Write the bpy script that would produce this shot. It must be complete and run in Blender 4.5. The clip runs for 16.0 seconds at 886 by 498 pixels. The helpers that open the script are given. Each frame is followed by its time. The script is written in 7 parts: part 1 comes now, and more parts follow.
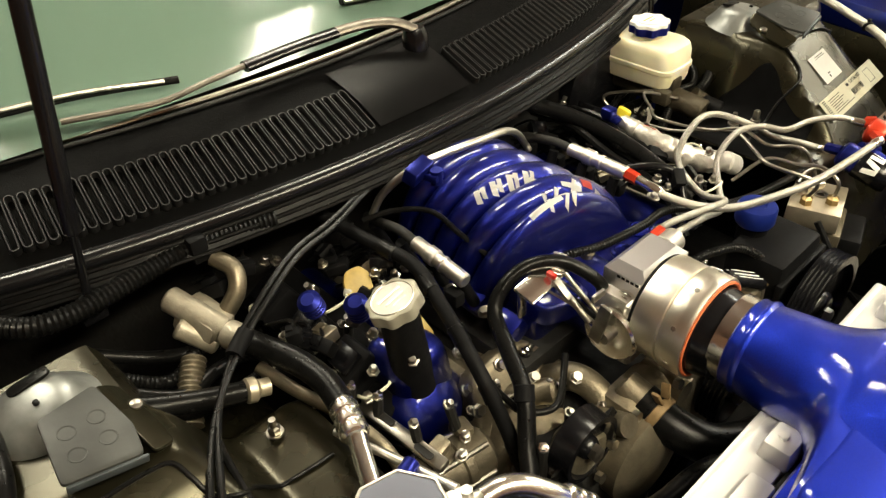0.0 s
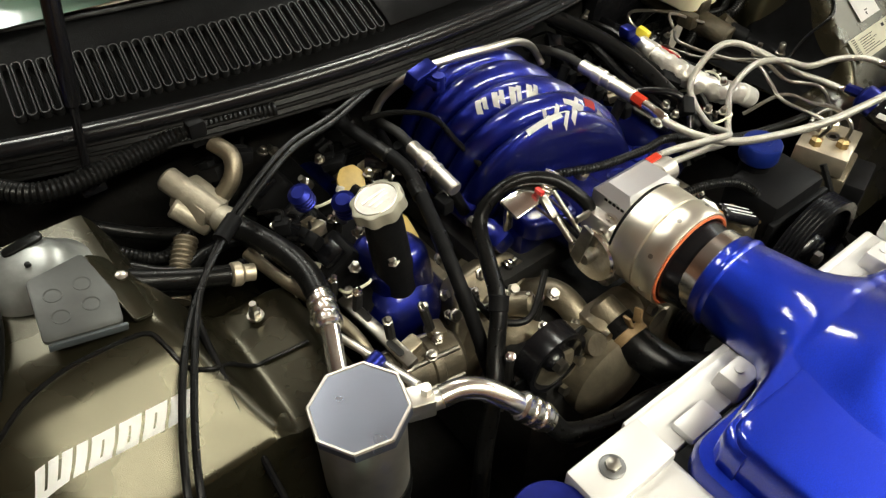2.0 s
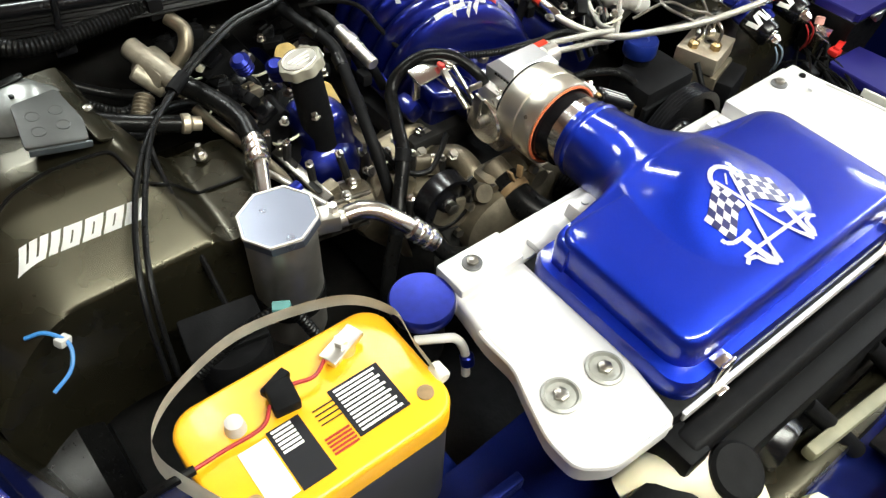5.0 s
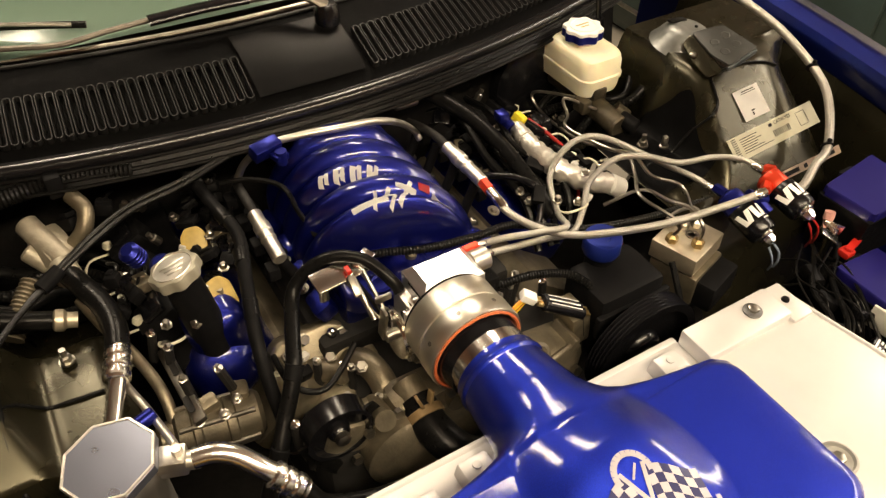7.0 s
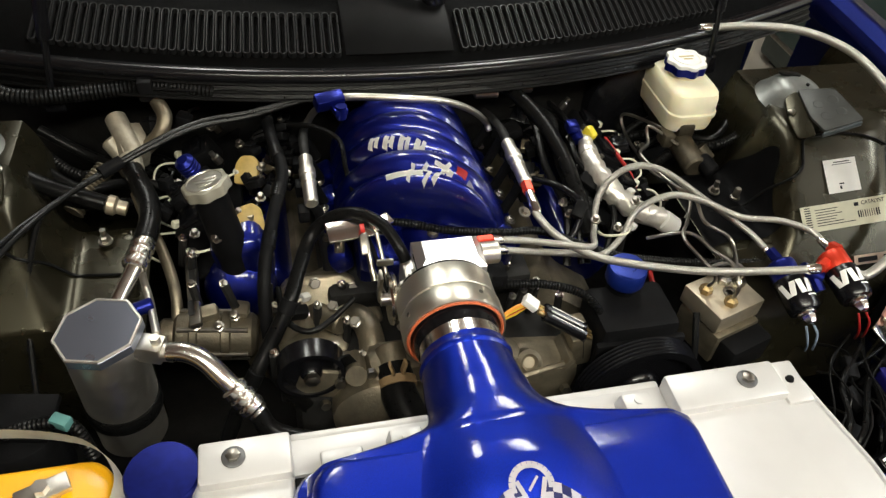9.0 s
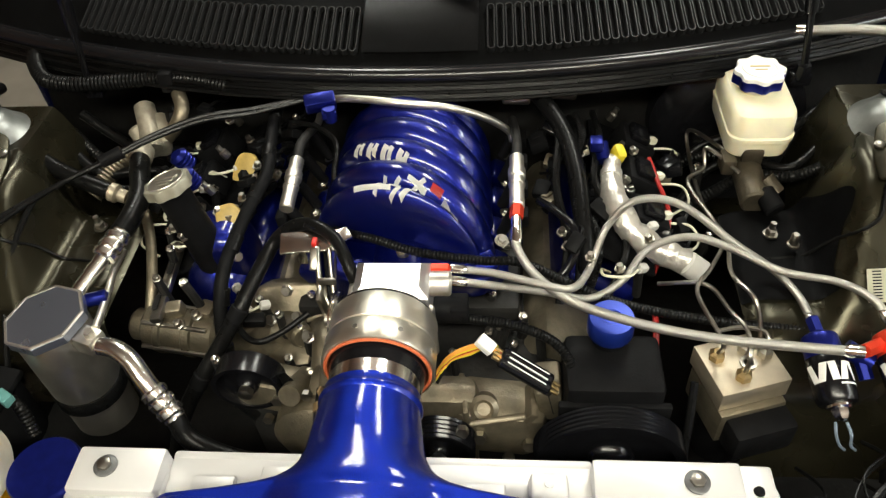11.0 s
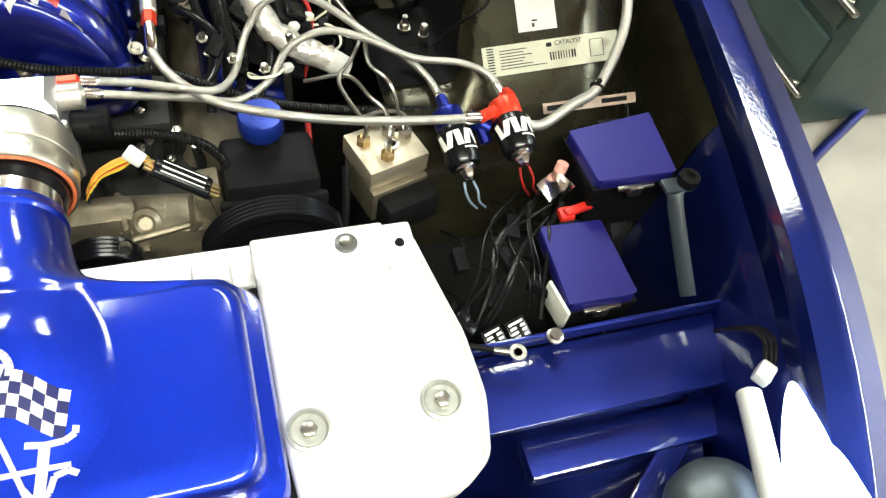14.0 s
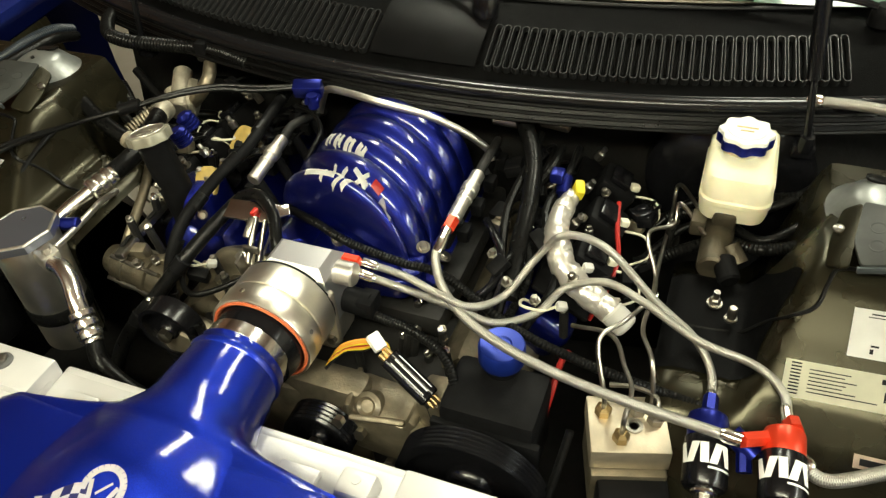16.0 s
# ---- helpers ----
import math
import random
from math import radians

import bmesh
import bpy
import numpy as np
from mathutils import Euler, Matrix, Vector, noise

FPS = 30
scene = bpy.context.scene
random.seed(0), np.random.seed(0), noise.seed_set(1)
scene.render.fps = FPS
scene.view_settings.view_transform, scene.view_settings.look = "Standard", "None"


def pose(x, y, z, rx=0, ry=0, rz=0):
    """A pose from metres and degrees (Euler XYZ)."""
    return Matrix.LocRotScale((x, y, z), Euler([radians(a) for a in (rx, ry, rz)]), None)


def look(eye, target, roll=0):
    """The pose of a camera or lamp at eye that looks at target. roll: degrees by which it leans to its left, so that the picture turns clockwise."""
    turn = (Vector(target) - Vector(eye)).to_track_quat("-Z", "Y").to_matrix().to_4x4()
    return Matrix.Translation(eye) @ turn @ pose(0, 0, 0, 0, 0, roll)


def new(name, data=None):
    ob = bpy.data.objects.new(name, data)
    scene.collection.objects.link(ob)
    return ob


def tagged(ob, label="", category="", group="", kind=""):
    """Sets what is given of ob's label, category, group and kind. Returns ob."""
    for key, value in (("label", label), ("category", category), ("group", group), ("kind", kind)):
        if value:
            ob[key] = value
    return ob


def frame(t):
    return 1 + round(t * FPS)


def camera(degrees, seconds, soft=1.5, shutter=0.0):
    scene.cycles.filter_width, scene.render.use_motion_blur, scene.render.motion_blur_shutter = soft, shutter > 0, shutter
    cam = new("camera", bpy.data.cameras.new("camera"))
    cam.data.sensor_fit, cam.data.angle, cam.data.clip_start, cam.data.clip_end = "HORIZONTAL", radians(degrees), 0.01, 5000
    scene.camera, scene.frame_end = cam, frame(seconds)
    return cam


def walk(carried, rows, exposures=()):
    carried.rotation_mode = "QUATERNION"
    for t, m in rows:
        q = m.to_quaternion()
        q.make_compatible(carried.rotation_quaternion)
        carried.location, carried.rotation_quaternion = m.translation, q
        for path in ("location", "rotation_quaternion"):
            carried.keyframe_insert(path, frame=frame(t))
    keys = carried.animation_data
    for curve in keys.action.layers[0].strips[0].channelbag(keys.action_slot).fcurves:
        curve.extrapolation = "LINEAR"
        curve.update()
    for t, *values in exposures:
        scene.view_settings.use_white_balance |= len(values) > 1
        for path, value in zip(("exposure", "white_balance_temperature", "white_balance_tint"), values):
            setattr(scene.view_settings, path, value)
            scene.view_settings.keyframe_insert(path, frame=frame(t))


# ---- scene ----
# PATH
LENS = 60.48
ROWS = [
    (0, look((-0.6524, -0.1350, 1.4103), (-0.2375, 0.3377, 0.9160), -3.48)),
    (0.5, look((-0.6308, -0.1659, 1.4051), (-0.2953, 0.3599, 0.9041), -4.19)),
    (1, look((-0.6246, -0.1728, 1.4141), (-0.2933, 0.3220, 0.8799), -4.21)),
    (1.5, look((-0.6231, -0.1750, 1.4141), (-0.2790, 0.2816, 0.8545), -1.38)),
    (2, look((-0.6237, -0.1730, 1.4207), (-0.2753, 0.2695, 0.8525), 0.08)),
    (2.5, look((-0.6339, -0.1720, 1.4196), (-0.2784, 0.2659, 0.8523), 0.32)),
    (3, look((-0.6396, -0.1935, 1.4168), (-0.3001, 0.2477, 0.8422), -0.06)),
    (3.2, look((-0.6565, -0.2052, 1.4209), (-0.2978, 0.2228, 0.8481), 1.74)),
    (5.3, look((-0.6890, -0.4440, 1.4668), (-0.3515, -0.0489, 0.8585), 3.86)),
    (5.5, look((-0.6482, -0.4564, 1.4659), (-0.3161, -0.0636, 0.8532), 5.21)),
    (6, look((-0.5532, -0.4425, 1.4787), (-0.2146, -0.0418, 0.8747), 2.80)),
    (6.5, look((-0.4772, -0.3523, 1.5075), (-0.0824, 0.0813, 0.9633), 6.58)),
    (7, look((-0.3656, -0.3426, 1.5059), (-0.0637, 0.1532, 0.9554), 0.67)),
    (7.5, look((-0.2432, -0.3576, 1.4883), (-0.0846, 0.1926, 0.9296), -1.60)),
    (8, look((-0.1823, -0.3638, 1.4789), (-0.1029, 0.1982, 0.9151), -4.22)),
    (8.5, look((-0.1867, -0.3782, 1.4895), (-0.0816, 0.1904, 0.9366), 0.95)),
    (9, look((-0.2226, -0.4374, 1.5114), (-0.0600, 0.1153, 0.9564), 5.64)),
    (9.2, look((-0.2142, -0.4532, 1.5079), (-0.0464, 0.1063, 0.9613), 4.99)),
    (11.3, look((0.1458, -0.3454, 1.4843), (0.0605, 0.1916, 0.8974), -6.09)),
    (11.5, look((0.1534, -0.3388, 1.4685), (0.0785, 0.1815, 0.8654), -5.88)),
    (12, look((0.2080, -0.2840, 1.4632), (0.2018, 0.1987, 0.8253), -2.65)),
    (12.5, look((0.2802, -0.2802, 1.4348), (0.3556, 0.1539, 0.7670), 2.74)),
    (13, look((0.3051, -0.2888, 1.4313), (0.4438, 0.1117, 0.7529), 7.80)),
    (13.5, look((0.2625, -0.3451, 1.4407), (0.4536, 0.0752, 0.7874), 11.13)),
    (14, look((0.1810, -0.4490, 1.4664), (0.3910, -0.0340, 0.8155), 13.54)),
    (14.5, look((0.1962, -0.4745, 1.4801), (0.3473, -0.0284, 0.8334), 8.37)),
    (15, look((0.3303, -0.4005, 1.4872), (0.3051, 0.1180, 0.8784), 2.68)),
    (15.5, look((0.4028, -0.3189, 1.4883), (0.2206, 0.1754, 0.8862), -3.30)),
    (16, look((0.4045, -0.3283, 1.4556), (0.1697, 0.2138, 0.9162), -4.11)),
]
# END PATH
cam = camera(LENS, 16.0, soft=1.35)
EXPOSURES = [(0, 0.1, 7400, 4), (1.8, -0.08, 6550, 4), (3.0, -0.05, 6350, 3), (5.5, 0.25, 5900, 4), (6.5, -0.08, 9100, 16), (7.0, -0.28, 8400, 14), (7.5, -0.4, 7600, 9), (9.0, -0.47, 6300, 6), (12.0, 0.08, 6500, 3), (13.0, 0.33, 6500, 2), (14.0, 0.36, 6100, -1), (14.5, 0.15, 5900, -3), (15.0, 0.0, 6500, -4), (16.0, -0.1, 7000, -4)]
walk(cam, ROWS, EXPOSURES)

# ---- world and light ----
world = bpy.data.worlds.new("garage_world")
scene.world = world
world.use_nodes = True
world.node_tree.nodes["Background"].inputs[0].default_value = (0.55, 0.65, 0.8, 1)
world.node_tree.nodes["Background"].inputs[1].default_value = 0.008


def tube_lamp(x, y, z, length, power, along="x", colour=(1.0, 0.96, 0.88)):
    data = bpy.data.lights.new("fluorescent_light", "AREA")
    data.shape, data.size, data.size_y = "RECTANGLE", length, 0.3
    data.energy, data.color = power, colour
    ob = new("fluorescent_light", data)
    ob.matrix_world = pose(x, y, z, 0, 0, 0 if along == "x" else 90)
    return ob


# ---- materials ----
def material(name, base, rough=0.5, metal=0.0, coat=0.0, var=0.0, scale=40.0, bump=0.0, bump_scale=200.0, spec=0.5, base2=None, stretch=None, sss=0.0):
    m = bpy.data.materials.new(name)
    m.use_nodes = True
    n, l = m.node_tree.nodes, m.node_tree.links
    p = n["Principled BSDF"]
    p.inputs["Roughness"].default_value = rough
    p.inputs["Metallic"].default_value = metal
    p.inputs["Coat Weight"].default_value = coat
    p.inputs["Coat Roughness"].default_value = 0.04
    p.inputs["Specular IOR Level"].default_value = spec
    p.inputs["Base Color"].default_value = (*base, 1)
    if sss:
        p.inputs["Subsurface Weight"].default_value = sss
        p.inputs["Subsurface Radius"].default_value = (0.02, 0.015, 0.008)
    tc = n.new("ShaderNodeTexCoord")
    co = tc.outputs["Object"]
    if stretch:
        mp = n.new("ShaderNodeMapping")
        mp.inputs["Scale"].default_value = stretch
        l.new(co, mp.inputs["Vector"])
        co = mp.outputs["Vector"]
    if var > 0:
        t1 = n.new("ShaderNodeTexNoise")
        t1.inputs["Scale"].default_value = scale
        t1.inputs["Detail"].default_value = 6
        l.new(co, t1.inputs["Vector"])
        ramp = n.new("ShaderNodeValToRGB")
        ramp.color_ramp.elements[0].position, ramp.color_ramp.elements[1].position = 0.3, 0.7
        d = base2 or tuple(c * (1 - var) for c in base)
        ramp.color_ramp.elements[0].color = (*d, 1)
        ramp.color_ramp.elements[1].color = (*[min(1, c * (1 + var * 0.6)) for c in base], 1)
        l.new(t1.outputs["Fac"], ramp.inputs["Fac"])
        l.new(ramp.outputs["Color"], p.inputs["Base Color"])
        t3 = n.new("ShaderNodeTexNoise")
        t3.inputs["Scale"].default_value = scale * 2.3
        l.new(co, t3.inputs["Vector"])
        mr = n.new("ShaderNodeMapRange")
        mr.inputs["To Min"].default_value = max(0.02, rough * 0.75)
        mr.inputs["To Max"].default_value = min(1, rough * 1.3)
        l.new(t3.outputs["Fac"], mr.inputs["Value"])
        l.new(mr.outputs["Result"], p.inputs["Roughness"])
    if bump > 0:
        t2 = n.new("ShaderNodeTexNoise")
        t2.inputs["Scale"].default_value = bump_scale
        t2.inputs["Detail"].default_value = 4
        l.new(co, t2.inputs["Vector"])
        b = n.new("ShaderNodeBump")
        b.inputs["Strength"].default_value = bump
        b.inputs["Distance"].default_value = 0.002
        l.new(t2.outputs["Fac"], b.inputs["Height"])
        l.new(b.outputs["Normal"], p.inputs["Normal"])
    return m


def flake_paint(name, base, rough=0.32, coat=0.7, gloss=0.16):
    """Metallic paint: fine flakes that tilt the base layer, under a clear coat."""
    m = material(name, base, rough, 0.85, coat, 0.3, 900.0, 0.3, 1600.0)
    n, l = m.node_tree.nodes, m.node_tree.links
    p = n["Principled BSDF"]
    p.inputs["Coat Roughness"].default_value = gloss
    co = n.new("ShaderNodeTexCoord")
    peel = n.new("ShaderNodeTexNoise")
    peel.inputs["Scale"].default_value, peel.inputs["Detail"].default_value = 190.0, 3
    l.new(co.outputs["Object"], peel.inputs["Vector"])
    b = n.new("ShaderNodeBump")
    b.inputs["Strength"].default_value, b.inputs["Distance"].default_value = 0.06, 0.002
    l.new(peel.outputs["Fac"], b.inputs["Height"])
    l.new(b.outputs["Normal"], p.inputs["Coat Normal"])
    return m


def braid_material(name, base):
    m = bpy.data.materials.new(name)
    m.use_nodes = True
    n, l = m.node_tree.nodes, m.node_tree.links
    p = n["Principled BSDF"]
    p.inputs["Metallic"].default_value, p.inputs["Roughness"].default_value = 0.85, 0.38
    uv = n.new("ShaderNodeUVMap")
    out = []
    for a in (35, -35):
        mp = n.new("ShaderNodeMapping")
        mp.inputs["Scale"].default_value = (3000, 37.70, 1)
        sep = n.new("ShaderNodeSeparateXYZ")
        l.new(uv.outputs["UV"], mp.inputs["Vector"])
        l.new(mp.outputs["Vector"], sep.inputs["Vector"])
        ad = n.new("ShaderNodeMath")
        ad.operation = "ADD" if a > 0 else "SUBTRACT"
        l.new(sep.outputs["X"], ad.inputs[0])
        l.new(sep.outputs["Y"], ad.inputs[1])
        si = n.new("ShaderNodeMath")
        si.operation = "SINE"
        l.new(ad.outputs[0], si.inputs[0])
        out.append(si.outputs[0])
    mx = n.new("ShaderNodeMath")
    mx.operation = "MAXIMUM"
    l.new(out[0], mx.inputs[0])
    l.new(out[1], mx.inputs[1])
    ramp = n.new("ShaderNodeValToRGB")
    ramp.color_ramp.elements[0].color = (*[c * 0.5 for c in base], 1)
    ramp.color_ramp.elements[1].color = (*base, 1)
    l.new(mx.outputs[0], ramp.inputs["Fac"])
    l.new(ramp.outputs["Color"], p.inputs["Base Color"])
    b = n.new("ShaderNodeBump")
    b.inputs["Strength"].default_value, b.inputs["Distance"].default_value = 0.5, 0.001
    l.new(mx.outputs[0], b.inputs["Height"])
    l.new(b.outputs["Normal"], p.inputs["Normal"])
    return m


def glow(name, colour, strength):
    m = bpy.data.materials.new(name)
    m.use_nodes = True
    p = m.node_tree.nodes["Principled BSDF"]
    p.inputs["Emission Color"].default_value = (*colour, 1)
    p.inputs["Emission Strength"].default_value = strength
    return m


BLUE = flake_paint("blue_metallic_paint", (0.003, 0.022, 0.39), 0.31, 1.0, 0.11)
BLUE_D = flake_paint("deep_blue_engine_paint", (0.003, 0.009, 0.18), 0.30, 1.0, 0.13)
BLUE_BODY = flake_paint("blue_car_paint", (0.002, 0.010, 0.12), 0.3, 1.0, 0.03)
NAVY = flake_paint("dark_navy_paint", (0.007, 0.015, 0.150), 0.38, 1.0, 0.03)
LID_BLUE = material("violet_blue_gloss_paint", (0.010, 0.008, 0.120), 0.42, 0.30, 0.15, 0.15, 8.0, spec=0.4)
BLUE_ANO = material("blue_anodised", (0.008, 0.014, 0.17), 0.32, 0.75, 0, 0.2, 80.0)
BLUE_CAP = material("bright_blue_cap", (0.010, 0.028, 0.24), 0.32, 0.55, 0, 0.1, 80.0)
RED_ANO = material("red_anodised", (0.62, 0.045, 0.018), 0.35, 0.5)
SILVER = material("silver_paint", (0.62, 0.61, 0.6), 0.42, 0.35, 0.15, 0.06, 12.0, 0.05, 600.0)
ALU = material("polished_aluminium", (0.86, 0.83, 0.77), 0.2, 1.0, 0, 0.0, 60.0, 0.03, 700.0)
# lavender tint stands for what the polished receiver top reflects
MIRROR = material("lavender_reflection_aluminium", (0.25, 0.27, 0.335), 0.29, 0.85, 0, 0.02, 6.0)
PIPEM = material("bright_drawn_aluminium", (0.80, 0.77, 0.71), 0.25, 1.0, 0, 0.0, 60.0, 0.02, 700.0)
ALU_R = material("satin_aluminium", (0.70, 0.67, 0.61), 0.4, 1.0, 0, 0.1, 40.0, 0.05, 500.0)
DARKCAST = material("grimy_cast_aluminium", (0.10, 0.085, 0.060), 0.5, 0.7, 0, 0.5, 35.0, 0.35, 260.0)
CAST = material("cast_aluminium", (0.25, 0.215, 0.155), 0.42, 0.8, 0, 0.35, 35.0, 0.35, 260.0)
DULLM = material("dull_grey_steel", (0.20, 0.18, 0.15), 0.45, 0.7, 0, 0.3, 60.0)
STEEL = material("zinc_steel", (0.36, 0.34, 0.30), 0.33, 1.0, 0, 0.25, 60.0)
BRASS = material("yellow_passivated_steel", (0.30, 0.215, 0.10), 0.4, 0.9, 0, 0.3, 60.0)
BLACK = material("black_plastic", (0.006, 0.006, 0.0065), 0.5, 0, 0, 0.3, 60.0, 0.15, 350.0, 0.07)
BLACK_G = material("gloss_black", (0.005, 0.005, 0.006), 0.22, 0, 0.0, 0.2, 30.0, spec=0.35)
RUBBER = material("black_rubber", (0.005, 0.005, 0.005), 0.29, 0, 0, 0.3, 90.0, 0.10, 500.0, 0.15)
SHEET = material("satin_black_sheet_metal", (0.0085, 0.0076, 0.0044), 0.27, 0, 0.0, 0.4, 9.0, 0.05, 60.0, 0.45)
SHEET.node_tree.nodes["Principled BSDF"].inputs["Specular Tint"].default_value = (1.0, 0.93, 0.68, 1)
GALV = material("weathered_grey_steel", (0.095, 0.11, 0.12), 0.38, 0.55, 0, 0.35, 25.0, 0.1, 120.0)
TANM = material("tan_passivated_aluminium", (0.58, 0.51, 0.39), 0.46, 0.85, 0, 0.2, 40.0, 0.1, 300.0)
# near-black filler for the dark depths of the bay
NEARBLACK = material("near_black_metal", (0.006, 0.0055, 0.005), 0.65, 0.1, 0, 0.5, 22.0, 0.4, 120.0)
YELLOW = material("yellow_battery_plastic", (0.83, 0.42, 0.005), 0.36, 0, 0.1, 0.05, 20.0, 0.05, 400.0)
GREY_P = material("light_grey_plastic", (0.5, 0.49, 0.46), 0.5, 0, 0, 0.15, 30.0)
GREY_S = material("worn_grey_strap", (0.62, 0.61, 0.54), 0.5, 0, 0, 0.2, 30.0, 0.2, 300.0)
CREAM = material("cream_translucent_plastic", (0.80, 0.75, 0.55), 0.4, 0, 0.1, 0.18, 16.0, sss=0.35)
WHITE = material("white_sticker", (0.8, 0.79, 0.76), 0.5, 0, 0, 0.06, 40.0)
LABEL = material("off_white_label", (0.68, 0.66, 0.52), 0.55, 0, 0, 0.08, 50.0)
INK = material("black_ink", (0.012, 0.012, 0.015), 0.6, spec=0.2)
FOIL = material("silver_heat_foil", (0.70, 0.67, 0.61), 0.34, 0.75, 0, 0.15, 45.0, 0.9, 90.0)
BRAID = braid_material("braided_steel", (0.62, 0.60, 0.54))
RED = material("red_plastic", (0.5, 0.02, 0.015), 0.4)
PALEW = material("pale_blue_wire_insulation", (0.22, 0.28, 0.36), 0.4)
REDW = material("red_wire_insulation", (0.30, 0.012, 0.010), 0.4)
ORANGE = material("orange_gasket", (0.55, 0.13, 0.05), 0.5)
ORANGEW = material("orange_wire_insulation", (0.7, 0.3, 0.05), 0.4)
TAN = material("tan_clamp_band", (0.3, 0.2, 0.1), 0.5, 0.4, 0, 0.3, 60.0)
TANP = material("faded_tan_print", (0.42, 0.34, 0.16), 0.5)
YPLAST = material("yellow_clip_plastic", (0.62, 0.5, 0.03), 0.45)
GLASS_W = material("windscreen_glass", (0.25, 0.38, 0.3), 0.14, 0, 0.6, spec=0.6)
CONCRETE = material("garage_concrete", (0.34, 0.31, 0.26), 0.75, 0, 0, 0.25, 3.0, 0.3, 60.0)
WALLP = material("brown_wood_wall", (0.20, 0.095, 0.055), 0.7, 0, 0, 0.4, 4.0, 0.2, 60.0, stretch=(6, 6, 0.6))
GREENB = material("dark_green_cabinet_paint", (0.03, 0.05, 0.045), 0.4, 0, 0.1, 0.2, 10.0)
LAMPM = glow("lit_tube", (1.0, 0.95, 0.87), 30.0)
WALLC = material("cream_painted_wall", (0.78, 0.73, 0.63), 0.75, 0, 0, 0.12, 3.0, 0.1, 60.0)
LAMPLENS = glow("lit_headlight_lens", (0.86, 0.93, 1.0), 9.0)


BLOCKM = material("bright_machined_aluminium", (0.84, 0.84, 0.86), 0.31, 0.95, 0, 0.0, 30.0)
DOMEM = material("pale_weathered_zinc", (0.26, 0.27, 0.26), 0.36, 0.6, 0, 0.35, 30.0, 0.1, 150.0)
CONDM = material("dark_blue_grey_plastic", (0.022, 0.028, 0.036), 0.36, 0.1, 0, 0.3, 40.0, 0.1, 200.0, 0.35)
PLATEM = material("dull_olive_grey_steel", (0.045, 0.047, 0.044), 0.46, 0.35, 0, 0.35, 25.0, 0.1, 120.0)
SEALM = material("polished_black_rubber_seal", (0.006, 0.006, 0.007), 0.24, 0, 0, 0.15, 30.0, spec=0.45)


# ---- mesh helpers ----
def root_of(ob):
    while ob.parent:
        ob = ob.parent
    return ob


def thing(name, at, label="", category="", group="", kind=""):
    ob = new(name)
    ob.location = at
    ob.empty_display_size = 0.02
    return tagged(ob, label, category, group, kind)


def finish(bm, name, mat, smooth=True):
    bmesh.ops.recalc_face_normals(bm, faces=bm.faces[:])
    me = bpy.data.meshes.new(name)
    bm.to_mesh(me)
    bm.free()
    me.materials.append(mat)
    if smooth:
        me.polygons.foreach_set("use_smooth", [True] * len(me.polygons))
        me.set_sharp_from_angle(angle=radians(38))
    return me


def part(name, bm, mat, parent, label="", smooth=True):
    """Links a bmesh given in world metres as one mesh under a thing or a part."""
    o = root_of(parent).location
    bmesh.ops.translate(bm, verts=bm.verts[:], vec=-o)
    ob = new(name, finish(bm, name, mat, smooth))
    ob.parent = parent
    return tagged(ob, label)


def solo(name, bm, mat, label="", category="", group="", kind="", at=None, smooth=True):
    """Links a bmesh given in world metres as one thing of its own."""
    if at is None:
        lo = [min(v.co[i] for v in bm.verts) for i in range(3)]
        hi = [max(v.co[i] for v in bm.verts) for i in range(3)]
        at = Vector(((lo[0] + hi[0]) / 2, (lo[1] + hi[1]) / 2, lo[2]))
    bmesh.ops.translate(bm, verts=bm.verts[:], vec=-Vector(at))
    ob = new(name, finish(bm, name, mat, smooth))
    ob.location = at
    return tagged(ob, label, category, group, kind)


def placed(bm, m):
    bmesh.ops.transform(bm, matrix=m, verts=bm.verts[:])
    return bm


def joined(*bms):
    out = bms[0]
    for b in bms[1:]:
        me = bpy.data.meshes.new("tmp")
        b.to_mesh(me)
        b.free()
        out.from_mesh(me)
        bpy.data.meshes.remove(me)
    return out


def box(size, at=(0, 0, 0), bevel=0.002, rot=(0, 0, 0), seg=2, taper=1.0):
    bm = bmesh.new()
    bmesh.ops.create_cube(bm, size=1)
    for v in bm.verts:
        k = taper if v.co.z > 0 else 1.0
        v.co = Vector((v.co.x * size[0] * k, v.co.y * size[1] * k, v.co.z * size[2]))
    if bevel > 0:
        bmesh.ops.bevel(bm, geom=bm.edges[:], offset=bevel, segments=seg, profile=0.5, affect="EDGES")
    return placed(bm, pose(*at, *rot))


def turned(profile, seg=32, m=None):
    """A lathe: (radius, height) pairs round z; ends are closed."""
    bm = bmesh.new()
    rings = []
    for r, h in profile:
        if r < 1e-6:
            rings.append([bm.verts.new((0, 0, h))])
        else:
            rings.append([bm.verts.new((r * math.cos(2 * math.pi * i / seg), r * math.sin(2 * math.pi * i / seg), h)) for i in range(seg)])
    for a, b in zip(rings, rings[1:]):
        for i in range(seg):
            j = (i + 1) % seg
            if len(a) == 1 and len(b) == 1:
                continue
            if len(a) == 1:
                bm.faces.new((a[0], b[i], b[j]))
            elif len(b) == 1:
                bm.faces.new((a[i], a[j], b[0]))
            else:
                bm.faces.new((a[i], a[j], b[j], b[i]))
    for ring in (rings[0], rings[-1]):
        if len(ring) > 2:
            bm.faces.new(ring)
    return placed(bm, m) if m is not None else bm


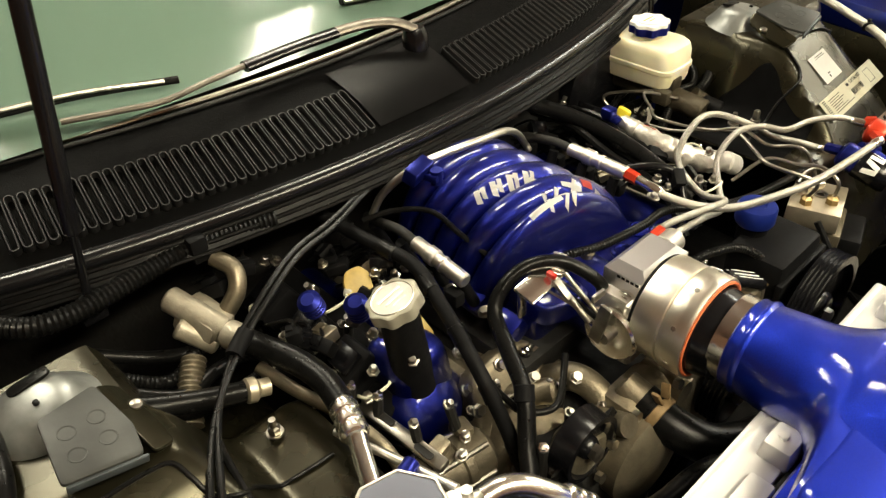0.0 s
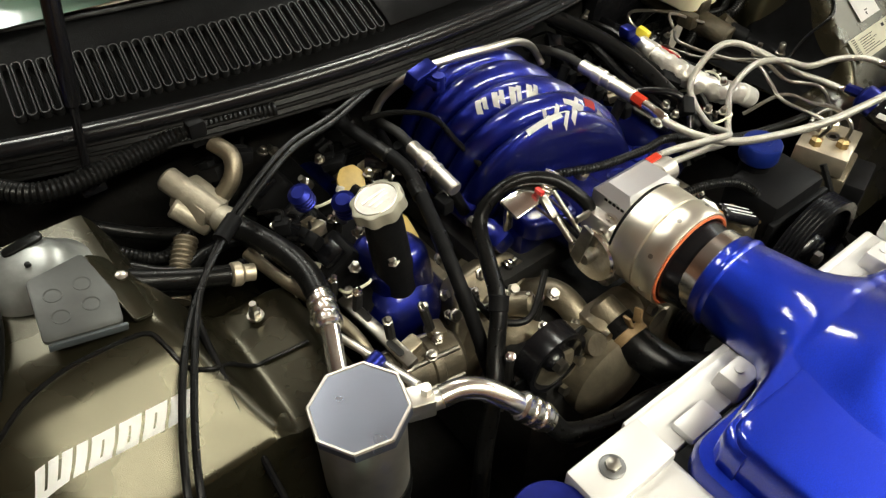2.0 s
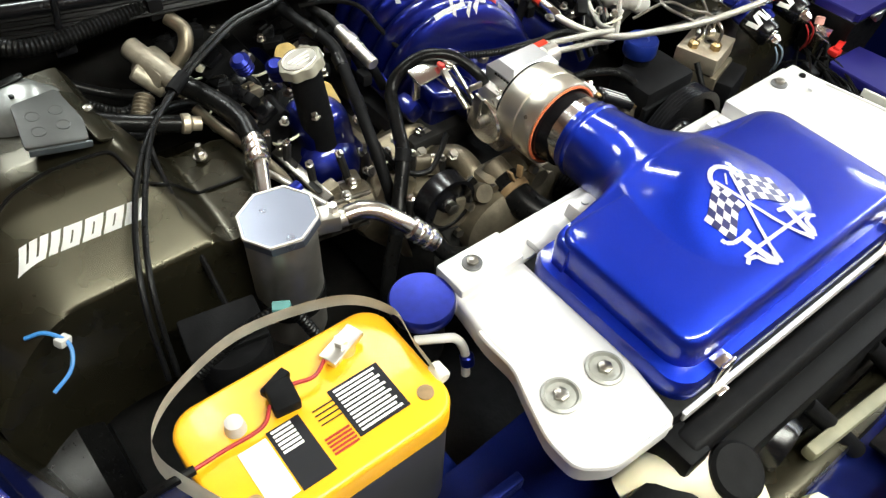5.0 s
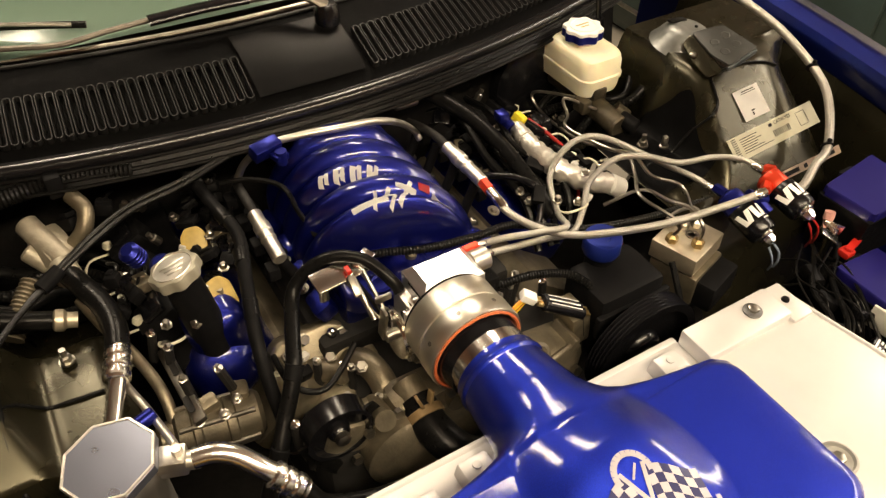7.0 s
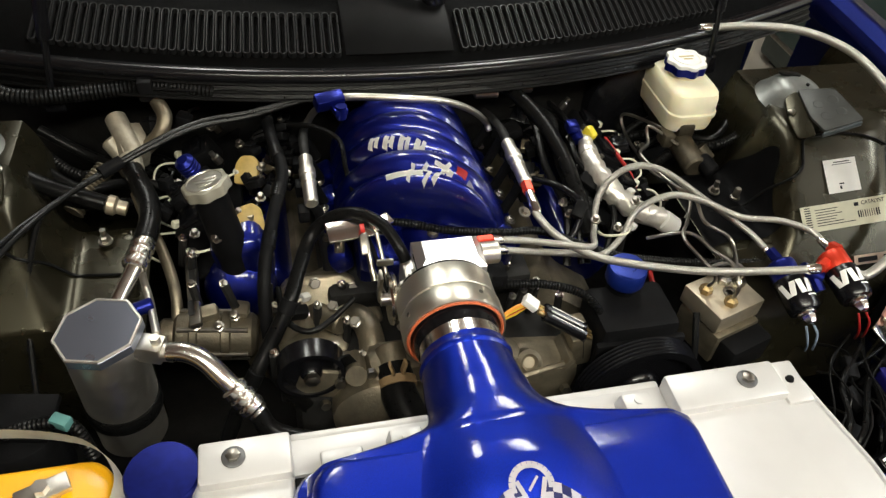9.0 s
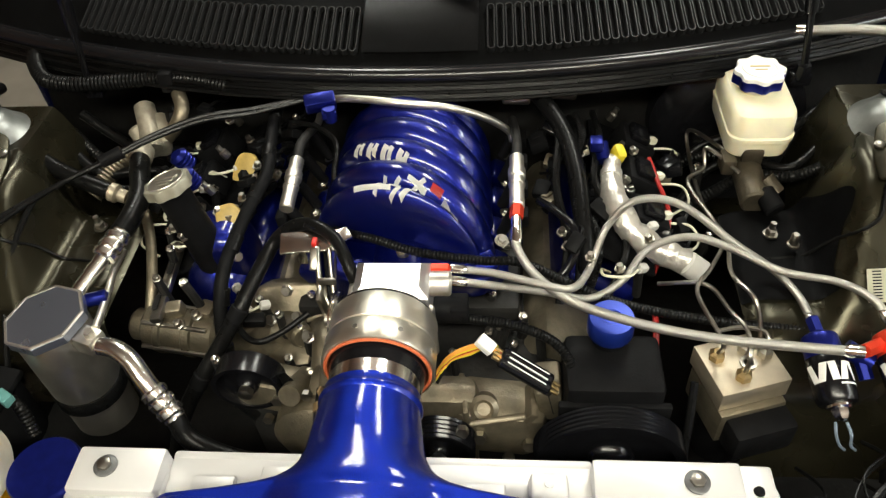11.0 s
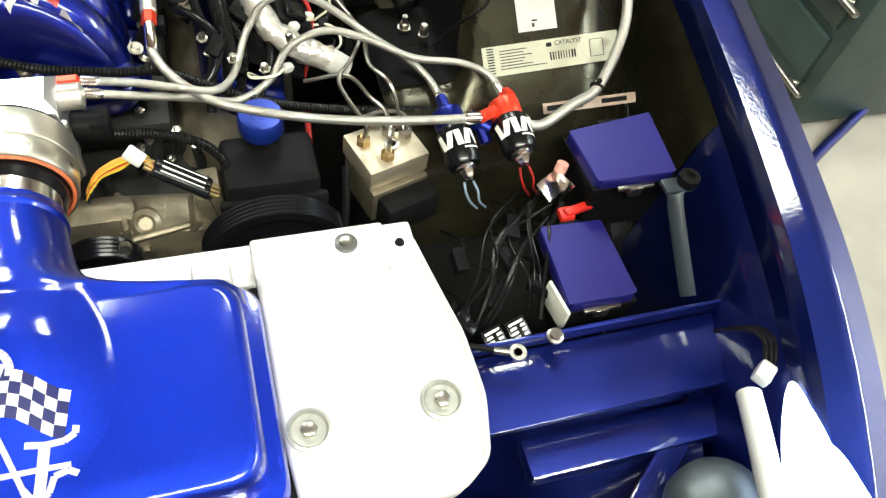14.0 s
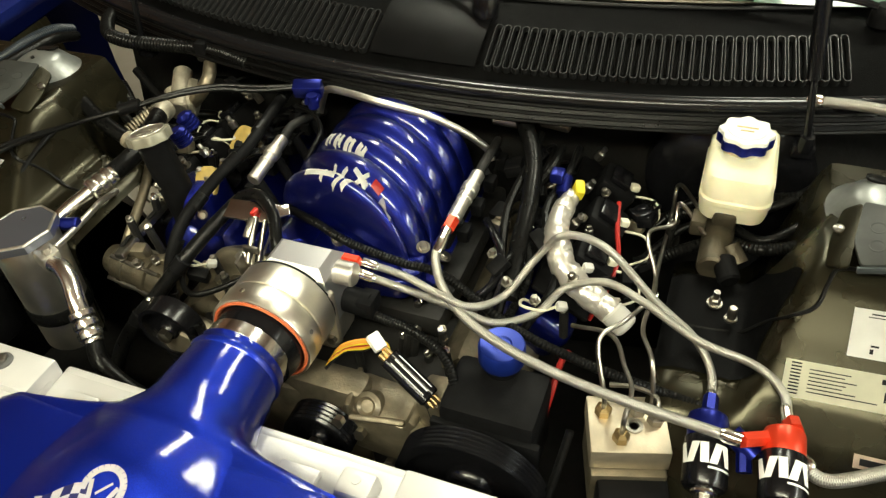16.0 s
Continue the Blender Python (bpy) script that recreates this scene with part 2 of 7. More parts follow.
def toward(at, way):
    """The pose at a place whose z axis points along way."""
    q = Vector(way).to_track_quat("Z", "Y")
    return Matrix.Translation(at) @ q.to_matrix().to_4x4()


def rod(a, b, r, seg=16, r2=None, bevel=0.0):
    a, b = Vector(a), Vector(b)
    h = (b - a).length
    r2 = r if r2 is None else r2
    if bevel > 0:
        prof = [(r - bevel, 0), (r, bevel), (r2, h - bevel), (r2 - bevel, h)]
    else:
        prof = [(r, 0), (r2, h)]
    return turned(prof, seg, toward(a, b - a))


def spline(pts, per=8):
    """Points along a smooth line through pts."""
    p = [Vector(q) for q in pts]
    p = [2 * p[0] - p[1]] + p + [2 * p[-1] - p[-2]]
    out = []
    for i in range(1, len(p) - 2):
        for k in range(per):
            t = k / per
            a, b, c, d = p[i - 1], p[i], p[i + 1], p[i + 2]
            out.append(0.5 * ((2 * b) + (c - a) * t + (2 * a - 5 * b + 4 * c - d) * t * t + (3 * b - a - 3 * c + d) * t ** 3))
    out.append(p[-2])
    return out


def resample(line, step):
    out, left = [line[0].copy()], step
    for a, b in zip(line, line[1:]):
        d = (b - a).length
        pos = 0.0
        while d - pos >= left:
            pos += left
            out.append(a.lerp(b, pos / d))
            left = step
        left -= d - pos
    if (out[-1] - line[-1]).length > step * 0.2:
        out.append(line[-1].copy())
    return out


def tube(pts, r, seg=10, per=8, ridges=0.0, flat=1.0, smooth=True, radii=None):
    """A hose or wire through pts, with a UV map (metres along, turns round). ridges: the pitch of its corrugations."""
    line = spline(pts, per) if smooth and len(pts) > 2 else [Vector(p) for p in pts]
    if ridges:
        line = resample(line, ridges / 2)
    bm = bmesh.new()
    uv = bm.loops.layers.uv.new("UVMap")
    rings, along, total = [], [], 0.0
    up = Vector((0, 0, 1))
    tang0 = (line[1] - line[0]).normalized()
    side = tang0.cross(up)
    side = side.normalized() if side.length > 1e-3 else Vector((1, 0, 0))
    for i, p in enumerate(line):
        t = (line[min(i + 1, len(line) - 1)] - line[max(i - 1, 0)]).normalized()
        side = (side - t * side.dot(t)).normalized()
        nrm = t.cross(side)
        k = r
        if radii:
            f = i / (len(line) - 1) * (len(radii) - 1)
            j = min(int(f), len(radii) - 2)
            k = radii[j] + (radii[j + 1] - radii[j]) * (f - j)
        if ridges:
            k = k * (1.0 if i % 2 else 0.86)
        if i:
            total += (p - line[i - 1]).length
        along.append(total)
        rings.append([bm.verts.new(p + side * math.cos(2 * math.pi * s / seg) * k + nrm * math.sin(2 * math.pi * s / seg) * k * flat) for s in range(seg)])
    for i in range(len(rings) - 1):
        for s in range(seg):
            f = bm.faces.new((rings[i][s], rings[i][(s + 1) % seg], rings[i + 1][(s + 1) % seg], rings[i + 1][s]))
            for lp, (u, v) in zip(f.loops, ((along[i], s / seg), (along[i], (s + 1) / seg), (along[i + 1], (s + 1) / seg), (along[i + 1], s / seg))):
                lp[uv].uv = (u, v)
    bm.faces.new(rings[0])
    bm.faces.new(rings[-1])
    return bm


def loft(rings, close=True):
    bm = bmesh.new()
    vs = [[bm.verts.new(p) for p in ring] for ring in rings]
    n = len(vs[0])
    for a, b in zip(vs, vs[1:]):
        for i in range(n):
            bm.faces.new((a[i], a[(i + 1) % n], b[(i + 1) % n], b[i]))
    if close:
        bm.faces.new(vs[0])
        bm.faces.new(vs[-1])
    return bm


def sheet(f, u0, u1, nu, v0, v1, nv, thick=0.0):
    """A curved sheet from a function of u and v."""
    bm = bmesh.new()
    g = [[bm.verts.new(f(u0 + (u1 - u0) * i / nu, v0 + (v1 - v0) * j / nv)) for j in range(nv + 1)] for i in range(nu + 1)]
    for i in range(nu):
        for j in range(nv):
            bm.faces.new((g[i][j], g[i + 1][j], g[i + 1][j + 1], g[i][j + 1]))
    if thick:
        bmesh.ops.solidify(bm, geom=bm.faces[:], thickness=thick)
    return bm


def prism(outline, z0, z1, bevel=0.0, seg=2):
    bm = bmesh.new()
    f = bm.faces.new([bm.verts.new((x, y, z0)) for x, y in outline])
    r = bmesh.ops.extrude_face_region(bm, geom=[f])
    top = [v for v in r["geom"] if isinstance(v, bmesh.types.BMVert)]
    bmesh.ops.translate(bm, verts=top, vec=(0, 0, z1 - z0))
    if bevel > 0:
        hi = max(z0, z1)
        es = [e for e in bm.edges if all(abs(v.co.z - hi) < 1e-6 for v in e.verts)]
        bmesh.ops.bevel(bm, geom=es, offset=bevel, segments=seg, profile=0.5, affect="EDGES")
    return bm


def round_rect(w, d, r, seg=6):
    out = []
    for cx, cy, a0 in ((w / 2 - r, d / 2 - r, 0), (-w / 2 + r, d / 2 - r, 90), (-w / 2 + r, -d / 2 + r, 180), (w / 2 - r, -d / 2 + r, 270)):
        for k in range(seg + 1):
            a = radians(a0 + 90 * k / seg)
            out.append((cx + r * math.cos(a), cy + r * math.sin(a)))
    return out


def hexbolt(parent, at, way=(0, 0, 1), r=0.006, mat=None, name="bolt", washer=True):
    m = toward(at, way)
    b = turned([(r * 1.0, 0), (r * 1.0, r * 0.9), (r * 0.8, r * 1.1)], 6, m)
    if washer:
        b = joined(b, turned([(r * 1.6, 0), (r * 1.6, r * 0.25)], 16, m))
    return part(name, b, mat or STEEL, parent)

# ---- the garage ----
def slab(name, size, at, mat, label, category):
    return solo(name, box(size, at, 0), mat, label, category, kind="structure")


slab("floor", (7.0, 9.0, 0.1), (0.3, 1.0, -0.05), CONCRETE, "worn beige concrete garage floor", "floor")
slab("wall_west", (0.12, 9.0, 2.9), (-3.2, 1.0, 1.45), WALLP, "brown wood-clad garage wall", "wall")
slab("wall_east", (0.12, 9.0, 2.9), (3.8, 1.0, 1.45), WALLC, "cream painted garage wall", "wall")
slab("wall_south", (7.0, 0.12, 2.9), (0.3, -3.5, 1.45), WALLP, "brown wood-clad garage wall", "wall")
slab("wall_north", (7.0, 0.12, 2.9), (0.3, 5.5, 1.45), WALLP, "brown wood-clad garage wall", "wall")
ceil = box((7.0, 9.0, 0.06), (0.3, 1.0, 2.93), 0)
for k in range(14):
    ceil = joined(ceil, box((7.0, 0.05, 0.16), (0.3, -3.2 + 0.62 * k, 2.82), 0.004))
solo("ceiling", ceil, material("red_brown_boards", (0.30, 0.16, 0.115), 0.65, 0, 0, 0.3, 5.0, 0.2, 80.0, stretch=(1, 10, 10)), "red-brown wooden ceiling with exposed joists", "ceiling", kind="structure")


def ceiling_lamp(x, y, along, power, colour, long=1.2):
    t = thing("ceiling_lamp", (x, y, 2.68), "unseen, assumed twin-tube fluorescent ceiling lamp, switched on", "lamp", "garage ceiling lamps")
    rz = 0 if along == "x" else 90
    m = pose(x, y, 2.7, 0, 0, rz)
    part("housing", placed(box((long + 0.05, 0.32, 0.09), (0, 0, 0.155), 0.01), m), GREY_P, t)
    for s in (-1, 1):
        part("tube", placed(rod((-long / 2, 0.09 * s, -0.03), (long / 2, 0.09 * s, -0.03), 0.013), m), LAMPM, t, "glowing white fluorescent tube")
    tube_lamp(x, y, 2.62, long, power, along, colour)


ceiling_lamp(-0.52, 2.12, "y", 33, (1.0, 0.97, 0.89))
ceiling_lamp(0.80, 1.75, "y", 33, (1.0, 0.97, 0.89))
# front and east lamps: unseen, added for tower sheen, wing highlights and snout streaks
ceiling_lamp(0.10, -1.15, "x", 100, (1.0, 0.93, 0.78), 2.2)
ceiling_lamp(3.15, -0.7, "y", 92, (0.95, 0.98, 1.0), 2.4)

cab = thing("tool_cabinet", (2.05, 1.35, 0), "dark green painted metal tool cabinet on the floor", "cabinet")
part("body", box((0.6, 1.3, 0.9), (2.05, 1.35, 0.47), 0.02), GREENB, cab)
for k in range(3):
    part("drawer", box((0.02, 1.2, 0.24), (1.745, 1.35, 0.18 + 0.27 * k), 0.006), GREENB, cab)
    part("handle", tube([(1.738, 0.75, 0.147 + 0.27 * k), (1.718, 0.77, 0.147 + 0.27 * k), (1.712, 0.79, 0.147 + 0.27 * k), (1.712, 1.88, 0.147 + 0.27 * k), (1.738, 1.93, 0.147 + 0.27 * k)], 0.009), STEEL, cab, "bright steel bar handle")
part("plinth", box((0.54, 1.2, 0.03), (2.05, 1.35, 0.014), 0.004), BLACK, cab)

stand = thing("floor_stand", (1.75, 0.56, 0), "dark blue tubular stand leg with a grey foot on the floor", "stand")
part("leg", tube([(1.72, 0.55, 0.022), (1.80, 0.60, 0.024), (1.95, 0.68, 0.04), (2.10, 0.76, 0.10), (2.20, 0.80, 0.35)], 0.016, 12, 4), NAVY, stand)
part("foot", box((0.05, 0.045, 0.04), (1.72, 0.55, 0.02), 0.008, (0, 0, 28)), GREY_P, stand, "pale grey foot")

# ---- the car body ----
car = thing("car", (0, 1.4, 0), "blue metallic sports car with its engine bay open", "car")


def fender_edge(y, s):
    """x of the inner top edge of a wing."""
    return s * (0.772 + 0.27 * (y + 0.04) - 0.12 * (y + 0.04) ** 2)


def fender_skin(s):
    def f(u, v):
        e = fender_edge(v, s)
        pts = [(0.0, 0.803), (0.003, 0.832), (0.012, 0.848), (0.05, 0.860), (0.10, 0.852), (0.142, 0.81), (0.158, 0.7), (0.155, 0.55), (0.13, 0.4)]
        k = min(int(u), len(pts) - 2)
        a, b = pts[k], pts[k + 1]
        w = u - k
        drop = 0.0 if v > -0.1 else 0.45 * (v + 0.1) ** 2
        return Vector((e + s * 0.76 * (a[0] + (b[0] - a[0]) * w), v, a[1] + (b[1] - a[1]) * w - drop))
    return sheet(f, 0, 8, 32, -0.75, 1.0, 36)


for s in (-1, 1):
    part("fender", fender_skin(s), BLUE_BODY, car, "glossy blue metallic wing")

    def liner(u, v, s=s):
        e = fender_edge(v, 1)
        pts = [(0.001, 0.80), (-0.010, 0.772), (-0.022, 0.70), (-0.04, 0.60), (-0.06, 0.45)]
        k = min(int(u), 3)
        a, b = pts[k], pts[k + 1]
        return Vector((s * (e + a[0] + (b[0] - a[0]) * (u - k)), v, a[1] + (b[1] - a[1]) * (u - k)))
    part("inner_panel", sheet(liner, 0, 4, 16, 0.102, 0.75, 18), SHEET, car, "satin black inner wing panel")
    part("inner_front", sheet(liner, 0, 4, 16, -0.42, 0.10, 14), NAVY, car, "blue painted front inner wing")

def tower(u, v, s):
    x = 0.40 + 0.40 * u
    prof = [(0.12, 0.60), (0.17, 0.70), (0.215, 0.755), (0.245, 0.785), (0.30, 0.825), (0.342, 0.858), (0.370, 0.875), (0.392, 0.8830), (0.418, 0.8835), (0.46, 0.878), (0.56, 0.876), (0.66, 0.86)]
    if s < 0:
        prof[:3] = [(0.226, 0.60), (0.234, 0.71), (0.240, 0.765)]
    k = min(int(v), len(prof) - 2)
    a, b = prof[k], prof[k + 1]
    w = v - k
    w = w * w * (3 - 2 * w) * 0.35 + w * 0.65
    y, z = a[0] + (b[0] - a[0]) * w, a[1] + (b[1] - a[1]) * w
    k = min(1.0, max(0.0, (x - 0.485) / 0.075))
    k = k * k * (3 - 2 * k)
    low = 0.780 if s < 0 else 0.766
    cap = low + (0.887 - low) * k - 0.012 * max(0.0, (0.43 - x) / 0.03) ** 2
    if x < 0.56:
        q = min(1.0, max(0.0, (y - 0.42) / 0.06))
        cap -= 0.10 * q * q * (3 - 2 * q) * min(1.0, (0.56 - x) / 0.05)
    if z > cap - 0.02:
        z = cap - 0.02 * math.exp(-(z - cap + 0.02) / 0.02)
    q = max(0.0, (x - 0.672) / 0.128) ** 2
    if s < 0:
        q = max(0.0, (x - 0.668) / 0.132) ** 2 * min(1.0, max(0.0, (10.0 - v) / 3.0))
        return Vector((-x, y - 0.022 - 0.045 * q, z - 0.006 - 0.075 * q))
    q *= min(1.0, max(0.0, (8.0 - v) / 3.0))
    return Vector((x, y - 0.002 + 0.055 * q, z - 0.006 - 0.085 * q))


# strut tower: sloping front, flat top, lower inner shelf
for s in (-1, 1):
    part("strut_tower", sheet(lambda u, v: tower(u, v, s), 0, 1, 48, 0, 10, 64), SHEET, car, "satin black pressed-steel strut tower")

    for bx, by in ((0.455, 0.372),):
        dz = 0.0 if s < 0 else -0.014
        part("stud", joined(rod((s * bx, by, 0.77 + dz), (s * bx, by, 0.800 + dz), 0.0040, 10), turned([(0.007, 0), (0.007, 0.007), (0.005, 0.009)], 6, pose(s * bx, by, 0.781 + dz)), turned([(0.0095, 0), (0.0095, 0.0025)], 16, pose(s * bx, by, 0.7785 + dz))), STEEL, car, "threaded stud with a nut")

# black sheet added over the right shelf to stand for its shade
part("shelf_shade", sheet(lambda u, v: tower(u * (0.30 + 0.035 * math.sin(v * 1.3)), v, 1) + Vector((0, -0.001, 0.003)), 0, 1, 24, 3.4, 9.6, 44, 0.001), BLACK, car, "black sheet darkening the shaded shelf of the tower")
for bx, by in ((0.515, 0.40), (0.475, 0.345)):
    part("shelf_bolt", turned([(0.008, 0), (0.008, 0.003), (0.0055, 0.004), (0.0055, 0.018), (0.004, 0.02)], 10, pose(bx, by, 0.772)), STEEL, car)

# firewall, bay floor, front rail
part("firewall", sheet(lambda u, v: Vector((u, 0.60 + 0.29 * u * u + 0.02 * math.sin(v * 9), v)), -0.72, 0.72, 24, 0.3, 0.885, 10, 0.01), NEARBLACK, car)
part("bay_floor", box((1.55, 1.25, 0.04), (0, 0.12, 0.33), 0.01), NEARBLACK, car)


def ws_line(x):
    return 0.562 + 0.29 * x * x


strip = []
for k in range(41):
    x = -0.80 + 1.6 * k / 40
    strip.append((x, ws_line(x), 0.893))
part("weatherstrip", tube(strip, 0.011, 16, 2), SEALM, car, "black rubber bonnet seal")
part("seal_channel", tube([(x, y + 0.020, z - 0.006) for x, y, z in strip], 0.008, 8, 2), SEALM, car)
part("seal_lip", sheet(lambda u, v: Vector((u, ws_line(u) - 0.010 - 0.014 * v, 0.888 - 0.018 * v)), -0.8, 0.8, 40, 0, 1, 2, 0.003), RUBBER, car)
for k in range(3):
    part("seal_ridge", tube([(x, y - 0.012 - 0.007 * k, z - 0.007 - 0.009 * k) for x, y, z in strip], 0.0028, 6, 1), RUBBER, car)


COWLM = material("grained_black_plastic", (0.006, 0.006, 0.0062), 0.5, 0, 0, 0.3, 40.0, 0.3, 500.0, 0.06)
CENTREM = material("smooth_satin_black_plastic", (0.007, 0.007, 0.0075), 0.34, 0, 0, 0.2, 30.0, 0.05, 500.0, 0.2)
# brown stands for the reflection at the foot of the glass
BROWN_T = material("brown_reflection_black", (0.030, 0.016, 0.010), 0.55, 0, 0, 0.4, 20.0, 0.2, 200.0, 0.2)


LOUVREM = material("satin_black_plastic", (0.012, 0.012, 0.0125), 0.40, 0, 0, 0.3, 40.0, 0.1, 500.0, 0.32)


def cowl(u, v):
    y = ws_line(u) + 0.022 + 0.168 * v
    return Vector((u, y, 0.886 + 0.055 * v + 0.012 * math.sin(v * 3.1)))


part("cowl_panel", sheet(cowl, -0.82, 0.82, 48, 0, 1, 10, 0.006), COWLM, car, "black plastic cowl panel")
def glass_foot(u):
    return 0.787 + 0.12 * u * u + 0.25 * max(0.0, abs(u) - 0.5) ** 2


# trough sheet carries the glass's brown reflection as its colour
part("wiper_trough", sheet(lambda u, v: Vector((u, cowl(u, 1).y - 0.012 + 0.12 * v, 0.932 - 0.02 * math.sin(v * 3.1))), -0.80, 0.80, 32, 0, 1, 6, 0.004), BROWN_T, car, "dark wiper trough coloured like the glass's brown reflection")
part("cowl_edge", tube([tuple(cowl(-0.8 + 0.05 * k, 1) + Vector((0, 0, 0.003))) for k in range(33)], 0.0032, 8, 2), LOUVREM, car, "raised rear edge of the cowl panel")
part("windscreen", sheet(lambda u, v: Vector((u * (1 - 0.12 * v), glass_foot(u) + 0.62 * v, 0.952 + 0.36 * v)), -0.80, 0.80, 24, 0, 1, 8, 0.006), GLASS_W, car, "green-tinted windscreen reflecting the ceiling light")
part("roof", sheet(lambda u, v: Vector((u * 0.66, 1.40 + 0.9 * v + 0.15 * u * u, 1.31 + 0.04 * math.sin(v * 2.6) - 0.05 * u * u)), -1, 1, 16, 0, 1, 10, 0.01), BLUE_BODY, car)
part("cabin_floor", box((1.5, 1.8, 0.04), (0, 1.75, 0.35), 0.01), NEARBLACK, car)
for s in (-1, 1):
    part("door_panel", box((0.06, 1.5, 0.5), (s * 0.9, 1.75, 0.62), 0.02), BLUE_BODY, car)
    part("side_window", sheet(lambda u, v, s=s: Vector((s * (0.88 - 0.22 * v), 1.0 + 1.4 * u + 0.36 * v * (1 - u), 0.87 + 0.43 * v)), 0, 1, 8, 0, 1, 4, 0.005), GLASS_W, car)
    wheel = part("wheel", turned([(0.1, -0.11), (0.3, -0.11), (0.325, -0.08), (0.325, 0.08), (0.3, 0.11), (0.1, 0.11)], 40, pose(s * 0.82, 0.33, 0.325, 0, 90, 0)), RUBBER, car)
    part("rim", turned([(0.02, -0.09), (0.2, -0.09), (0.22, -0.112), (0.22, 0.112), (0.2, 0.09), (0.02, 0.09)], 32, pose(s * 0.822, 0.33, 0.325, 0, 90, 0)), ALU_R, wheel)

# nose
part("nose", sheet(lambda u, v: Vector((u * (0.74 - 0.10 * v * v), -0.44 - 0.42 * v - 0.05 * (1 - u * u), 0.72 - 0.30 * v * v)), -1, 1, 24, 0, 1, 12, 0.004), BLUE_BODY, car, "blue painted nose panel")
for s in (-1, 1):
    part("splash_panel", sheet(lambda u, v: Vector((s * (0.22 + 0.58 * u), -0.47 + 0.36 * v, 0.60 + 0.05 * u * u + 0.018 * math.sin(7 * u + 2 * v) + 0.03 * (1 - v) ** 2)), 0, 1, 24, 0, 1, 14, 0.003), NAVY, car, "glossy blue painted splash panel")
part("crossmember", box((1.5, 0.05, 0.05), (0, -0.37, 0.60), 0.01), SHEET, car)
part("front_rail", box((0.40, 0.09, 0.012), (0.57, -0.16, 0.700), 0.003), NAVY, car, "dark navy painted radiator support rail")
part("rail_lip", box((0.36, 0.006, 0.022), (0.575, -0.112, 0.717), 0.002), NAVY, car)
part("rail_brace", box((0.30, 0.05, 0.03), (0.60, -0.23, 0.66), 0.008), NAVY, car)
part("rail_brace", box((0.30, 0.03, 0.012), (0.58, -0.29, 0.668), 0.004, (0, 4, 38)), NAVY, car)
part("front_rail", box((0.36, 0.09, 0.012), (-0.55, -0.235, 0.645), 0.003), NAVY, car)
part("rail_lip", box((0.36, 0.014, 0.03), (-0.55, -0.19, 0.66), 0.003), NAVY, car)


part("centre_splash", sheet(lambda u, v: Vector((u, -0.52 + 0.17 * v, 0.585 + 0.035 * (1 - v) ** 2 + 0.012 * math.sin(9 * u))), -0.30, 0.62, 36, 0, 1, 10, 0.003), NAVY, car, "glossy dark splash panel")

# lit headlight in the front corner of the wing
def lamp_dome(u, v):
    """Long pointed dome: u round, v from the rim to the crown."""
    w = math.cos(v * math.pi / 2)
    a, b = 0.17 * w * math.cos(u), 0.05 * w * math.sin(u) * (1 - 0.25 * math.cos(u))
    return Vector((0.672 + 0.31 * a + 0.95 * b, -0.405 + 0.95 * a - 0.31 * b, 0.795 - 0.10 * w * max(0, -math.cos(u)) * 0.4 + 0.035 * math.sin(v * math.pi / 2)))


headlight = part("headlight", sheet(lamp_dome, 0, 2 * math.pi, 40, 0, 0.98, 8), LAMPLENS, car, "lit clear headlight glowing white")
part("bezel", tube([(0.672 - 0.058 + 0.31 * a, -0.392 + 0.95 * a, 0.80 - 0.25 * a * a) for a in (-0.17, -0.09, 0.0, 0.09, 0.15)], 0.013, 12, 3), SILVER, headlight, "pale headlight bezel bar")
part("bucket", turned([(0.0, 0.03), (0.03, 0.026), (0.048, 0.012), (0.055, -0.01), (0.055, -0.05)], 28, pose(0.612, -0.335, 0.728, -12, -14, 0)), GALV, headlight, "grey rounded lamp housing")
part("connector", box((0.024, 0.018, 0.016), (0.692, -0.232, 0.79), 0.003, (0, 0, 35)), SILVER, headlight)
for k in range(3):
    part("lead", tube([(0.698 + 0.006 * k, -0.224, 0.79), (0.708 + 0.006 * k, -0.20, 0.795), (0.712 + 0.006 * k, -0.175, 0.775), (0.705, -0.15, 0.73)], 0.003, 6, 4), BLACK_G, headlight)

# cowl louvres
louvre_me = {}


def louvres(x0, x1, n):
    for k in range(n):
        x = x0 + (x1 - x0) * k / (n - 1)
        a, b = cowl(x, 0.13), cowl(x, 0.56)
        mid, way = (a + b) / 2, (b - a)
        tilt = math.degrees(math.atan2(way.z, way.y))
        if "m" not in louvre_me:
            rr = [[(x2, y2, z) for x2, y2 in round_rect(w2, way.length - d2, r2, 3)] for w2, d2, r2, z in ((0.0128, -0.002, 0.0060, -0.003), (0.0124, -0.0015, 0.0058, 0.0062), (0.0112, -0.0005, 0.0052, 0.0080), (0.0086, 0.0025, 0.0042, 0.0080), (0.0074, 0.0040, 0.0036, 0.0068), (0.0068, 0.0048, 0.0033, -0.002))]
            bm = loft(rr, False)
            louvre_me["m"] = finish(bm, "louvre", LOUVREM)
        ob = new("louvre", louvre_me["m"])
        ob.matrix_world = pose(mid.x, mid.y - 1.4, mid.z + 0.003, tilt, 0, math.degrees(0.30 * x))
        ob.parent = car


louvres(-0.553, -0.112, 34)
louvres(0.088, 0.56, 36)
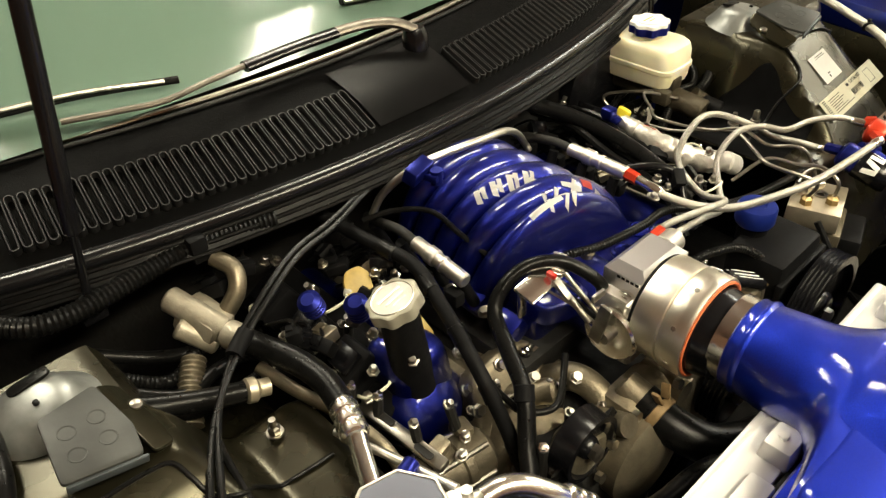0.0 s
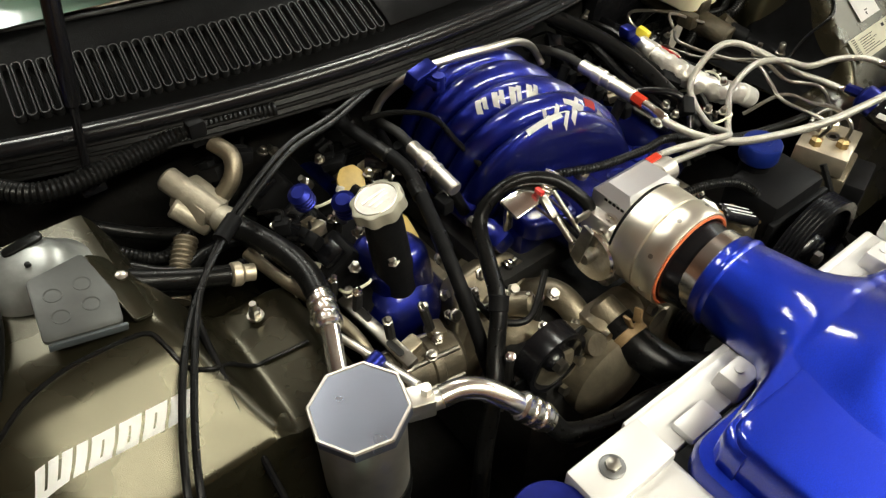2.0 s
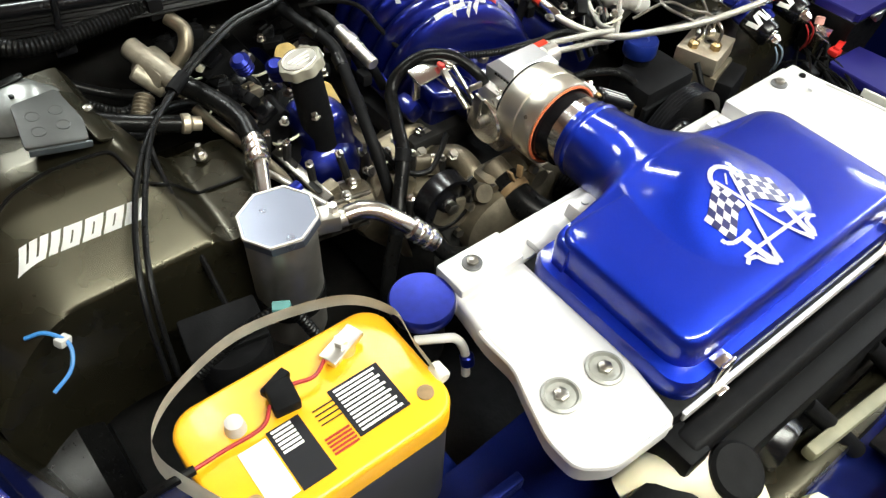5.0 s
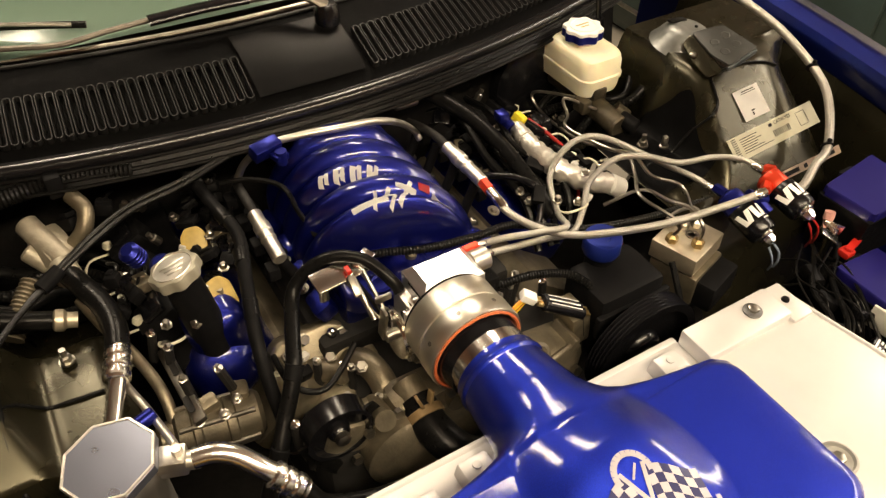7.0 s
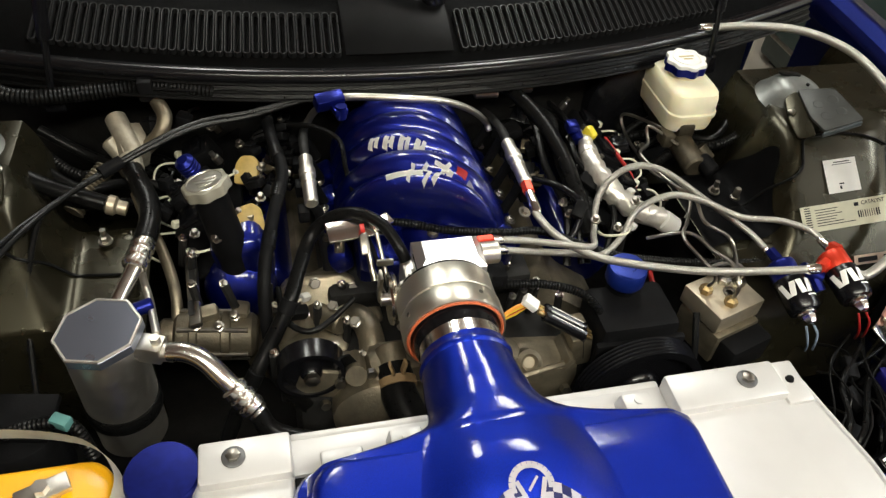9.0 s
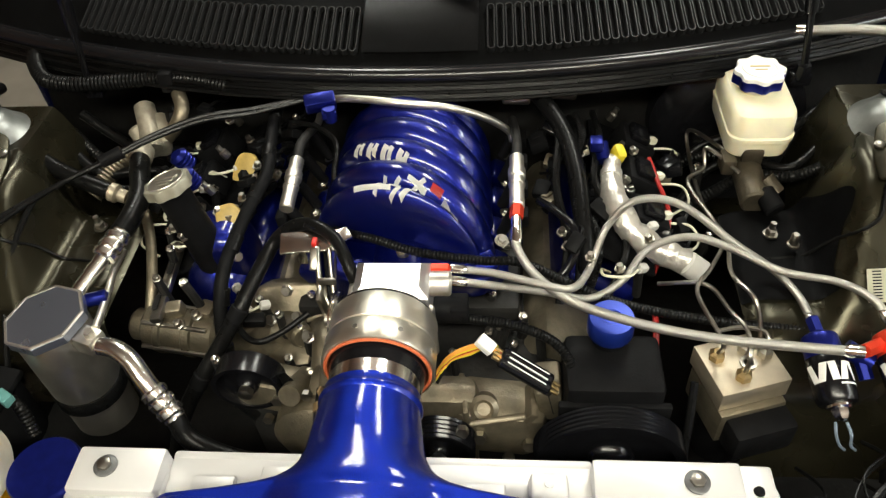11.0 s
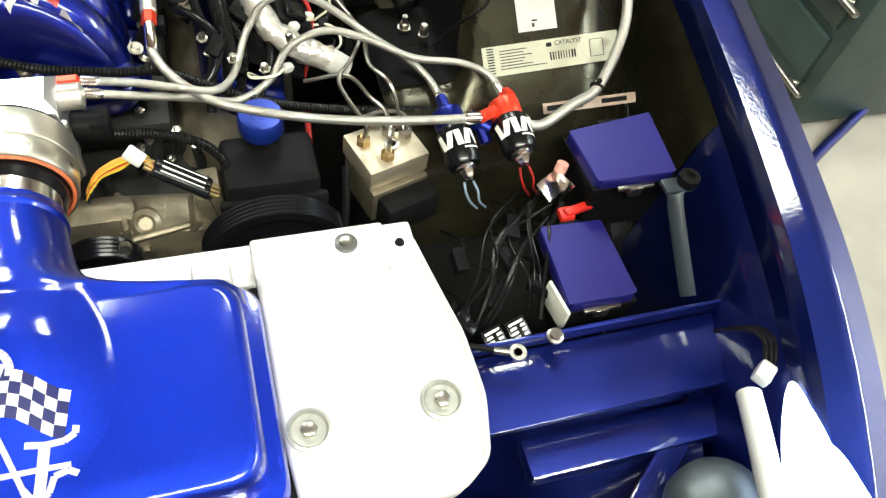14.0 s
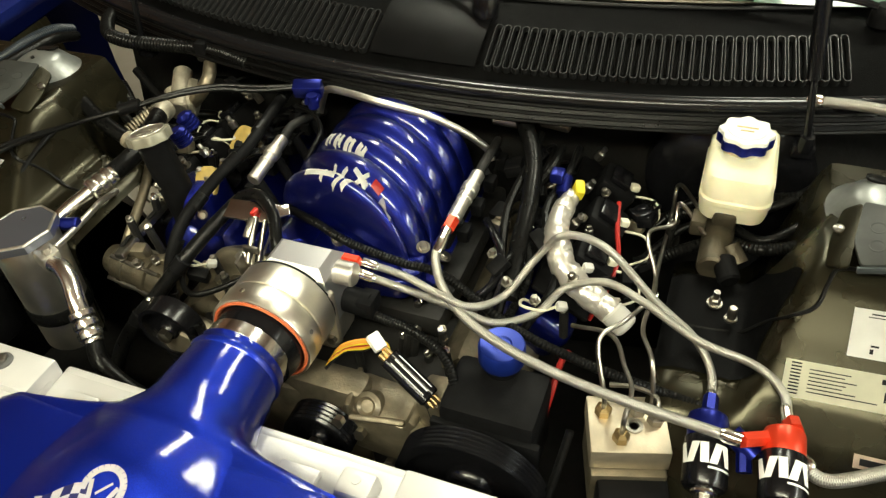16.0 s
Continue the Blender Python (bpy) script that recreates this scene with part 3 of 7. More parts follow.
part("cowl_centre", sheet(lambda u, v: cowl(u, 0.12 + 0.7 * v) + Vector((0, 0, 0.008)), -0.10, 0.07, 8, 0, 1, 6, 0.004), CENTREM, car, "smooth satin cowl centre")


# wipers
def wiper(x0, x1, x2, label):
    t = thing("wiper", (x0, 0.70 + 0.26 * x0 * x0, 0.94), label, "wiper", "windscreen wipers")
    def g(x, d, h):
        return (x, glass_foot(x) + d, 0.952 + 0.36 * max(0, d) / 0.62 + h)
    part("pivot", turned([(0.018, 0), (0.018, 0.02), (0.012, 0.028), (0, 0.029)], 20, pose(*g(x0, -0.03, -0.01))), BLACK, t)
    part("arm", tube([g(x0, -0.03, 0.012), g(x0 + (x1 - x0) * 0.3, -0.02, 0.022), g(x1, 0.0, 0.018), g((x1 + x2) / 2, 0.02, 0.014)], 0.009, 8, flat=0.5), BLACK_G, t)
    part("blade", tube([g(x1 + (x0 - x1) * 0.15, 0.0, 0.008), g((x1 + x2) / 2, 0.022, 0.008), g(x2, 0.05, 0.008)], 0.006, 8), RUBBER, t)
    # pale line modelled in place of the highlight along the edge
    part("edge_glint", tube([g(x1 + (x0 - x1) * 0.1, -0.008, 0.020), g((x1 + x2) / 2, 0.012, 0.020), g(x2, 0.04, 0.016)], 0.0035, 6), STEEL, t, "thin metal line standing for the wiper's edge highlight")


wp = thing("wiper", (0.06, 0.70, 0.94), "black wiper resting at the foot of the windscreen", "wiper", "windscreen wipers")
part("pivot", turned([(0.020, -0.02), (0.020, 0.012), (0.014, 0.022), (0, 0.024)], 20, pose(0.055, 0.705, 0.95)), BLACK_G, wp)
part("arm_root", tube([(0.055, 0.702, 0.968), (0.03, 0.720, 0.982), (-0.005, 0.745, 0.984), (-0.055, 0.760, 0.982)], 0.0115, 12, flat=0.6), DULLM, wp, "dull worn arm root")
part("arm", tube([(-0.050, 0.758, 0.982), (-0.12, 0.764, 0.981), (-0.20, 0.766, 0.979)], 0.0125, 12, flat=0.6), BLACK_G, wp)
part("arm_rod", tube([(-0.19, 0.768, 0.980), (-0.26, 0.762, 0.980), (-0.324, 0.757, 0.979), (-0.38, 0.775, 0.980), (-0.44, 0.797, 0.982)], 0.0042, 8), DULLM, wp, "thin steel arm rod")
part("blade", tube([(-0.28, 0.803, 0.978), (-0.40, 0.838, 0.988), (-0.52, 0.868, 0.990), (-0.66, 0.91, 0.99)], 0.0055, 8), RUBBER, wp)
# the wiper's bright edge highlight, built as a thin steel line
part("edge_glint", tube([(-0.30, 0.800, 0.984), (-0.40, 0.832, 0.994), (-0.52, 0.862, 0.997), (-0.64, 0.898, 0.997)], 0.0032, 6), STEEL, wp, "thin metal line standing for the wiper's edge highlight")
wiper(0.60, 0.40, 0.02, "black wiper resting at the foot of the windscreen")
part("cowl_trim", tube([(x, ws_line(x) + 0.205, 0.947) for x in [-0.8 + 0.08 * k for k in range(21)]], 0.004, 8, 2), STEEL, car, "pale edge trim of the cowl")

# ---- radiator cover and air box ----
cover = thing("radiator_cover", (0, -0.12, 0.775), "silver-painted plastic radiator cover with rubber-ringed bolts", "cover")
left_lobe = [(-0.236, 0.012), (-0.332, 0.012), (-0.338, -0.04), (-0.345, -0.085), (-0.343, -0.13), (-0.357, -0.168), (-0.371, -0.212), (-0.370, -0.250), (-0.340, -0.271), (-0.250, -0.274), (-0.236, -0.20)]
right_lobe = [(0.198, 0.012), (0.198, -0.20), (0.205, -0.274), (0.345, -0.274), (0.378, -0.250), (0.392, -0.190), (0.390, -0.121), (0.378, -0.055), (0.367, 0.012)]


def rounded(outline, r=0.012):
    out, n = [], len(outline)
    for i in range(n):
        p, q, s = Vector(outline[i - 1]), Vector(outline[i]), Vector(outline[(i + 1) % n])
        a, b = (p - q), (s - q)
        k = min(r, a.length * 0.4, b.length * 0.4)
        a, b = q + a.normalized() * k, q + b.normalized() * k
        for t in (0, 0.25, 0.5, 0.75, 1):
            w = a * (1 - t) ** 2 + q * 2 * t * (1 - t) + b * t * t
            out.append((w.x, w.y))
    return out


part("left_wing", prism(rounded(left_lobe), 0.762, 0.790, 0.007, 3), SILVER, cover)
part("right_wing", prism(rounded(right_lobe), 0.762, 0.790, 0.007, 3), SILVER, cover)
part("left_pad", joined(box((0.094, 0.050, 0.026), (-0.284, -0.002, 0.789), 0.004), box((0.03, 0.045, 0.02), (-0.335, -0.003, 0.776), 0.004)), SILVER, cover)
part("right_pad", joined(box((0.142, 0.050, 0.026), (0.268, -0.002, 0.789), 0.004), box((0.035, 0.06, 0.02), (0.353, -0.006, 0.785), 0.004)), SILVER, cover)
part("rear_flange", joined(box((0.44, 0.045, 0.02), (-0.02, 0.004, 0.768), 0.004), box((0.44, 0.012, 0.05), (-0.02, 0.028, 0.753), 0.004)), SILVER, cover)
for x in (-0.115, 0.155):
    part("mount_lug", joined(box((0.042, 0.034, 0.026), (x, -0.006, 0.786), 0.004, taper=0.85), turned([(0.005, 0), (0.005, 0.002)], 12, pose(x, -0.004, 0.799))), SILVER, cover)
for x in (-0.185, 0.09, 0.02):
    part("rib_block", box((0.045, 0.026, 0.012), (x, -0.012, 0.782), 0.003), SILVER, cover)
part("tray", box((0.46, 0.25, 0.03), (-0.02, -0.145, 0.765), 0.006), BLACK, cover)


WASHER = material("dark_grey_washer", (0.13, 0.13, 0.13), 0.4, 0.5, 0, 0.2, 80.0)
CUP = material("grey_green_grommet", (0.33, 0.33, 0.30), 0.45, 0.4, 0, 0.2, 60.0)
part("push_pin", turned([(0.0055, 0), (0.0045, 0.003), (0, 0.0045)], 14, pose(0.353, -0.004, 0.795)), BLACK, cover)


def cover_bolt(x, y, z, cup):
    if cup:
        part("bolt_cup", turned([(0.021, 0), (0.021, 0.003), (0.018, 0.0045), (0.016, 0.001), (0.014, 0.0005)], 28, pose(x, y, z)), CUP, cover, "grey grommet cup")
        part("bolt", turned([(0.008, 0), (0.008, 0.005), (0.006, 0.006)], 6, pose(x, y, z + 0.001)), STEEL, cover)
    else:
        part("washer", turned([(0.0122, 0), (0.0122, 0.002), (0.0098, 0.0032)], 28, pose(x, y, z)), WASHER, cover, "dark grey washer")
        part("bolt", turned([(0.0075, 0.003), (0.0075, 0.007), (0.005, 0.008)], 6, pose(x, y, z)), STEEL, cover)


cover_bolt(-0.295, 0.0, 0.802, False)
cover_bolt(0.295, 0.0, 0.802, False)
for x, y in ((-0.328, -0.184), (-0.268, -0.188), (0.222, -0.19), (0.350, -0.188)):
    cover_bolt(x, y, 0.790, True)

airbox = thing("air_box", (-0.02, -0.15, 0.78), "glossy blue metallic air box lid with a round intake snout", "air intake")


def lid_ring(inset, z, r=0.03):
    return [(-0.020 + x, -0.147 + y, z) for x, y in round_rect(0.436 - 2 * inset, 0.236 - 2 * inset, r, 6)]


part("flange", loft([lid_ring(0.0, 0.778), lid_ring(0.0, 0.800), lid_ring(0.003, 0.806), lid_ring(0.012, 0.808)]), BLUE, airbox)
part("lid", loft([lid_ring(0.0155, 0.800), lid_ring(0.0165, 0.836), lid_ring(0.0185, 0.8445), lid_ring(0.0225, 0.8490), lid_ring(0.028, 0.8508), lid_ring(0.060, 0.851)]), BLUE, airbox)


def snout_ring(y, cx, cz, rx, rz, p, seg=40):
    out = []
    for k in range(seg):
        a = 2 * math.pi * k / seg
        c, s = math.cos(a), math.sin(a)
        out.append((cx + rx * math.copysign(abs(c) ** p, c), y, cz + rz * math.copysign(abs(s) ** p, s)))
    return out


SNOUT = [(0.088, -0.030, 0.803, 0.0510, 0.0510, 1.0), (0.086, -0.030, 0.803, 0.0532, 0.0532, 1.0), (0.078, -0.030, 0.803, 0.0536, 0.0536, 1.0), (0.0755, -0.030, 0.803, 0.0556, 0.0556, 1.0), (0.073, -0.030, 0.803, 0.0563, 0.0563, 1.0), (0.0705, -0.030, 0.803, 0.0556, 0.0556, 1.0), (0.068, -0.030, 0.803, 0.0540, 0.0540, 1.0), (0.060, -0.030, 0.803, 0.0552, 0.0550, 1.0), (0.035, -0.029, 0.803, 0.0585, 0.0575, 1.0), (0.012, -0.027, 0.804, 0.0620, 0.0560, 0.97),
         (-0.004, -0.025, 0.805, 0.069, 0.0540, 0.92), (-0.016, -0.024, 0.806, 0.080, 0.0520, 0.85), (-0.026, -0.022, 0.809, 0.097, 0.0470, 0.74), (-0.034, -0.021, 0.809, 0.125, 0.0450, 0.6), (-0.040, -0.020, 0.808, 0.160, 0.0430, 0.45), (-0.046, -0.020, 0.808, 0.194, 0.0420, 0.33), (-0.056, -0.020, 0.807, 0.204, 0.0425, 0.28), (-0.075, -0.020, 0.807, 0.206, 0.0425, 0.25)]
part("snout", loft([snout_ring(*r) for r in SNOUT]), BLUE, airbox, "blue snout flaring into the lid")


def hump_width(v):
    return 0.046 + 0.056 * math.sin(min(1.0, v / 0.65) * math.pi / 2) - 0.036 * max(0.0, (v - 0.65) / 0.35) ** 2


def snout_top(x, y):
    """Height of the snout's upper side."""
    rows = SNOUT
    for a, b in zip(rows, rows[1:]):
        if b[0] <= y <= a[0]:
            w = (a[0] - y) / (a[0] - b[0])
            _, cx, cz, rx, rz, p = [m + (n - m) * w for m, n in zip(a, b)]
            q = min(1.0, abs((x - cx) / rx))
            return cz + rz * max(0.0, 1 - q ** (2 / p)) ** (p / 2)
    return 0.8


def hump(u, v):
    """The cone of the snout running out over the lid."""
    y = 0.03 - 0.262 * v
    x = -0.026 + u * hump_width(v)
    k = (1 - abs(u) ** 2.8) ** 1.7
    f = min(1.0, max(0.0, (1 - v) / 0.60))
    g = min(1.0, v / 0.50)
    top = 0.030 * f * f * (3 - 2 * f) * g * g * (3 - 2 * g)
    base = snout_top(x, y)
    if y < -0.032:
        base = max(base, 0.8508)
    return Vector((x, y, base - 0.0004 + top * k))


part("hump", sheet(hump, -1, 1, 40, 0, 1, 60), BLUE, airbox)
part("band", turned([(0.047, 0), (0.0500, 0.001), (0.0500, 0.018), (0.047, 0.020)], 40, toward((-0.030, 0.105, 0.803), (0, -1, 0.0))), ALU, airbox, "bright steel sleeve in the snout")
for x in (-0.175, 0.155):
    part("clip", joined(box((0.022, 0.004, 0.05), (x, -0.268, 0.792), 0.001), box((0.022, 0.018, 0.003), (x, -0.26, 0.812), 0.001), box((0.018, 0.012, 0.01), (x, -0.274, 0.768), 0.002)), ALU, airbox, "bright metal clip")
part("front_trim", box((0.430, 0.007, 0.015), (-0.019, -0.2705, 0.771), 0.002), SILVER, cover)
for k in range(2):
    part("wing_lip", tube([(x, y, 0.789) for x, y in (rounded(left_lobe)[15:46] if k == 0 else rounded(right_lobe)[10:41])], 0.0032, 6, 1, smooth=False), SILVER, cover)

bar = thing("radiator_bar", (-0.02, -0.29, 0.72), "black plastic radiator top bar below the air box", "bar")
part("bar", box((0.46, 0.034, 0.036), (-0.02, -0.291, 0.745), 0.010, seg=4), BLACK, bar)
part("end", box((0.035, 0.05, 0.05), (-0.245, -0.287, 0.735), 0.006), BLACK, bar)
part("end", box((0.035, 0.05, 0.05), (0.205, -0.287, 0.735), 0.006), BLACK, bar)

# logo on the hump: crossed chequered flags and spanners, in plain shapes
def hump_point(x, y, lift=0.0012):
    v = (0.03 - y) / 0.262
    u = (x + 0.026) / hump_width(max(0, min(1, v)))
    p = hump(max(-1, min(1, u)), max(0, min(1, v)))
    return Vector((x, y, max(p.z, 0.851) + lift))


LOGO = material("pale_grey_decal", (0.44, 0.42, 0.46), 0.45, 0.2, 0, 0.12, 60.0)
LOGO_D = material("navy_decal_ink", (0.01, 0.012, 0.08), 0.35)


def decal(pts, mat, name="decal", lift=0.0012, cut=4):
    pts = [(LX + (p[0] - LX) * LS, LY + (p[1] - LY) * LS) for p in pts]
    bm = bmesh.new()
    bm.faces.new([bm.verts.new((x, y, 0)) for x, y in pts])
    bmesh.ops.subdivide_edges(bm, edges=bm.edges[:], cuts=cut, use_grid_fill=True)
    for v in bm.verts:
        v.co = hump_point(v.co.x, v.co.y, lift)
    return part(name, bm, mat, airbox)


def strip_pts(a, b, w):
    a, b = Vector(a), Vector(b)
    n = (b - a).normalized()
    n = Vector((-n.y, n.x)) * w
    return [a - n, b - n, b + n, a + n]


LX, LY = -0.022, -0.168
LS = 1.0


def flag_point(s, a, b):
    """a along the flag from its pole, b up it."""
    lo, hi = Vector((0.005, 0.012)).lerp(Vector((0.054, -0.010)), a), Vector((0.012, 0.048)).lerp(Vector((0.061, 0.028)), a)
    p = lo.lerp(hi, b) + Vector((0, 0.0035 * math.sin(a * 5.5)))
    return (LX + s * p.x, LY + p.y)


for s in (-1, 1):
    decal(strip_pts((LX + s * 0.014, LY + 0.052), (LX - s * 0.030, LY - 0.062), 0.0022), LOGO, "flag_pole", 0.0014)
    for i in range(6):
        for j in range(4):
            q = [flag_point(s, (i + di) / 6, (j + dj) / 4) for di, dj in ((0, 0), (1, 0), (1, 1), (0, 1))]
            decal(q, LOGO if (i + j) % 2 == 0 else LOGO_D, "flag_check", 0.0011, 1)
    # spanner: shaft, open jaw above, hook below
    decal(strip_pts((LX + s * 0.040, LY - 0.016), (LX + s * 0.034, LY - 0.060), 0.0042), LOGO, "spanner_shaft")
    for pts in ([(0.026, -0.013), (0.040, -0.015), (0.054, -0.014), (0.062, -0.009), (0.063, -0.003)], [(0.034, -0.060), (0.042, -0.052), (0.046, -0.040), (0.056, -0.037), (0.063, -0.041)], [(0.034, -0.058), (0.028, -0.052), (0.024, -0.046)]):
        for a, b in zip(pts, pts[1:]):
            decal(strip_pts((LX + s * a[0], LY + a[1]), (LX + s * b[0], LY + b[1]), 0.0026), LOGO, "spanner_jaw", 0.0013, 1)
arc = [(LX + 0.019 * math.cos(a), LY + 0.047 + 0.019 * math.sin(a)) for a in [radians(15 * k) for k in range(-1, 14)]]
for a, b in zip(arc, arc[1:]):
    decal(strip_pts(a, b, 0.0032), LOGO, "gauge_ring", cut=1)
decal(strip_pts((LX - 0.004, LY + 0.042), (LX + 0.007, LY + 0.054), 0.0012), LOGO, "gauge_needle")
decal(strip_pts((LX - 0.058, LY - 0.033), (LX + 0.058, LY - 0.033), 0.0022), LOGO, "banner", 0.0016)

# ---- throttle body and coupler ----
SATIN = material("brushed_satin_aluminium", (0.90, 0.85, 0.74), 0.33, 1.0, 0, 0.12, 40.0, 0.10, 900.0, stretch=(0.04, 1.0, 0.04))
tb = thing("throttle_assembly", (-0.025, 0.2, 0.73), "polished aluminium throttle body with a machined block on top", "throttle body")
blk = prism([(-0.064, 0.196), (0.024, 0.196), (0.024, 0.252), (-0.064, 0.252)], 0.76, 0.848)
es = [e for e in blk.edges if all(v.co.z > 0.84 for v in e.verts)]
bmesh.ops.bevel(blk, geom=es, offset=0.011, segments=1, affect="EDGES")
part("block", blk, BLOCKM, tb, "machined block with chamfered edges", smooth=False)
part("lower_body", box((0.10, 0.06, 0.10), (-0.028, 0.225, 0.765), 0.008), ALU_R, tb)
axis = toward((-0.030, 0.195, 0.795), (0, -1, 0))
part("barrel", turned([(0.050, -0.004), (0.0580, -0.004), (0.0580, 0.002), (0.0622, 0.0025), (0.0628, 0.0035), (0.0628, 0.0355), (0.0620, 0.0365), (0.0602, 0.037), (0.0602, 0.041)], 72, axis), SATIN, tb, "brushed round inlet barrel")
part("inlet_ring", turned([(0.0602, 0.0385), (0.0636, 0.039), (0.0642, 0.040), (0.0642, 0.0655), (0.0632, 0.0685), (0.0612, 0.0690), (0.0575, 0.0680), (0.0570, 0.050), (0.04, 0.050)], 72, axis), SATIN, tb, "stepped brushed inlet ring")
part("rear_seal", turned([(0.0585, -0.003), (0.0606, -0.002), (0.0606, 0.0018), (0.0585, 0.0022)], 48, axis), BLACK, tb)
part("gasket", turned([(0.0565, 0.062), (0.0568, 0.0700), (0.0590, 0.0712), (0.0608, 0.0700), (0.0600, 0.066), (0.0565, 0.062)], 56, axis), ORANGE, tb, "orange-red rubber gasket")
part("coupler", turned([(0.0545, 0.046), (0.0550, 0.066), (0.0540, 0.076), (0.0520, 0.084), (0.0505, 0.094), (0.048, 0.095)], 48, axis), BLACK_G, tb)
part("outlet", turned([(0.0150, 0), (0.0150, 0.022), (0.013, 0.024)], 20, toward((0.024, 0.228, 0.828), (1, 0, 0))), ALU_R, tb)
part("fitting", turned([(0.008, 0), (0.008, 0.02), (0.006, 0.022)], 6, toward((0.024, 0.246, 0.832), (1, 0, 0))), RED_ANO, tb, "red anodised hose fitting")
part("cam_wheel", turned([(0.010, 0), (0.034, 0.0), (0.036, 0.003), (0.030, 0.005), (0.036, 0.007), (0.034, 0.010), (0.010, 0.010)], 32, toward((-0.088, 0.215, 0.775), (-1, 0, 0))), ALU, tb, "throttle cable wheel")
for k in range(4):
    part("machined_step", turned([(0.014 - 0.002 * k, 0), (0.014 - 0.002 * k, 0.004), (0.011 - 0.002 * k, 0.0045)], 20, toward((-0.064 - 0.0045 * k, 0.216, 0.806 - 0.003 * k), (-1, 0, 0))), ALU, tb)
for k in range(5):
    part("face_print_bar", box((0.0006, 0.0045, 0.0035), (-0.0645, 0.206 + 0.0062 * k, 0.8335), 0), BLACK, tb)
part("lower_flange", box((0.118, 0.012, 0.090), (-0.029, 0.200, 0.775), 0.005), ALU_R, tb)
for sx in (-1, 1):
    part("flange_bolt", turned([(0.0065, 0), (0.0065, 0.006), (0.004, 0.0068)], 6, toward((-0.029 + sx * 0.050, 0.194, 0.742), (0, -1, 0))), STEEL, tb)
for k in range(3):
    part("lever", box((0.008, 0.012, 0.034), (-0.074 - 0.010 * k, 0.200 + 0.012 * k, 0.800 - 0.012 * k), 0.002, (20 + 25 * k, 10, 8)), ALU, tb)
part("idle_motor", joined(rod((0.022, 0.235, 0.775), (0.060, 0.235, 0.772), 0.017, 18, bevel=0.003), box((0.022, 0.03, 0.026), (0.055, 0.235, 0.775), 0.003)), BLACK, tb, "black idle motor")
part("shaft", rod((-0.066, 0.215, 0.775), (-0.108, 0.215, 0.775), 0.008), STEEL, tb)
part("linkage", joined(box((0.005, 0.016, 0.06), (-0.108, 0.22, 0.795), 0.002, (12, 0, 0)), box((0.022, 0.005, 0.010), (-0.10, 0.232, 0.826), 0.002)), STEEL, tb)
for k in range(3):
    part("throttle_cable", tube([(-0.125 + 0.012 * k, 0.288, 0.818), (-0.118 + 0.010 * k, 0.262, 0.810), (-0.108 + 0.006 * k, 0.235, 0.795), (-0.098, 0.218, 0.775 - 0.006 * k)], 0.0016 + 0.0014 * (k == 1), 6), STEEL if k != 1 else BLACK, tb)
for k in range(8):
    a = 2 * math.pi * k / 8 + 0.3
    part("screw", turned([(0.003, 0), (0.003, 0.001)], 8, toward((-0.03 + 0.0638 * math.cos(a), 0.142, 0.795 + 0.0638 * math.sin(a)), (math.cos(a), 0, math.sin(a)))), STEEL, tb)

# ---- intake manifold ----
mani = thing("intake_manifold", (-0.025, 0.43, 0.72), "glossy deep blue ribbed intake manifold with white decals", "intake manifold")


def mani_surf(u, v, lift=0.0):
    """u: angle from the left foot to the right foot; v: 0 at the front to 1 at the rear."""
    y0 = 0.325 - 0.030 * u
    y = y0 + (0.556 - y0) * v
    a = u * radians(96)
    q = 1 - min(1.0, max(0.0, v) / 0.12)
    r = 1 - min(1.0, max(0.0, 1.0 - v) / 0.06)
    end = math.sqrt(max(0.0, 1 - q * q)) * math.sqrt(max(0.0, 1 - 0.6 * r * r))
    ph = (v + 0.035 * math.cos(a) + 0.13 * u) * 5.0 + 0.15
    fr = ph - math.floor(ph)
    rib = (abs(math.sin(math.pi * fr)) ** 0.45 - 0.78) * 0.021 * min(1, 3 * (1 - abs(u)) + 0.35)
    rx, rz = 0.121 + rib - 0.012 * v, (0.127 + rib + 0.004 * v) * (0.42 + 0.58 * end)
    x = -0.025 + (rx + lift) * math.sin(a) * (0.78 + 0.22 * end)
    z = 0.748 + (rz + lift) * math.cos(a)
    return Vector((x, y, z))


part("plenum", sheet(mani_surf, -1, 1, 72, 0, 1, 170), BLUE_D, mani)
part("front_face", sheet(lambda u, v: mani_surf(u, 0.0).lerp(Vector((-0.025, 0.33, 0.76)), v), -1, 1, 40, 0, 1, 3), BLUE_D, mani)
part("base", box((0.20, 0.27, 0.05), (-0.025, 0.435, 0.735), 0.012), BLUE_D, mani)
for k in range(4):
    for sd in (-1, 1):
        yy = 0.325 + 0.062 * k
        part("runner_foot", box((0.03, 0.042, 0.03), (-0.025 + sd * 0.122, yy, 0.752), 0.008, (0, sd * 30, 0)), BLUE_D, mani)
        hexbolt(mani, (-0.025 + sd * 0.135, yy + 0.03, 0.762), (sd * 0.4, 0, 1), 0.0055)
hexbolt(mani, (0.106, 0.300, 0.826), (0.2, -0.3, 1), 0.0055)
part("front_neck", turned([(0.05, -0.03), (0.049, 0.055), (0.046, 0.065)], 32, toward((-0.028, 0.31, 0.745), (0, -1, 0))), BLUE_D, mani)
deck = prism(rounded([(-0.125, 0.290), (-0.085, 0.272), (0.03, 0.266), (0.085, 0.272), (0.105, 0.300), (0.09, 0.345), (-0.12, 0.365)], 0.014), 0.755, 0.783, 0.008, 3)
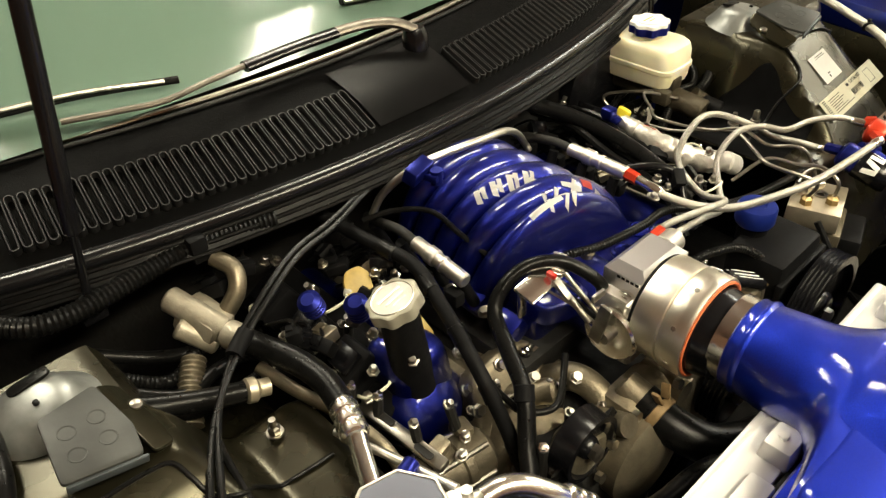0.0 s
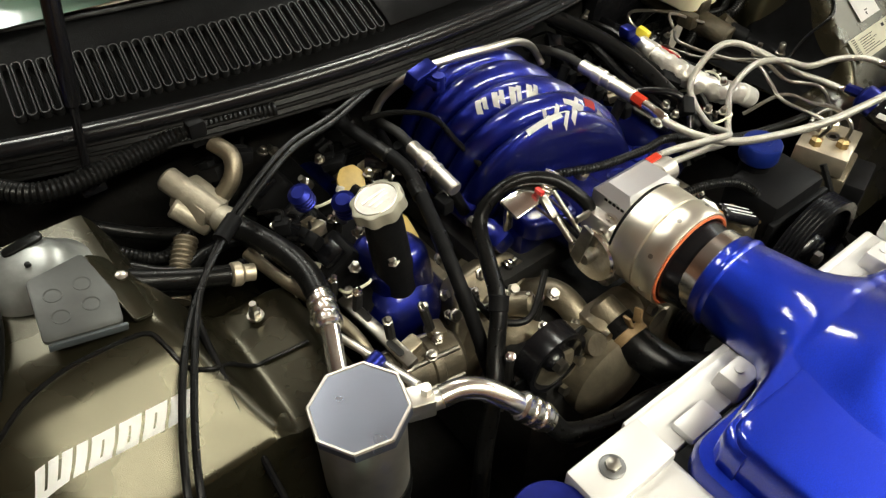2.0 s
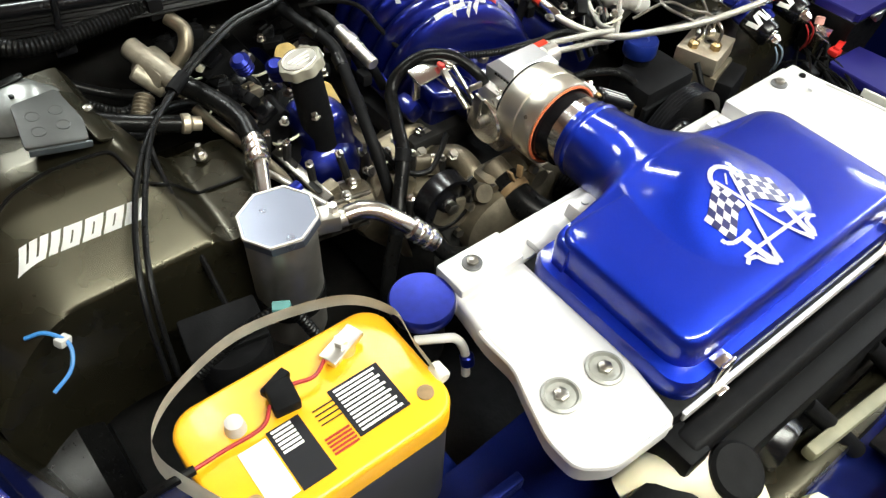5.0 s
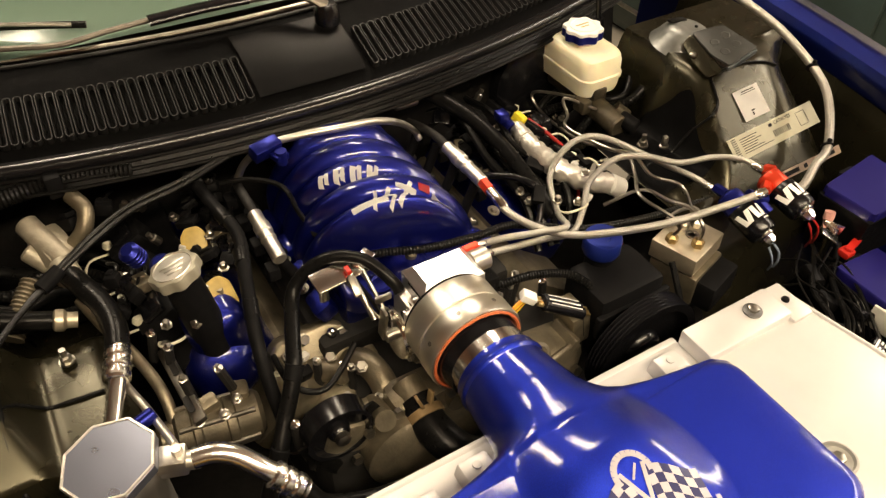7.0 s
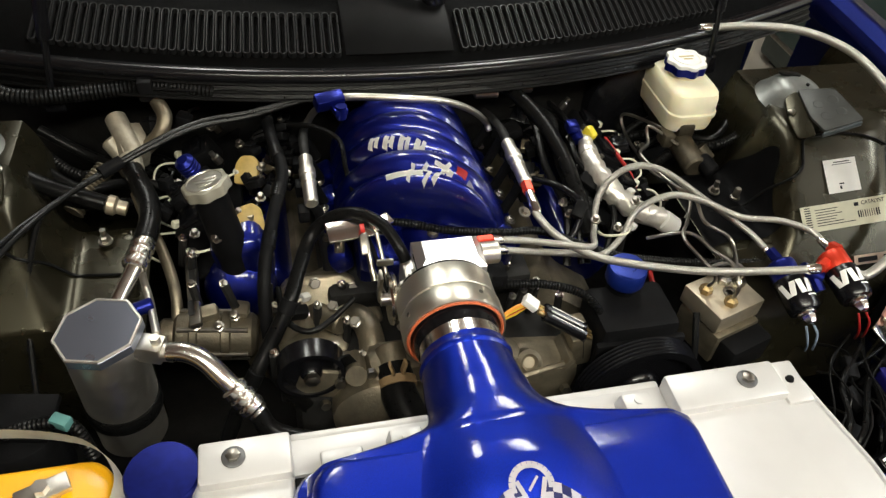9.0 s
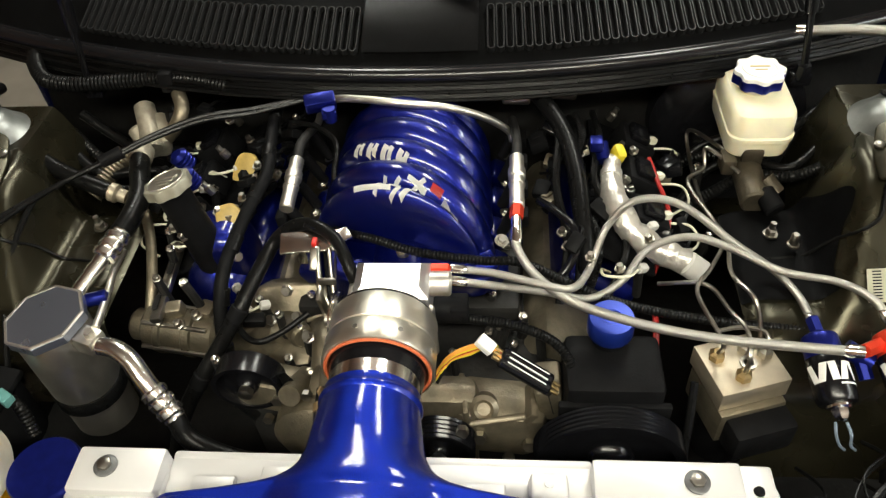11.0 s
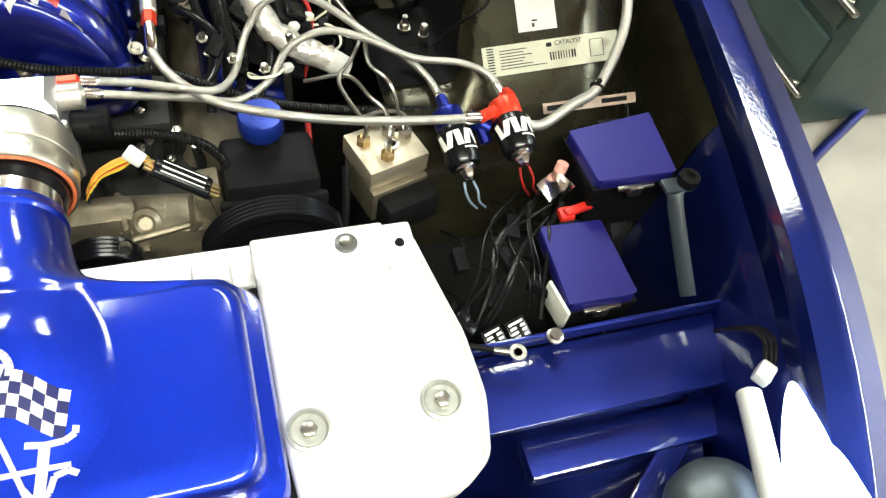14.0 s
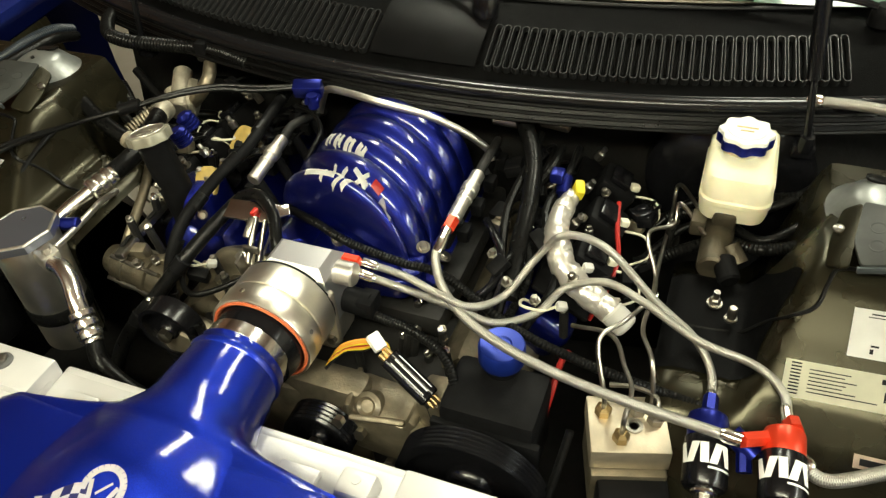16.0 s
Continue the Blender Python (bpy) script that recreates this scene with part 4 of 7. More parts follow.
part("front_deck", deck, BLUE_D, mani, "low blue deck behind the throttle")
for x, y in ((0.030, 0.286), (-0.075, 0.292), (0.085, 0.300)):
    part("deck_boss", turned([(0.017, 0), (0.017, 0.004), (0.013, 0.006), (0.011, 0.003), (0, 0.003)], 20, pose(x, y, 0.782)), BLUE_D, mani)
part("sensor_boss", rod((-0.020, 0.310, 0.790), (-0.020, 0.305, 0.806), 0.008, 16, bevel=0.002), CAST, mani, "dull metal sensor")


def mani_stroke(ua, va, ub, vb, w, mat, name, cut=10):
    """A painted bar over the ribs from one place to another."""
    du, dv = ub - ua, vb - va
    m = math.hypot(du, dv)
    nu, nv = -dv / m * w, du / m * w
    return part(name, sheet(lambda u, v: mani_surf(ua + du * v + nu * u, va + dv * v + nv * u, 0.0014), -1, 1, 3, 0, 1, cut, 0.0005), mat, mani)


# upper decal: a row of leaning blocks, each with a slot; lower decal: brush strokes
for k in range(4):
    u0, v0 = -0.360 + 0.105 * k, 0.425 - 0.034 * k
    mani_stroke(u0 + 0.006, v0 - 0.006, u0 + 0.056, v0 + 0.060, 0.0175, WHITE, "decal_block")
    mani_stroke(u0 + 0.052, v0 - 0.012, u0 + 0.096, v0 + 0.046, 0.0135, WHITE, "decal_block")
    mani_stroke(u0 + 0.035, v0 + 0.044 - 0.022 * (k % 2), u0 + 0.090, v0 + 0.036 - 0.022 * (k % 2), 0.009, WHITE, "decal_block")
for k in range(5):
    mani_stroke(0.075 + 0.03 * k, 0.300 - 0.012 * k, 0.088 + 0.03 * k, 0.322 - 0.012 * k, 0.008, LOGO, "decal_small_bar", 3)
for ua, va, ub, vb, w in ((-0.272, 0.088, -0.030, 0.086, 0.016), (-0.075, 0.175, -0.134, 0.052, 0.012), (0.022, 0.165, -0.045, 0.110, 0.012), (-0.045, 0.110, 0.030, 0.095, 0.012), (0.030, 0.095, -0.036, 0.040, 0.010), (0.070, 0.172, 0.196, 0.118, 0.013), (0.178, 0.172, 0.028, 0.046, 0.013)):
    mani_stroke(ua, va, ub, vb, w, WHITE, "decal_brush_stroke")
mani_stroke(0.222, 0.150, 0.300, 0.132, 0.020, RED, "decal_red_bar", 5)
mani_stroke(0.315, 0.105, 0.430, 0.062, 0.016, LOGO, "decal_small_bar", 5)

# fuel rails and crossover
for x, red in ((-0.180, False), (0.125, True)):
    fr = thing("fuel_rail", (x, 0.42, 0.80), "bright aluminium fuel rail" + (" with a red fitting" if red else ""), "fuel rail", "fuel rails")
    fa, fb = Vector((x, 0.356 if red else 0.366, 0.830 if red else 0.818)), Vector((x, 0.456, 0.830))
    way = (fb - fa).normalized()
    part("rail", rod(fa, fb, 0.0098, 22, bevel=0.0018), ALU_R, fr)
    part("collar", joined(rod(fa.lerp(fb, 0.55), fa.lerp(fb, 0.74), 0.0118, 22, bevel=0.002), rod(fa.lerp(fb, 0.40), fa.lerp(fb, 0.46), 0.0110, 22, bevel=0.001)), ALU_R, fr)
    part("rear_tube", tube([fb, fb + way * 0.03, (x * 0.98, 0.53, 0.822), (x * 0.95, 0.565, 0.812)], 0.0068, 12), NEARBLACK, fr, "dull dark rear tube")
    for k in range(4):
        part("injector", joined(rod((x, 0.375 + 0.055 * k, 0.815), (x * 0.86 - 0.003, 0.375 + 0.055 * k, 0.765), 0.0075, 12), box((0.016, 0.022, 0.02), (x * 1.06, 0.375 + 0.055 * k, 0.795), 0.003)), BLACK, fr)
    if red:
        part("fitting", rod(fa, (x - 0.001, 0.337, 0.829), 0.0088, 6), RED_ANO, fr, "red anodised hose end")
        part("hose_end", rod((x - 0.001, 0.337, 0.829), (x - 0.001, 0.316, 0.827), 0.0070, 12), ALU, fr)
xo = [(-0.172, 0.555, 0.815), (-0.155, 0.545, 0.85), (-0.125, 0.515, 0.888), (-0.08, 0.50, 0.897), (-0.03, 0.49, 0.897), (0.03, 0.50, 0.882), (0.08, 0.52, 0.85), (0.113, 0.535, 0.815), (0.12, 0.53, 0.80)]
solo("fuel_crossover_pipe", tube(xo, 0.0054, 12), ALU_R, "bright bent metal fuel crossover pipe", "pipe")
clip = thing("cable_bracket", (-0.139, 0.49, 0.885), "deep blue painted cable bracket", "bracket")
part("plate", joined(box((0.042, 0.02, 0.022), (-0.14, 0.487, 0.903), 0.003, (20, 0, 15)), box((0.02, 0.03, 0.01), (-0.128, 0.478, 0.896), 0.002, (0, 0, 15)), rod((-0.125, 0.47, 0.885), (-0.125, 0.47, 0.905), 0.008)), BLUE_ANO, clip)

# ---- engine ----
eng = thing("engine", (-0.02, 0.35, 0.36), "cast-aluminium vee engine, its block near black under the intake manifold", "engine")
# block and valley cover: shade under the manifold put in as near-black colour
part("block", box((0.42, 0.50, 0.30), (-0.02, 0.40, 0.52), 0.03), NEARBLACK, eng)
part("valley_cover", box((0.30, 0.30, 0.04), (-0.02, 0.43, 0.70), 0.01), NEARBLACK, eng)
for s in (-1, 1):
    part("cylinder_head", box((0.12, 0.42, 0.10), (-0.02 + s * 0.20, 0.45, 0.63), 0.02, (0, s * 38, 0)), CAST, eng)
    vc = box((0.115, 0.33, 0.075), (-0.02 + s * 0.250, 0.495, 0.678), 0.022, (0, s * 32, 0), 4)
    part("valve_cover", vc, BLUE_D, eng, "deep blue painted valve cover")
for s in (-1, 1):
    part("coil_rail", box((0.085, 0.30, 0.008), (-0.02 + s * 0.292, 0.485, 0.742), 0.003, (0, s * 30, 0)), BLACK, eng, "black coil mounting rail")
part("front_cover", joined(box((0.22, 0.05, 0.26), (-0.03, 0.165, 0.58), 0.02), box((0.16, 0.06, 0.12), (-0.08, 0.16, 0.64), 0.025)), CAST, eng)

pump = thing("water_pump", (-0.08, 0.16, 0.60), "cast-aluminium water pump with outlet necks", "water pump")
part("housing", joined(turned([(0.05, 0), (0.062, 0.01), (0.062, 0.04), (0.045, 0.055), (0.02, 0.06)], 28, toward((-0.12, 0.17, 0.645), (0, -1, 0))), box((0.14, 0.05, 0.06), (-0.16, 0.175, 0.68), 0.018, (0, 18, 0)), box((0.09, 0.06, 0.07), (-0.09, 0.17, 0.685), 0.02)), CAST, pump)
part("neck", joined(rod((-0.10, 0.185, 0.715), (-0.098, 0.135, 0.700), 0.021, 20, bevel=0.003)), CAST, pump)
for p in ((-0.17, 0.15, 0.70), (-0.13, 0.148, 0.715), (-0.06, 0.14, 0.72), (-0.19, 0.148, 0.66)):
    part("bolt", turned([(0.007, 0), (0.007, 0.008)], 6, toward(p, (0, -1, 0.2))), STEEL, pump)
part("boss", rod((-0.145, 0.19, 0.69), (-0.15, 0.14, 0.72), 0.014), CAST, pump)
part("boss", rod((-0.05, 0.19, 0.7), (-0.05, 0.13, 0.70), 0.016), CAST, pump)
# castings between the valve cover and the throttle
part("side_casting", joined(box((0.10, 0.10, 0.05), (-0.185, 0.315, 0.668), 0.018, (0, -14, 12)), box((0.07, 0.06, 0.08), (-0.175, 0.25, 0.64), 0.02, (10, -8, 0)), rod((-0.20, 0.30, 0.68), (-0.155, 0.24, 0.705), 0.016, 16, bevel=0.004)), CAST, pump, "tan-tinted cast housing")
part("rear_neck", tube([(-0.14, 0.28, 0.68), (-0.125, 0.24, 0.705), (-0.12, 0.205, 0.70), (-0.125, 0.18, 0.68)], 0.018, 16), CAST, pump)
for p in ((-0.205, 0.272, 0.70), (-0.165, 0.268, 0.712), (-0.15, 0.30, 0.70), (-0.215, 0.335, 0.70), (-0.14, 0.225, 0.725)):
    part("bolt", turned([(0.0085, 0), (0.0085, 0.003), (0.006, 0.004), (0.006, 0.011)], 6, toward(p, (-0.2, -0.5, 1))), STEEL, pump)


def pulley(name, at, r, width, label, grooves=5, mat=None):
    t = thing(name, at, label, "pulley", "accessory drive pulleys")
    prof = [(r * 0.25, 0.0), (r * 0.32, 0.004), (r * 0.35, width * 0.4), (r * 0.82, width * 0.4), (r * 0.86, 0)]
    for k in range(grooves):
        a = width * k / grooves
        prof += [(r, a), (r * 0.96, a + width / grooves * 0.5)]
    prof += [(r, width), (r * 0.3, width)]
    part("rim", turned(prof, 48, toward(at, (0, 1, 0))), mat or BLACK_G, t)
    part("hub_bolt", turned([(0.010, 0), (0.010, -0.008), (0.007, -0.010)], 6, toward(at, (0, 1, 0))), STEEL, t)
    return t


pulley("idler_pulley", (-0.205, 0.148, 0.720), 0.043, 0.028, "smooth black idler pulley on the engine front", 1)
pulley("steering_pump_pulley", (0.232, 0.085, 0.668), 0.088, 0.028, "large black steering pump pulley")
pulley("crank_pulley", (-0.03, 0.10, 0.50), 0.085, 0.035, "black crankshaft pulley low on the engine")
pulley("alternator_pulley", (0.03, 0.10, 0.655), 0.045, 0.03, "dark alternator pulley below the intake snout")
for run in ([(-0.166, 0.162, 0.735), (-0.150, 0.160, 0.705), (-0.125, 0.156, 0.660), (-0.10, 0.152, 0.600)], [(-0.246, 0.162, 0.712), (-0.230, 0.160, 0.672), (-0.20, 0.156, 0.62), (-0.17, 0.152, 0.55)]):
    belt = tube(run, 0.0022, 8, 6, flat=5.5)
    solo("drive_belt", belt, RUBBER, "flat black rubber drive belt run", "belt", "drive belt runs")
solo("radiator_hose", tube([(-0.0985, 0.158, 0.7055), (-0.098, 0.145, 0.7015), (-0.096, 0.115, 0.692), (-0.075, 0.075, 0.678), (-0.02, 0.045, 0.668), (0.06, 0.035, 0.655), (0.13, 0.02, 0.62)], 0.0240, 22), RUBBER, "thick black rubber radiator hose on the pump neck", "hose")
clp = thing("hose_clamp", (-0.0977, 0.14, 0.70), "tan spring clamp with bent tabs round the radiator hose", "clamp")
CL = toward((-0.0977, 0.141, 0.7005), (0.02, -1, -0.3))
part("band", turned([(0.0242, 0), (0.0256, 0.0008), (0.0256, 0.0112), (0.0242, 0.012)], 32, CL), TAN, clp)
for k, (px, pz) in enumerate(((-0.106, 0.733), (-0.090, 0.734))):
    part("tab", box((0.004, 0.011, 0.018), (px, 0.135, pz), 0.001, (-16, -18 + 36 * k, 0)), TAN, clp)

# cast accessory bracket and plug on the other side of the snout
br = thing("accessory_bracket", (0.10, 0.16, 0.56), "cast-aluminium accessory bracket with bolt bosses", "bracket")
part("casting", joined(box((0.12, 0.07, 0.09), (0.10, 0.165, 0.645), 0.02, (0, 8, 0)), box((0.012, 0.05, 0.07), (0.13, 0.16, 0.665), 0.004, (0, 30, 0))), CAST, br)
part("ear", box((0.032, 0.05, 0.06), (0.165, 0.175, 0.69), 0.006, (0, -8, 0)), CAST, br)
part("boss", turned([(0.018, -0.02), (0.018, 0.010), (0.012, 0.014), (0.008, 0.010)], 20, toward((0.085, 0.150, 0.688), (0, -0.7, 0.7))), CAST, br)
part("web", box((0.07, 0.008, 0.04), (0.10, 0.14, 0.675), 0.003, (30, 0, 10)), CAST, br)
part("web", box((0.008, 0.06, 0.04), (0.06, 0.16, 0.685), 0.003, (0, 0, 8)), CAST, br)
for p in ((0.08, 0.128, 0.66), (0.14, 0.128, 0.645), (0.115, 0.128, 0.61), (0.06, 0.118, 0.69)):
    part("bolt", turned([(0.008, 0), (0.008, 0.009)], 6, toward(p, (0, -1, 0.3))), STEEL, br)
plug = thing("loose_plug", (0.12, 0.178, 0.70), "loose black plug with orange and yellow wires", "connector")
PA, PB = Vector((0.106, 0.176, 0.758)), Vector((0.164, 0.158, 0.726))
PW = (PB - PA).normalized()
PX = PW.cross(Vector((0, 0, 1))).normalized()
PU = PX.cross(PW)
part("sleeve", joined(rod(PA - PX * 0.006, PB - PX * 0.006, 0.0085, 14, bevel=0.002), rod(PA + PX * 0.006, PB + PX * 0.006, 0.0085, 14, bevel=0.002)), BLACK_G, plug)
for k in (-1, 0, 1):
    part("stripe", rod(PA + PX * 0.0075 * k + PU * 0.0078 + PW * 0.008, PB + PX * 0.0075 * k + PU * 0.0078 - PW * 0.008, 0.0010, 6), WHITE, plug, "thin white stripe")
    part("pin", rod(PB + PX * 0.006 * k, PB + PX * 0.006 * k + PW * 0.012, 0.0024, 8, bevel=0.0006), BRASS, plug)
    part("ferrule", rod(PA + PX * 0.006 * k - PW * 0.010, PA + PX * 0.006 * k, 0.0030, 8, bevel=0.0006), BRASS, plug)
part("white_cap", box((0.022, 0.016, 0.012), (0.088, 0.184, 0.770), 0.002, (0, 30, -30)), WHITE, plug, "small white plug body")
for k, mt in enumerate((ORANGEW, ORANGEW, YPLAST, REDW, ORANGEW, YPLAST, BLACK)):
    part("wire", tube([(0.03, 0.17 - 0.003 * k, 0.735), (0.045, 0.175, 0.758 - 0.002 * k), (0.07, 0.183, 0.768 - 0.003 * k), (0.088, 0.185, 0.766), (0.097, 0.181 + 0.002 * k, 0.763), (0.106, 0.172 + 0.002 * k, 0.758)], 0.0021, 6), mt, plug)
solo("conduit_loop", tube([(0.05, 0.235, 0.76), (0.075, 0.225, 0.765), (0.12, 0.215, 0.768), (0.170, 0.195, 0.760), (0.192, 0.165, 0.735), (0.185, 0.140, 0.69)], 0.0065, 10, ridges=0.004), RUBBER, "ribbed black cable conduit loop", "conduit")
solo("front_conduit", tube([(-0.115, 0.345, 0.80), (-0.055, 0.318, 0.810), (0.0, 0.300, 0.806), (0.08, 0.292, 0.799), (0.135, 0.290, 0.795), (0.24, 0.255, 0.768), (0.36, 0.235, 0.755), (0.52, 0.225, 0.745)], 0.0062, 10, ridges=0.0045), RUBBER, "long ribbed black cable conduit", "conduit")

# steering fluid reservoir
rsv = thing("steering_reservoir", (0.24, 0.185, 0.60), "black steering fluid reservoir with a blue cap", "reservoir")
part("body", joined(box((0.115, 0.085, 0.12), (0.238, 0.178, 0.688), 0.010), box((0.13, 0.010, 0.04), (0.238, 0.134, 0.705), 0.003)), BLACK, rsv)
part("neck", rod((0.235, 0.212, 0.73), (0.235, 0.212, 0.772), 0.021, 24), BLACK, rsv)
part("cap", turned([(0.026, -0.010), (0.0275, -0.007), (0.0275, 0.014), (0.0255, 0.017), (0.012, 0.0175), (0.010, 0.0155), (0.0, 0.0155)], 36, pose(0.235, 0.212, 0.772)), BLUE_CAP, rsv, "blue anodised round cap")

# ---- hydraulic unit ----
absu = thing("abs_unit", (0.39, 0.185, 0.55), "aluminium brake hydraulic block with threaded line fittings", "brake unit")
AM = pose(0.388, 0.187, 0.0, 0, 0, 17)
part("block", placed(box((0.086, 0.074, 0.032), (0, 0, 0.722), 0.0015), AM), TANM, absu)
part("lower_block", placed(box((0.084, 0.078, 0.055), (0, -0.006, 0.676), 0.004), AM), CAST, absu)
part("controller", placed(box((0.078, 0.05, 0.05), (0.004, -0.05, 0.672), 0.006), AM), BLACK, absu)
part("motor", placed(rod((0, 0, 0.64), (0, 0, 0.56), 0.034), AM), BLACK, absu)
ABSP = [(-0.026, 0.014), (-0.010, -0.020), (0.012, 0.016), (0.030, 0.004)]
for k, (x, y) in enumerate(ABSP):
    part("line_nut", placed(turned([(0.0095, 0), (0.0095, 0.009), (0.005, 0.013)], 6, pose(x, y, 0.738)), AM), BRASS if k < 2 else STEEL, absu)
part("plug", placed(turned([(0.010, 0), (0.010, 0.002), (0.006, 0.002), (0.005, 0.0)], 20, pose(0.006, -0.003, 0.738)), AM), STEEL, absu)


def brake_line(*pts):
    return solo("brake_line", tube(pts, 0.0028, 8), STEEL, "bent steel brake line", "pipe", "brake lines")


def absw(k, z):
    return AM @ Vector((*ABSP[k], z))


brake_line((0.425, 0.491, 0.799), (0.384, 0.581, 0.777), (0.382, 0.550, 0.751), (0.381, 0.447, 0.757), (0.382, 0.378, 0.782), (0.382, 0.329, 0.795), (0.361, 0.289, 0.791), (0.338, 0.250, 0.790), (0.358, 0.187, 0.778), absw(0, 0.745))
brake_line((0.430, 0.466, 0.790), (0.391, 0.507, 0.802), (0.388, 0.490, 0.779), (0.360, 0.456, 0.783), (0.381, 0.381, 0.782), (0.384, 0.324, 0.803), (0.382, 0.277, 0.794), (0.399, 0.232, 0.798), (0.408, 0.206, 0.757), absw(2, 0.745))
brake_line(absw(1, 0.745), absw(1, 0.775), (0.385, 0.195, 0.788), (0.372, 0.225, 0.786), (0.350, 0.262, 0.790), (0.30, 0.285, 0.765))
brake_line(absw(3, 0.745), absw(3, 0.762), (0.41, 0.21, 0.768), (0.385, 0.215, 0.768), (0.36, 0.212, 0.765))
solo("wiring_stub", tube([(0.33, 0.16, 0.735), (0.325, 0.13, 0.70), (0.32, 0.10, 0.66), (0.33, 0.06, 0.62)], 0.005, 8), RUBBER, "black wiring stub beside the brake block", "cable")

# ---- nitrous solenoids and braided hoses ----
def solenoid(a, b, top, wire, label):
    a, b = Vector(a), Vector(b)
    w = (b - a).normalized()
    t = thing("solenoid", b, label, "solenoid", "nitrous solenoids")
    m = toward(a, w)
    L = (b - a).length
    part("head", turned([(0.012, -0.004), (0.019, 0.0), (0.0205, 0.004), (0.0205, 0.024), (0.019, 0.027)], 32, m), top, t)
    part("coil", turned([(0.021, 0.026), (0.0225, 0.028), (0.0225, L - 0.022), (0.020, L - 0.017), (0.010, L - 0.015)], 32, m), BLACK_G, t)
    part("end_nut", turned([(0.0095, L - 0.016), (0.0095, L - 0.006), (0.006, L), (0.0, L + 0.002)], 6, m), ALU, t)
    up = m.to_3x3()
    for k in range(12):
        a0 = radians(30 * k)
        if (up @ Vector((math.cos(a0 + 0.2), math.sin(a0 + 0.2), 0))).z < 0.25:
            continue
        lean = (0.26, -0.24, 0.26, -0.05)[k % 4]
        part("decal_block", sheet(lambda u, v: m @ Vector((0.0229 * math.cos(a0 + u + lean * (v - 0.5)), 0.0229 * math.sin(a0 + u + lean * (v - 0.5)), 0.036 + 0.021 * v)), 0.02, 0.38, 4, 0, 1, 5), WHITE, t, "white decal block")
    part("decal_line", sheet(lambda u, v: m @ Vector((0.0229 * math.cos(u), 0.0229 * math.sin(u), v)), 0.3, 1.6, 8, 0.060, 0.0622, 1), WHITE, t)
    part("end_collar", turned([(0.0135, L - 0.019), (0.0135, L - 0.013), (0.0115, L - 0.011)], 24, m), ALU, t, "chrome end collar")
    for k in (-1, 1):
        o = b + Vector((0.006 * k, 0, -0.006))
        part("lead", tube([tuple(o), tuple(o + Vector((0.002 * k + 0.004, -0.008, -0.012))), tuple(o + Vector((0.012, -0.008, -0.034))), tuple(o + Vector((0.030, 0.004, -0.065)))], 0.0017, 8, 5), wire, t, "insulated lead")
    return t


solenoid((0.466, 0.197, 0.775), (0.475, 0.106, 0.748), BLUE_ANO, PALEW, "black solenoid with a blue anodised head and white marks")
solenoid((0.538, 0.190, 0.788), (0.543, 0.100, 0.770), RED_ANO, REDW, "black solenoid with a red anodised head and white marks")
solo("hose_fitting", joined(rod((0.522, 0.176, 0.790), (0.498, 0.161, 0.797), 0.0085, 6), rod((0.545, 0.186, 0.80), (0.543, 0.20, 0.795), 0.009, 6)), RED_ANO, "red anodised hose fitting beside the solenoid", "fitting")
solo("inlet_fitting", joined(rod((0.490, 0.180, 0.778), (0.515, 0.165, 0.770), 0.011, 12), rod((0.466, 0.200, 0.777), (0.466, 0.222, 0.775), 0.008, 6), rod((0.505, 0.165, 0.77), (0.508, 0.148, 0.762), 0.008, 8)), BLUE_ANO, "blue anodised filter fitting between the solenoids", "fitting")


def braided(name, pts, r=0.0052):
    t = thing(name, pts[0], "braided stainless steel hose with crimped ends", "hose", "braided hoses")
    part("hose", tube(pts, r, 14, 14), BRAID, t)
    for a, b in ((pts[0], pts[1]), (pts[-1], pts[-2])):
        a, b = Vector(a), Vector(b)
        w = (b - a).normalized()
        part("ferrule", turned([(r * 1.05, 0), (r * 1.35, 0.001), (r * 1.35, 0.016), (r * 1.15, 0.019), (r * 1.02, 0.021)], 18, toward(a, w)), ALU, t, "bright crimped ferrule")
    return t


braided("braided_hose", [(0.124, 0.318, 0.827), (0.125, 0.292, 0.822), (0.147, 0.256, 0.812), (0.188, 0.223, 0.804), (0.251, 0.190, 0.809), (0.326, 0.174, 0.804), (0.411, 0.168, 0.797), (0.498, 0.160, 0.797)], 0.0056)
braided("braided_hose", [(0.044, 0.254, 0.826), (0.097, 0.260, 0.811), (0.150, 0.240, 0.815), (0.189, 0.240, 0.807), (0.214, 0.290, 0.785), (0.239, 0.345, 0.806), (0.271, 0.346, 0.850), (0.323, 0.340, 0.848), (0.389, 0.308, 0.812), (0.438, 0.298, 0.778), (0.462, 0.262, 0.770), (0.468, 0.212, 0.770)], 0.0048)
braided("braided_hose", [(0.046, 0.239, 0.821), (0.098, 0.248, 0.802), (0.161, 0.250, 0.788), (0.213, 0.252, 0.775), (0.256, 0.282, 0.775), (0.284, 0.306, 0.803), (0.330, 0.307, 0.826), (0.378, 0.292, 0.822), (0.442, 0.280, 0.794), (0.504, 0.268, 0.789), (0.533, 0.236, 0.794), (0.540, 0.198, 0.794)], 0.0048)
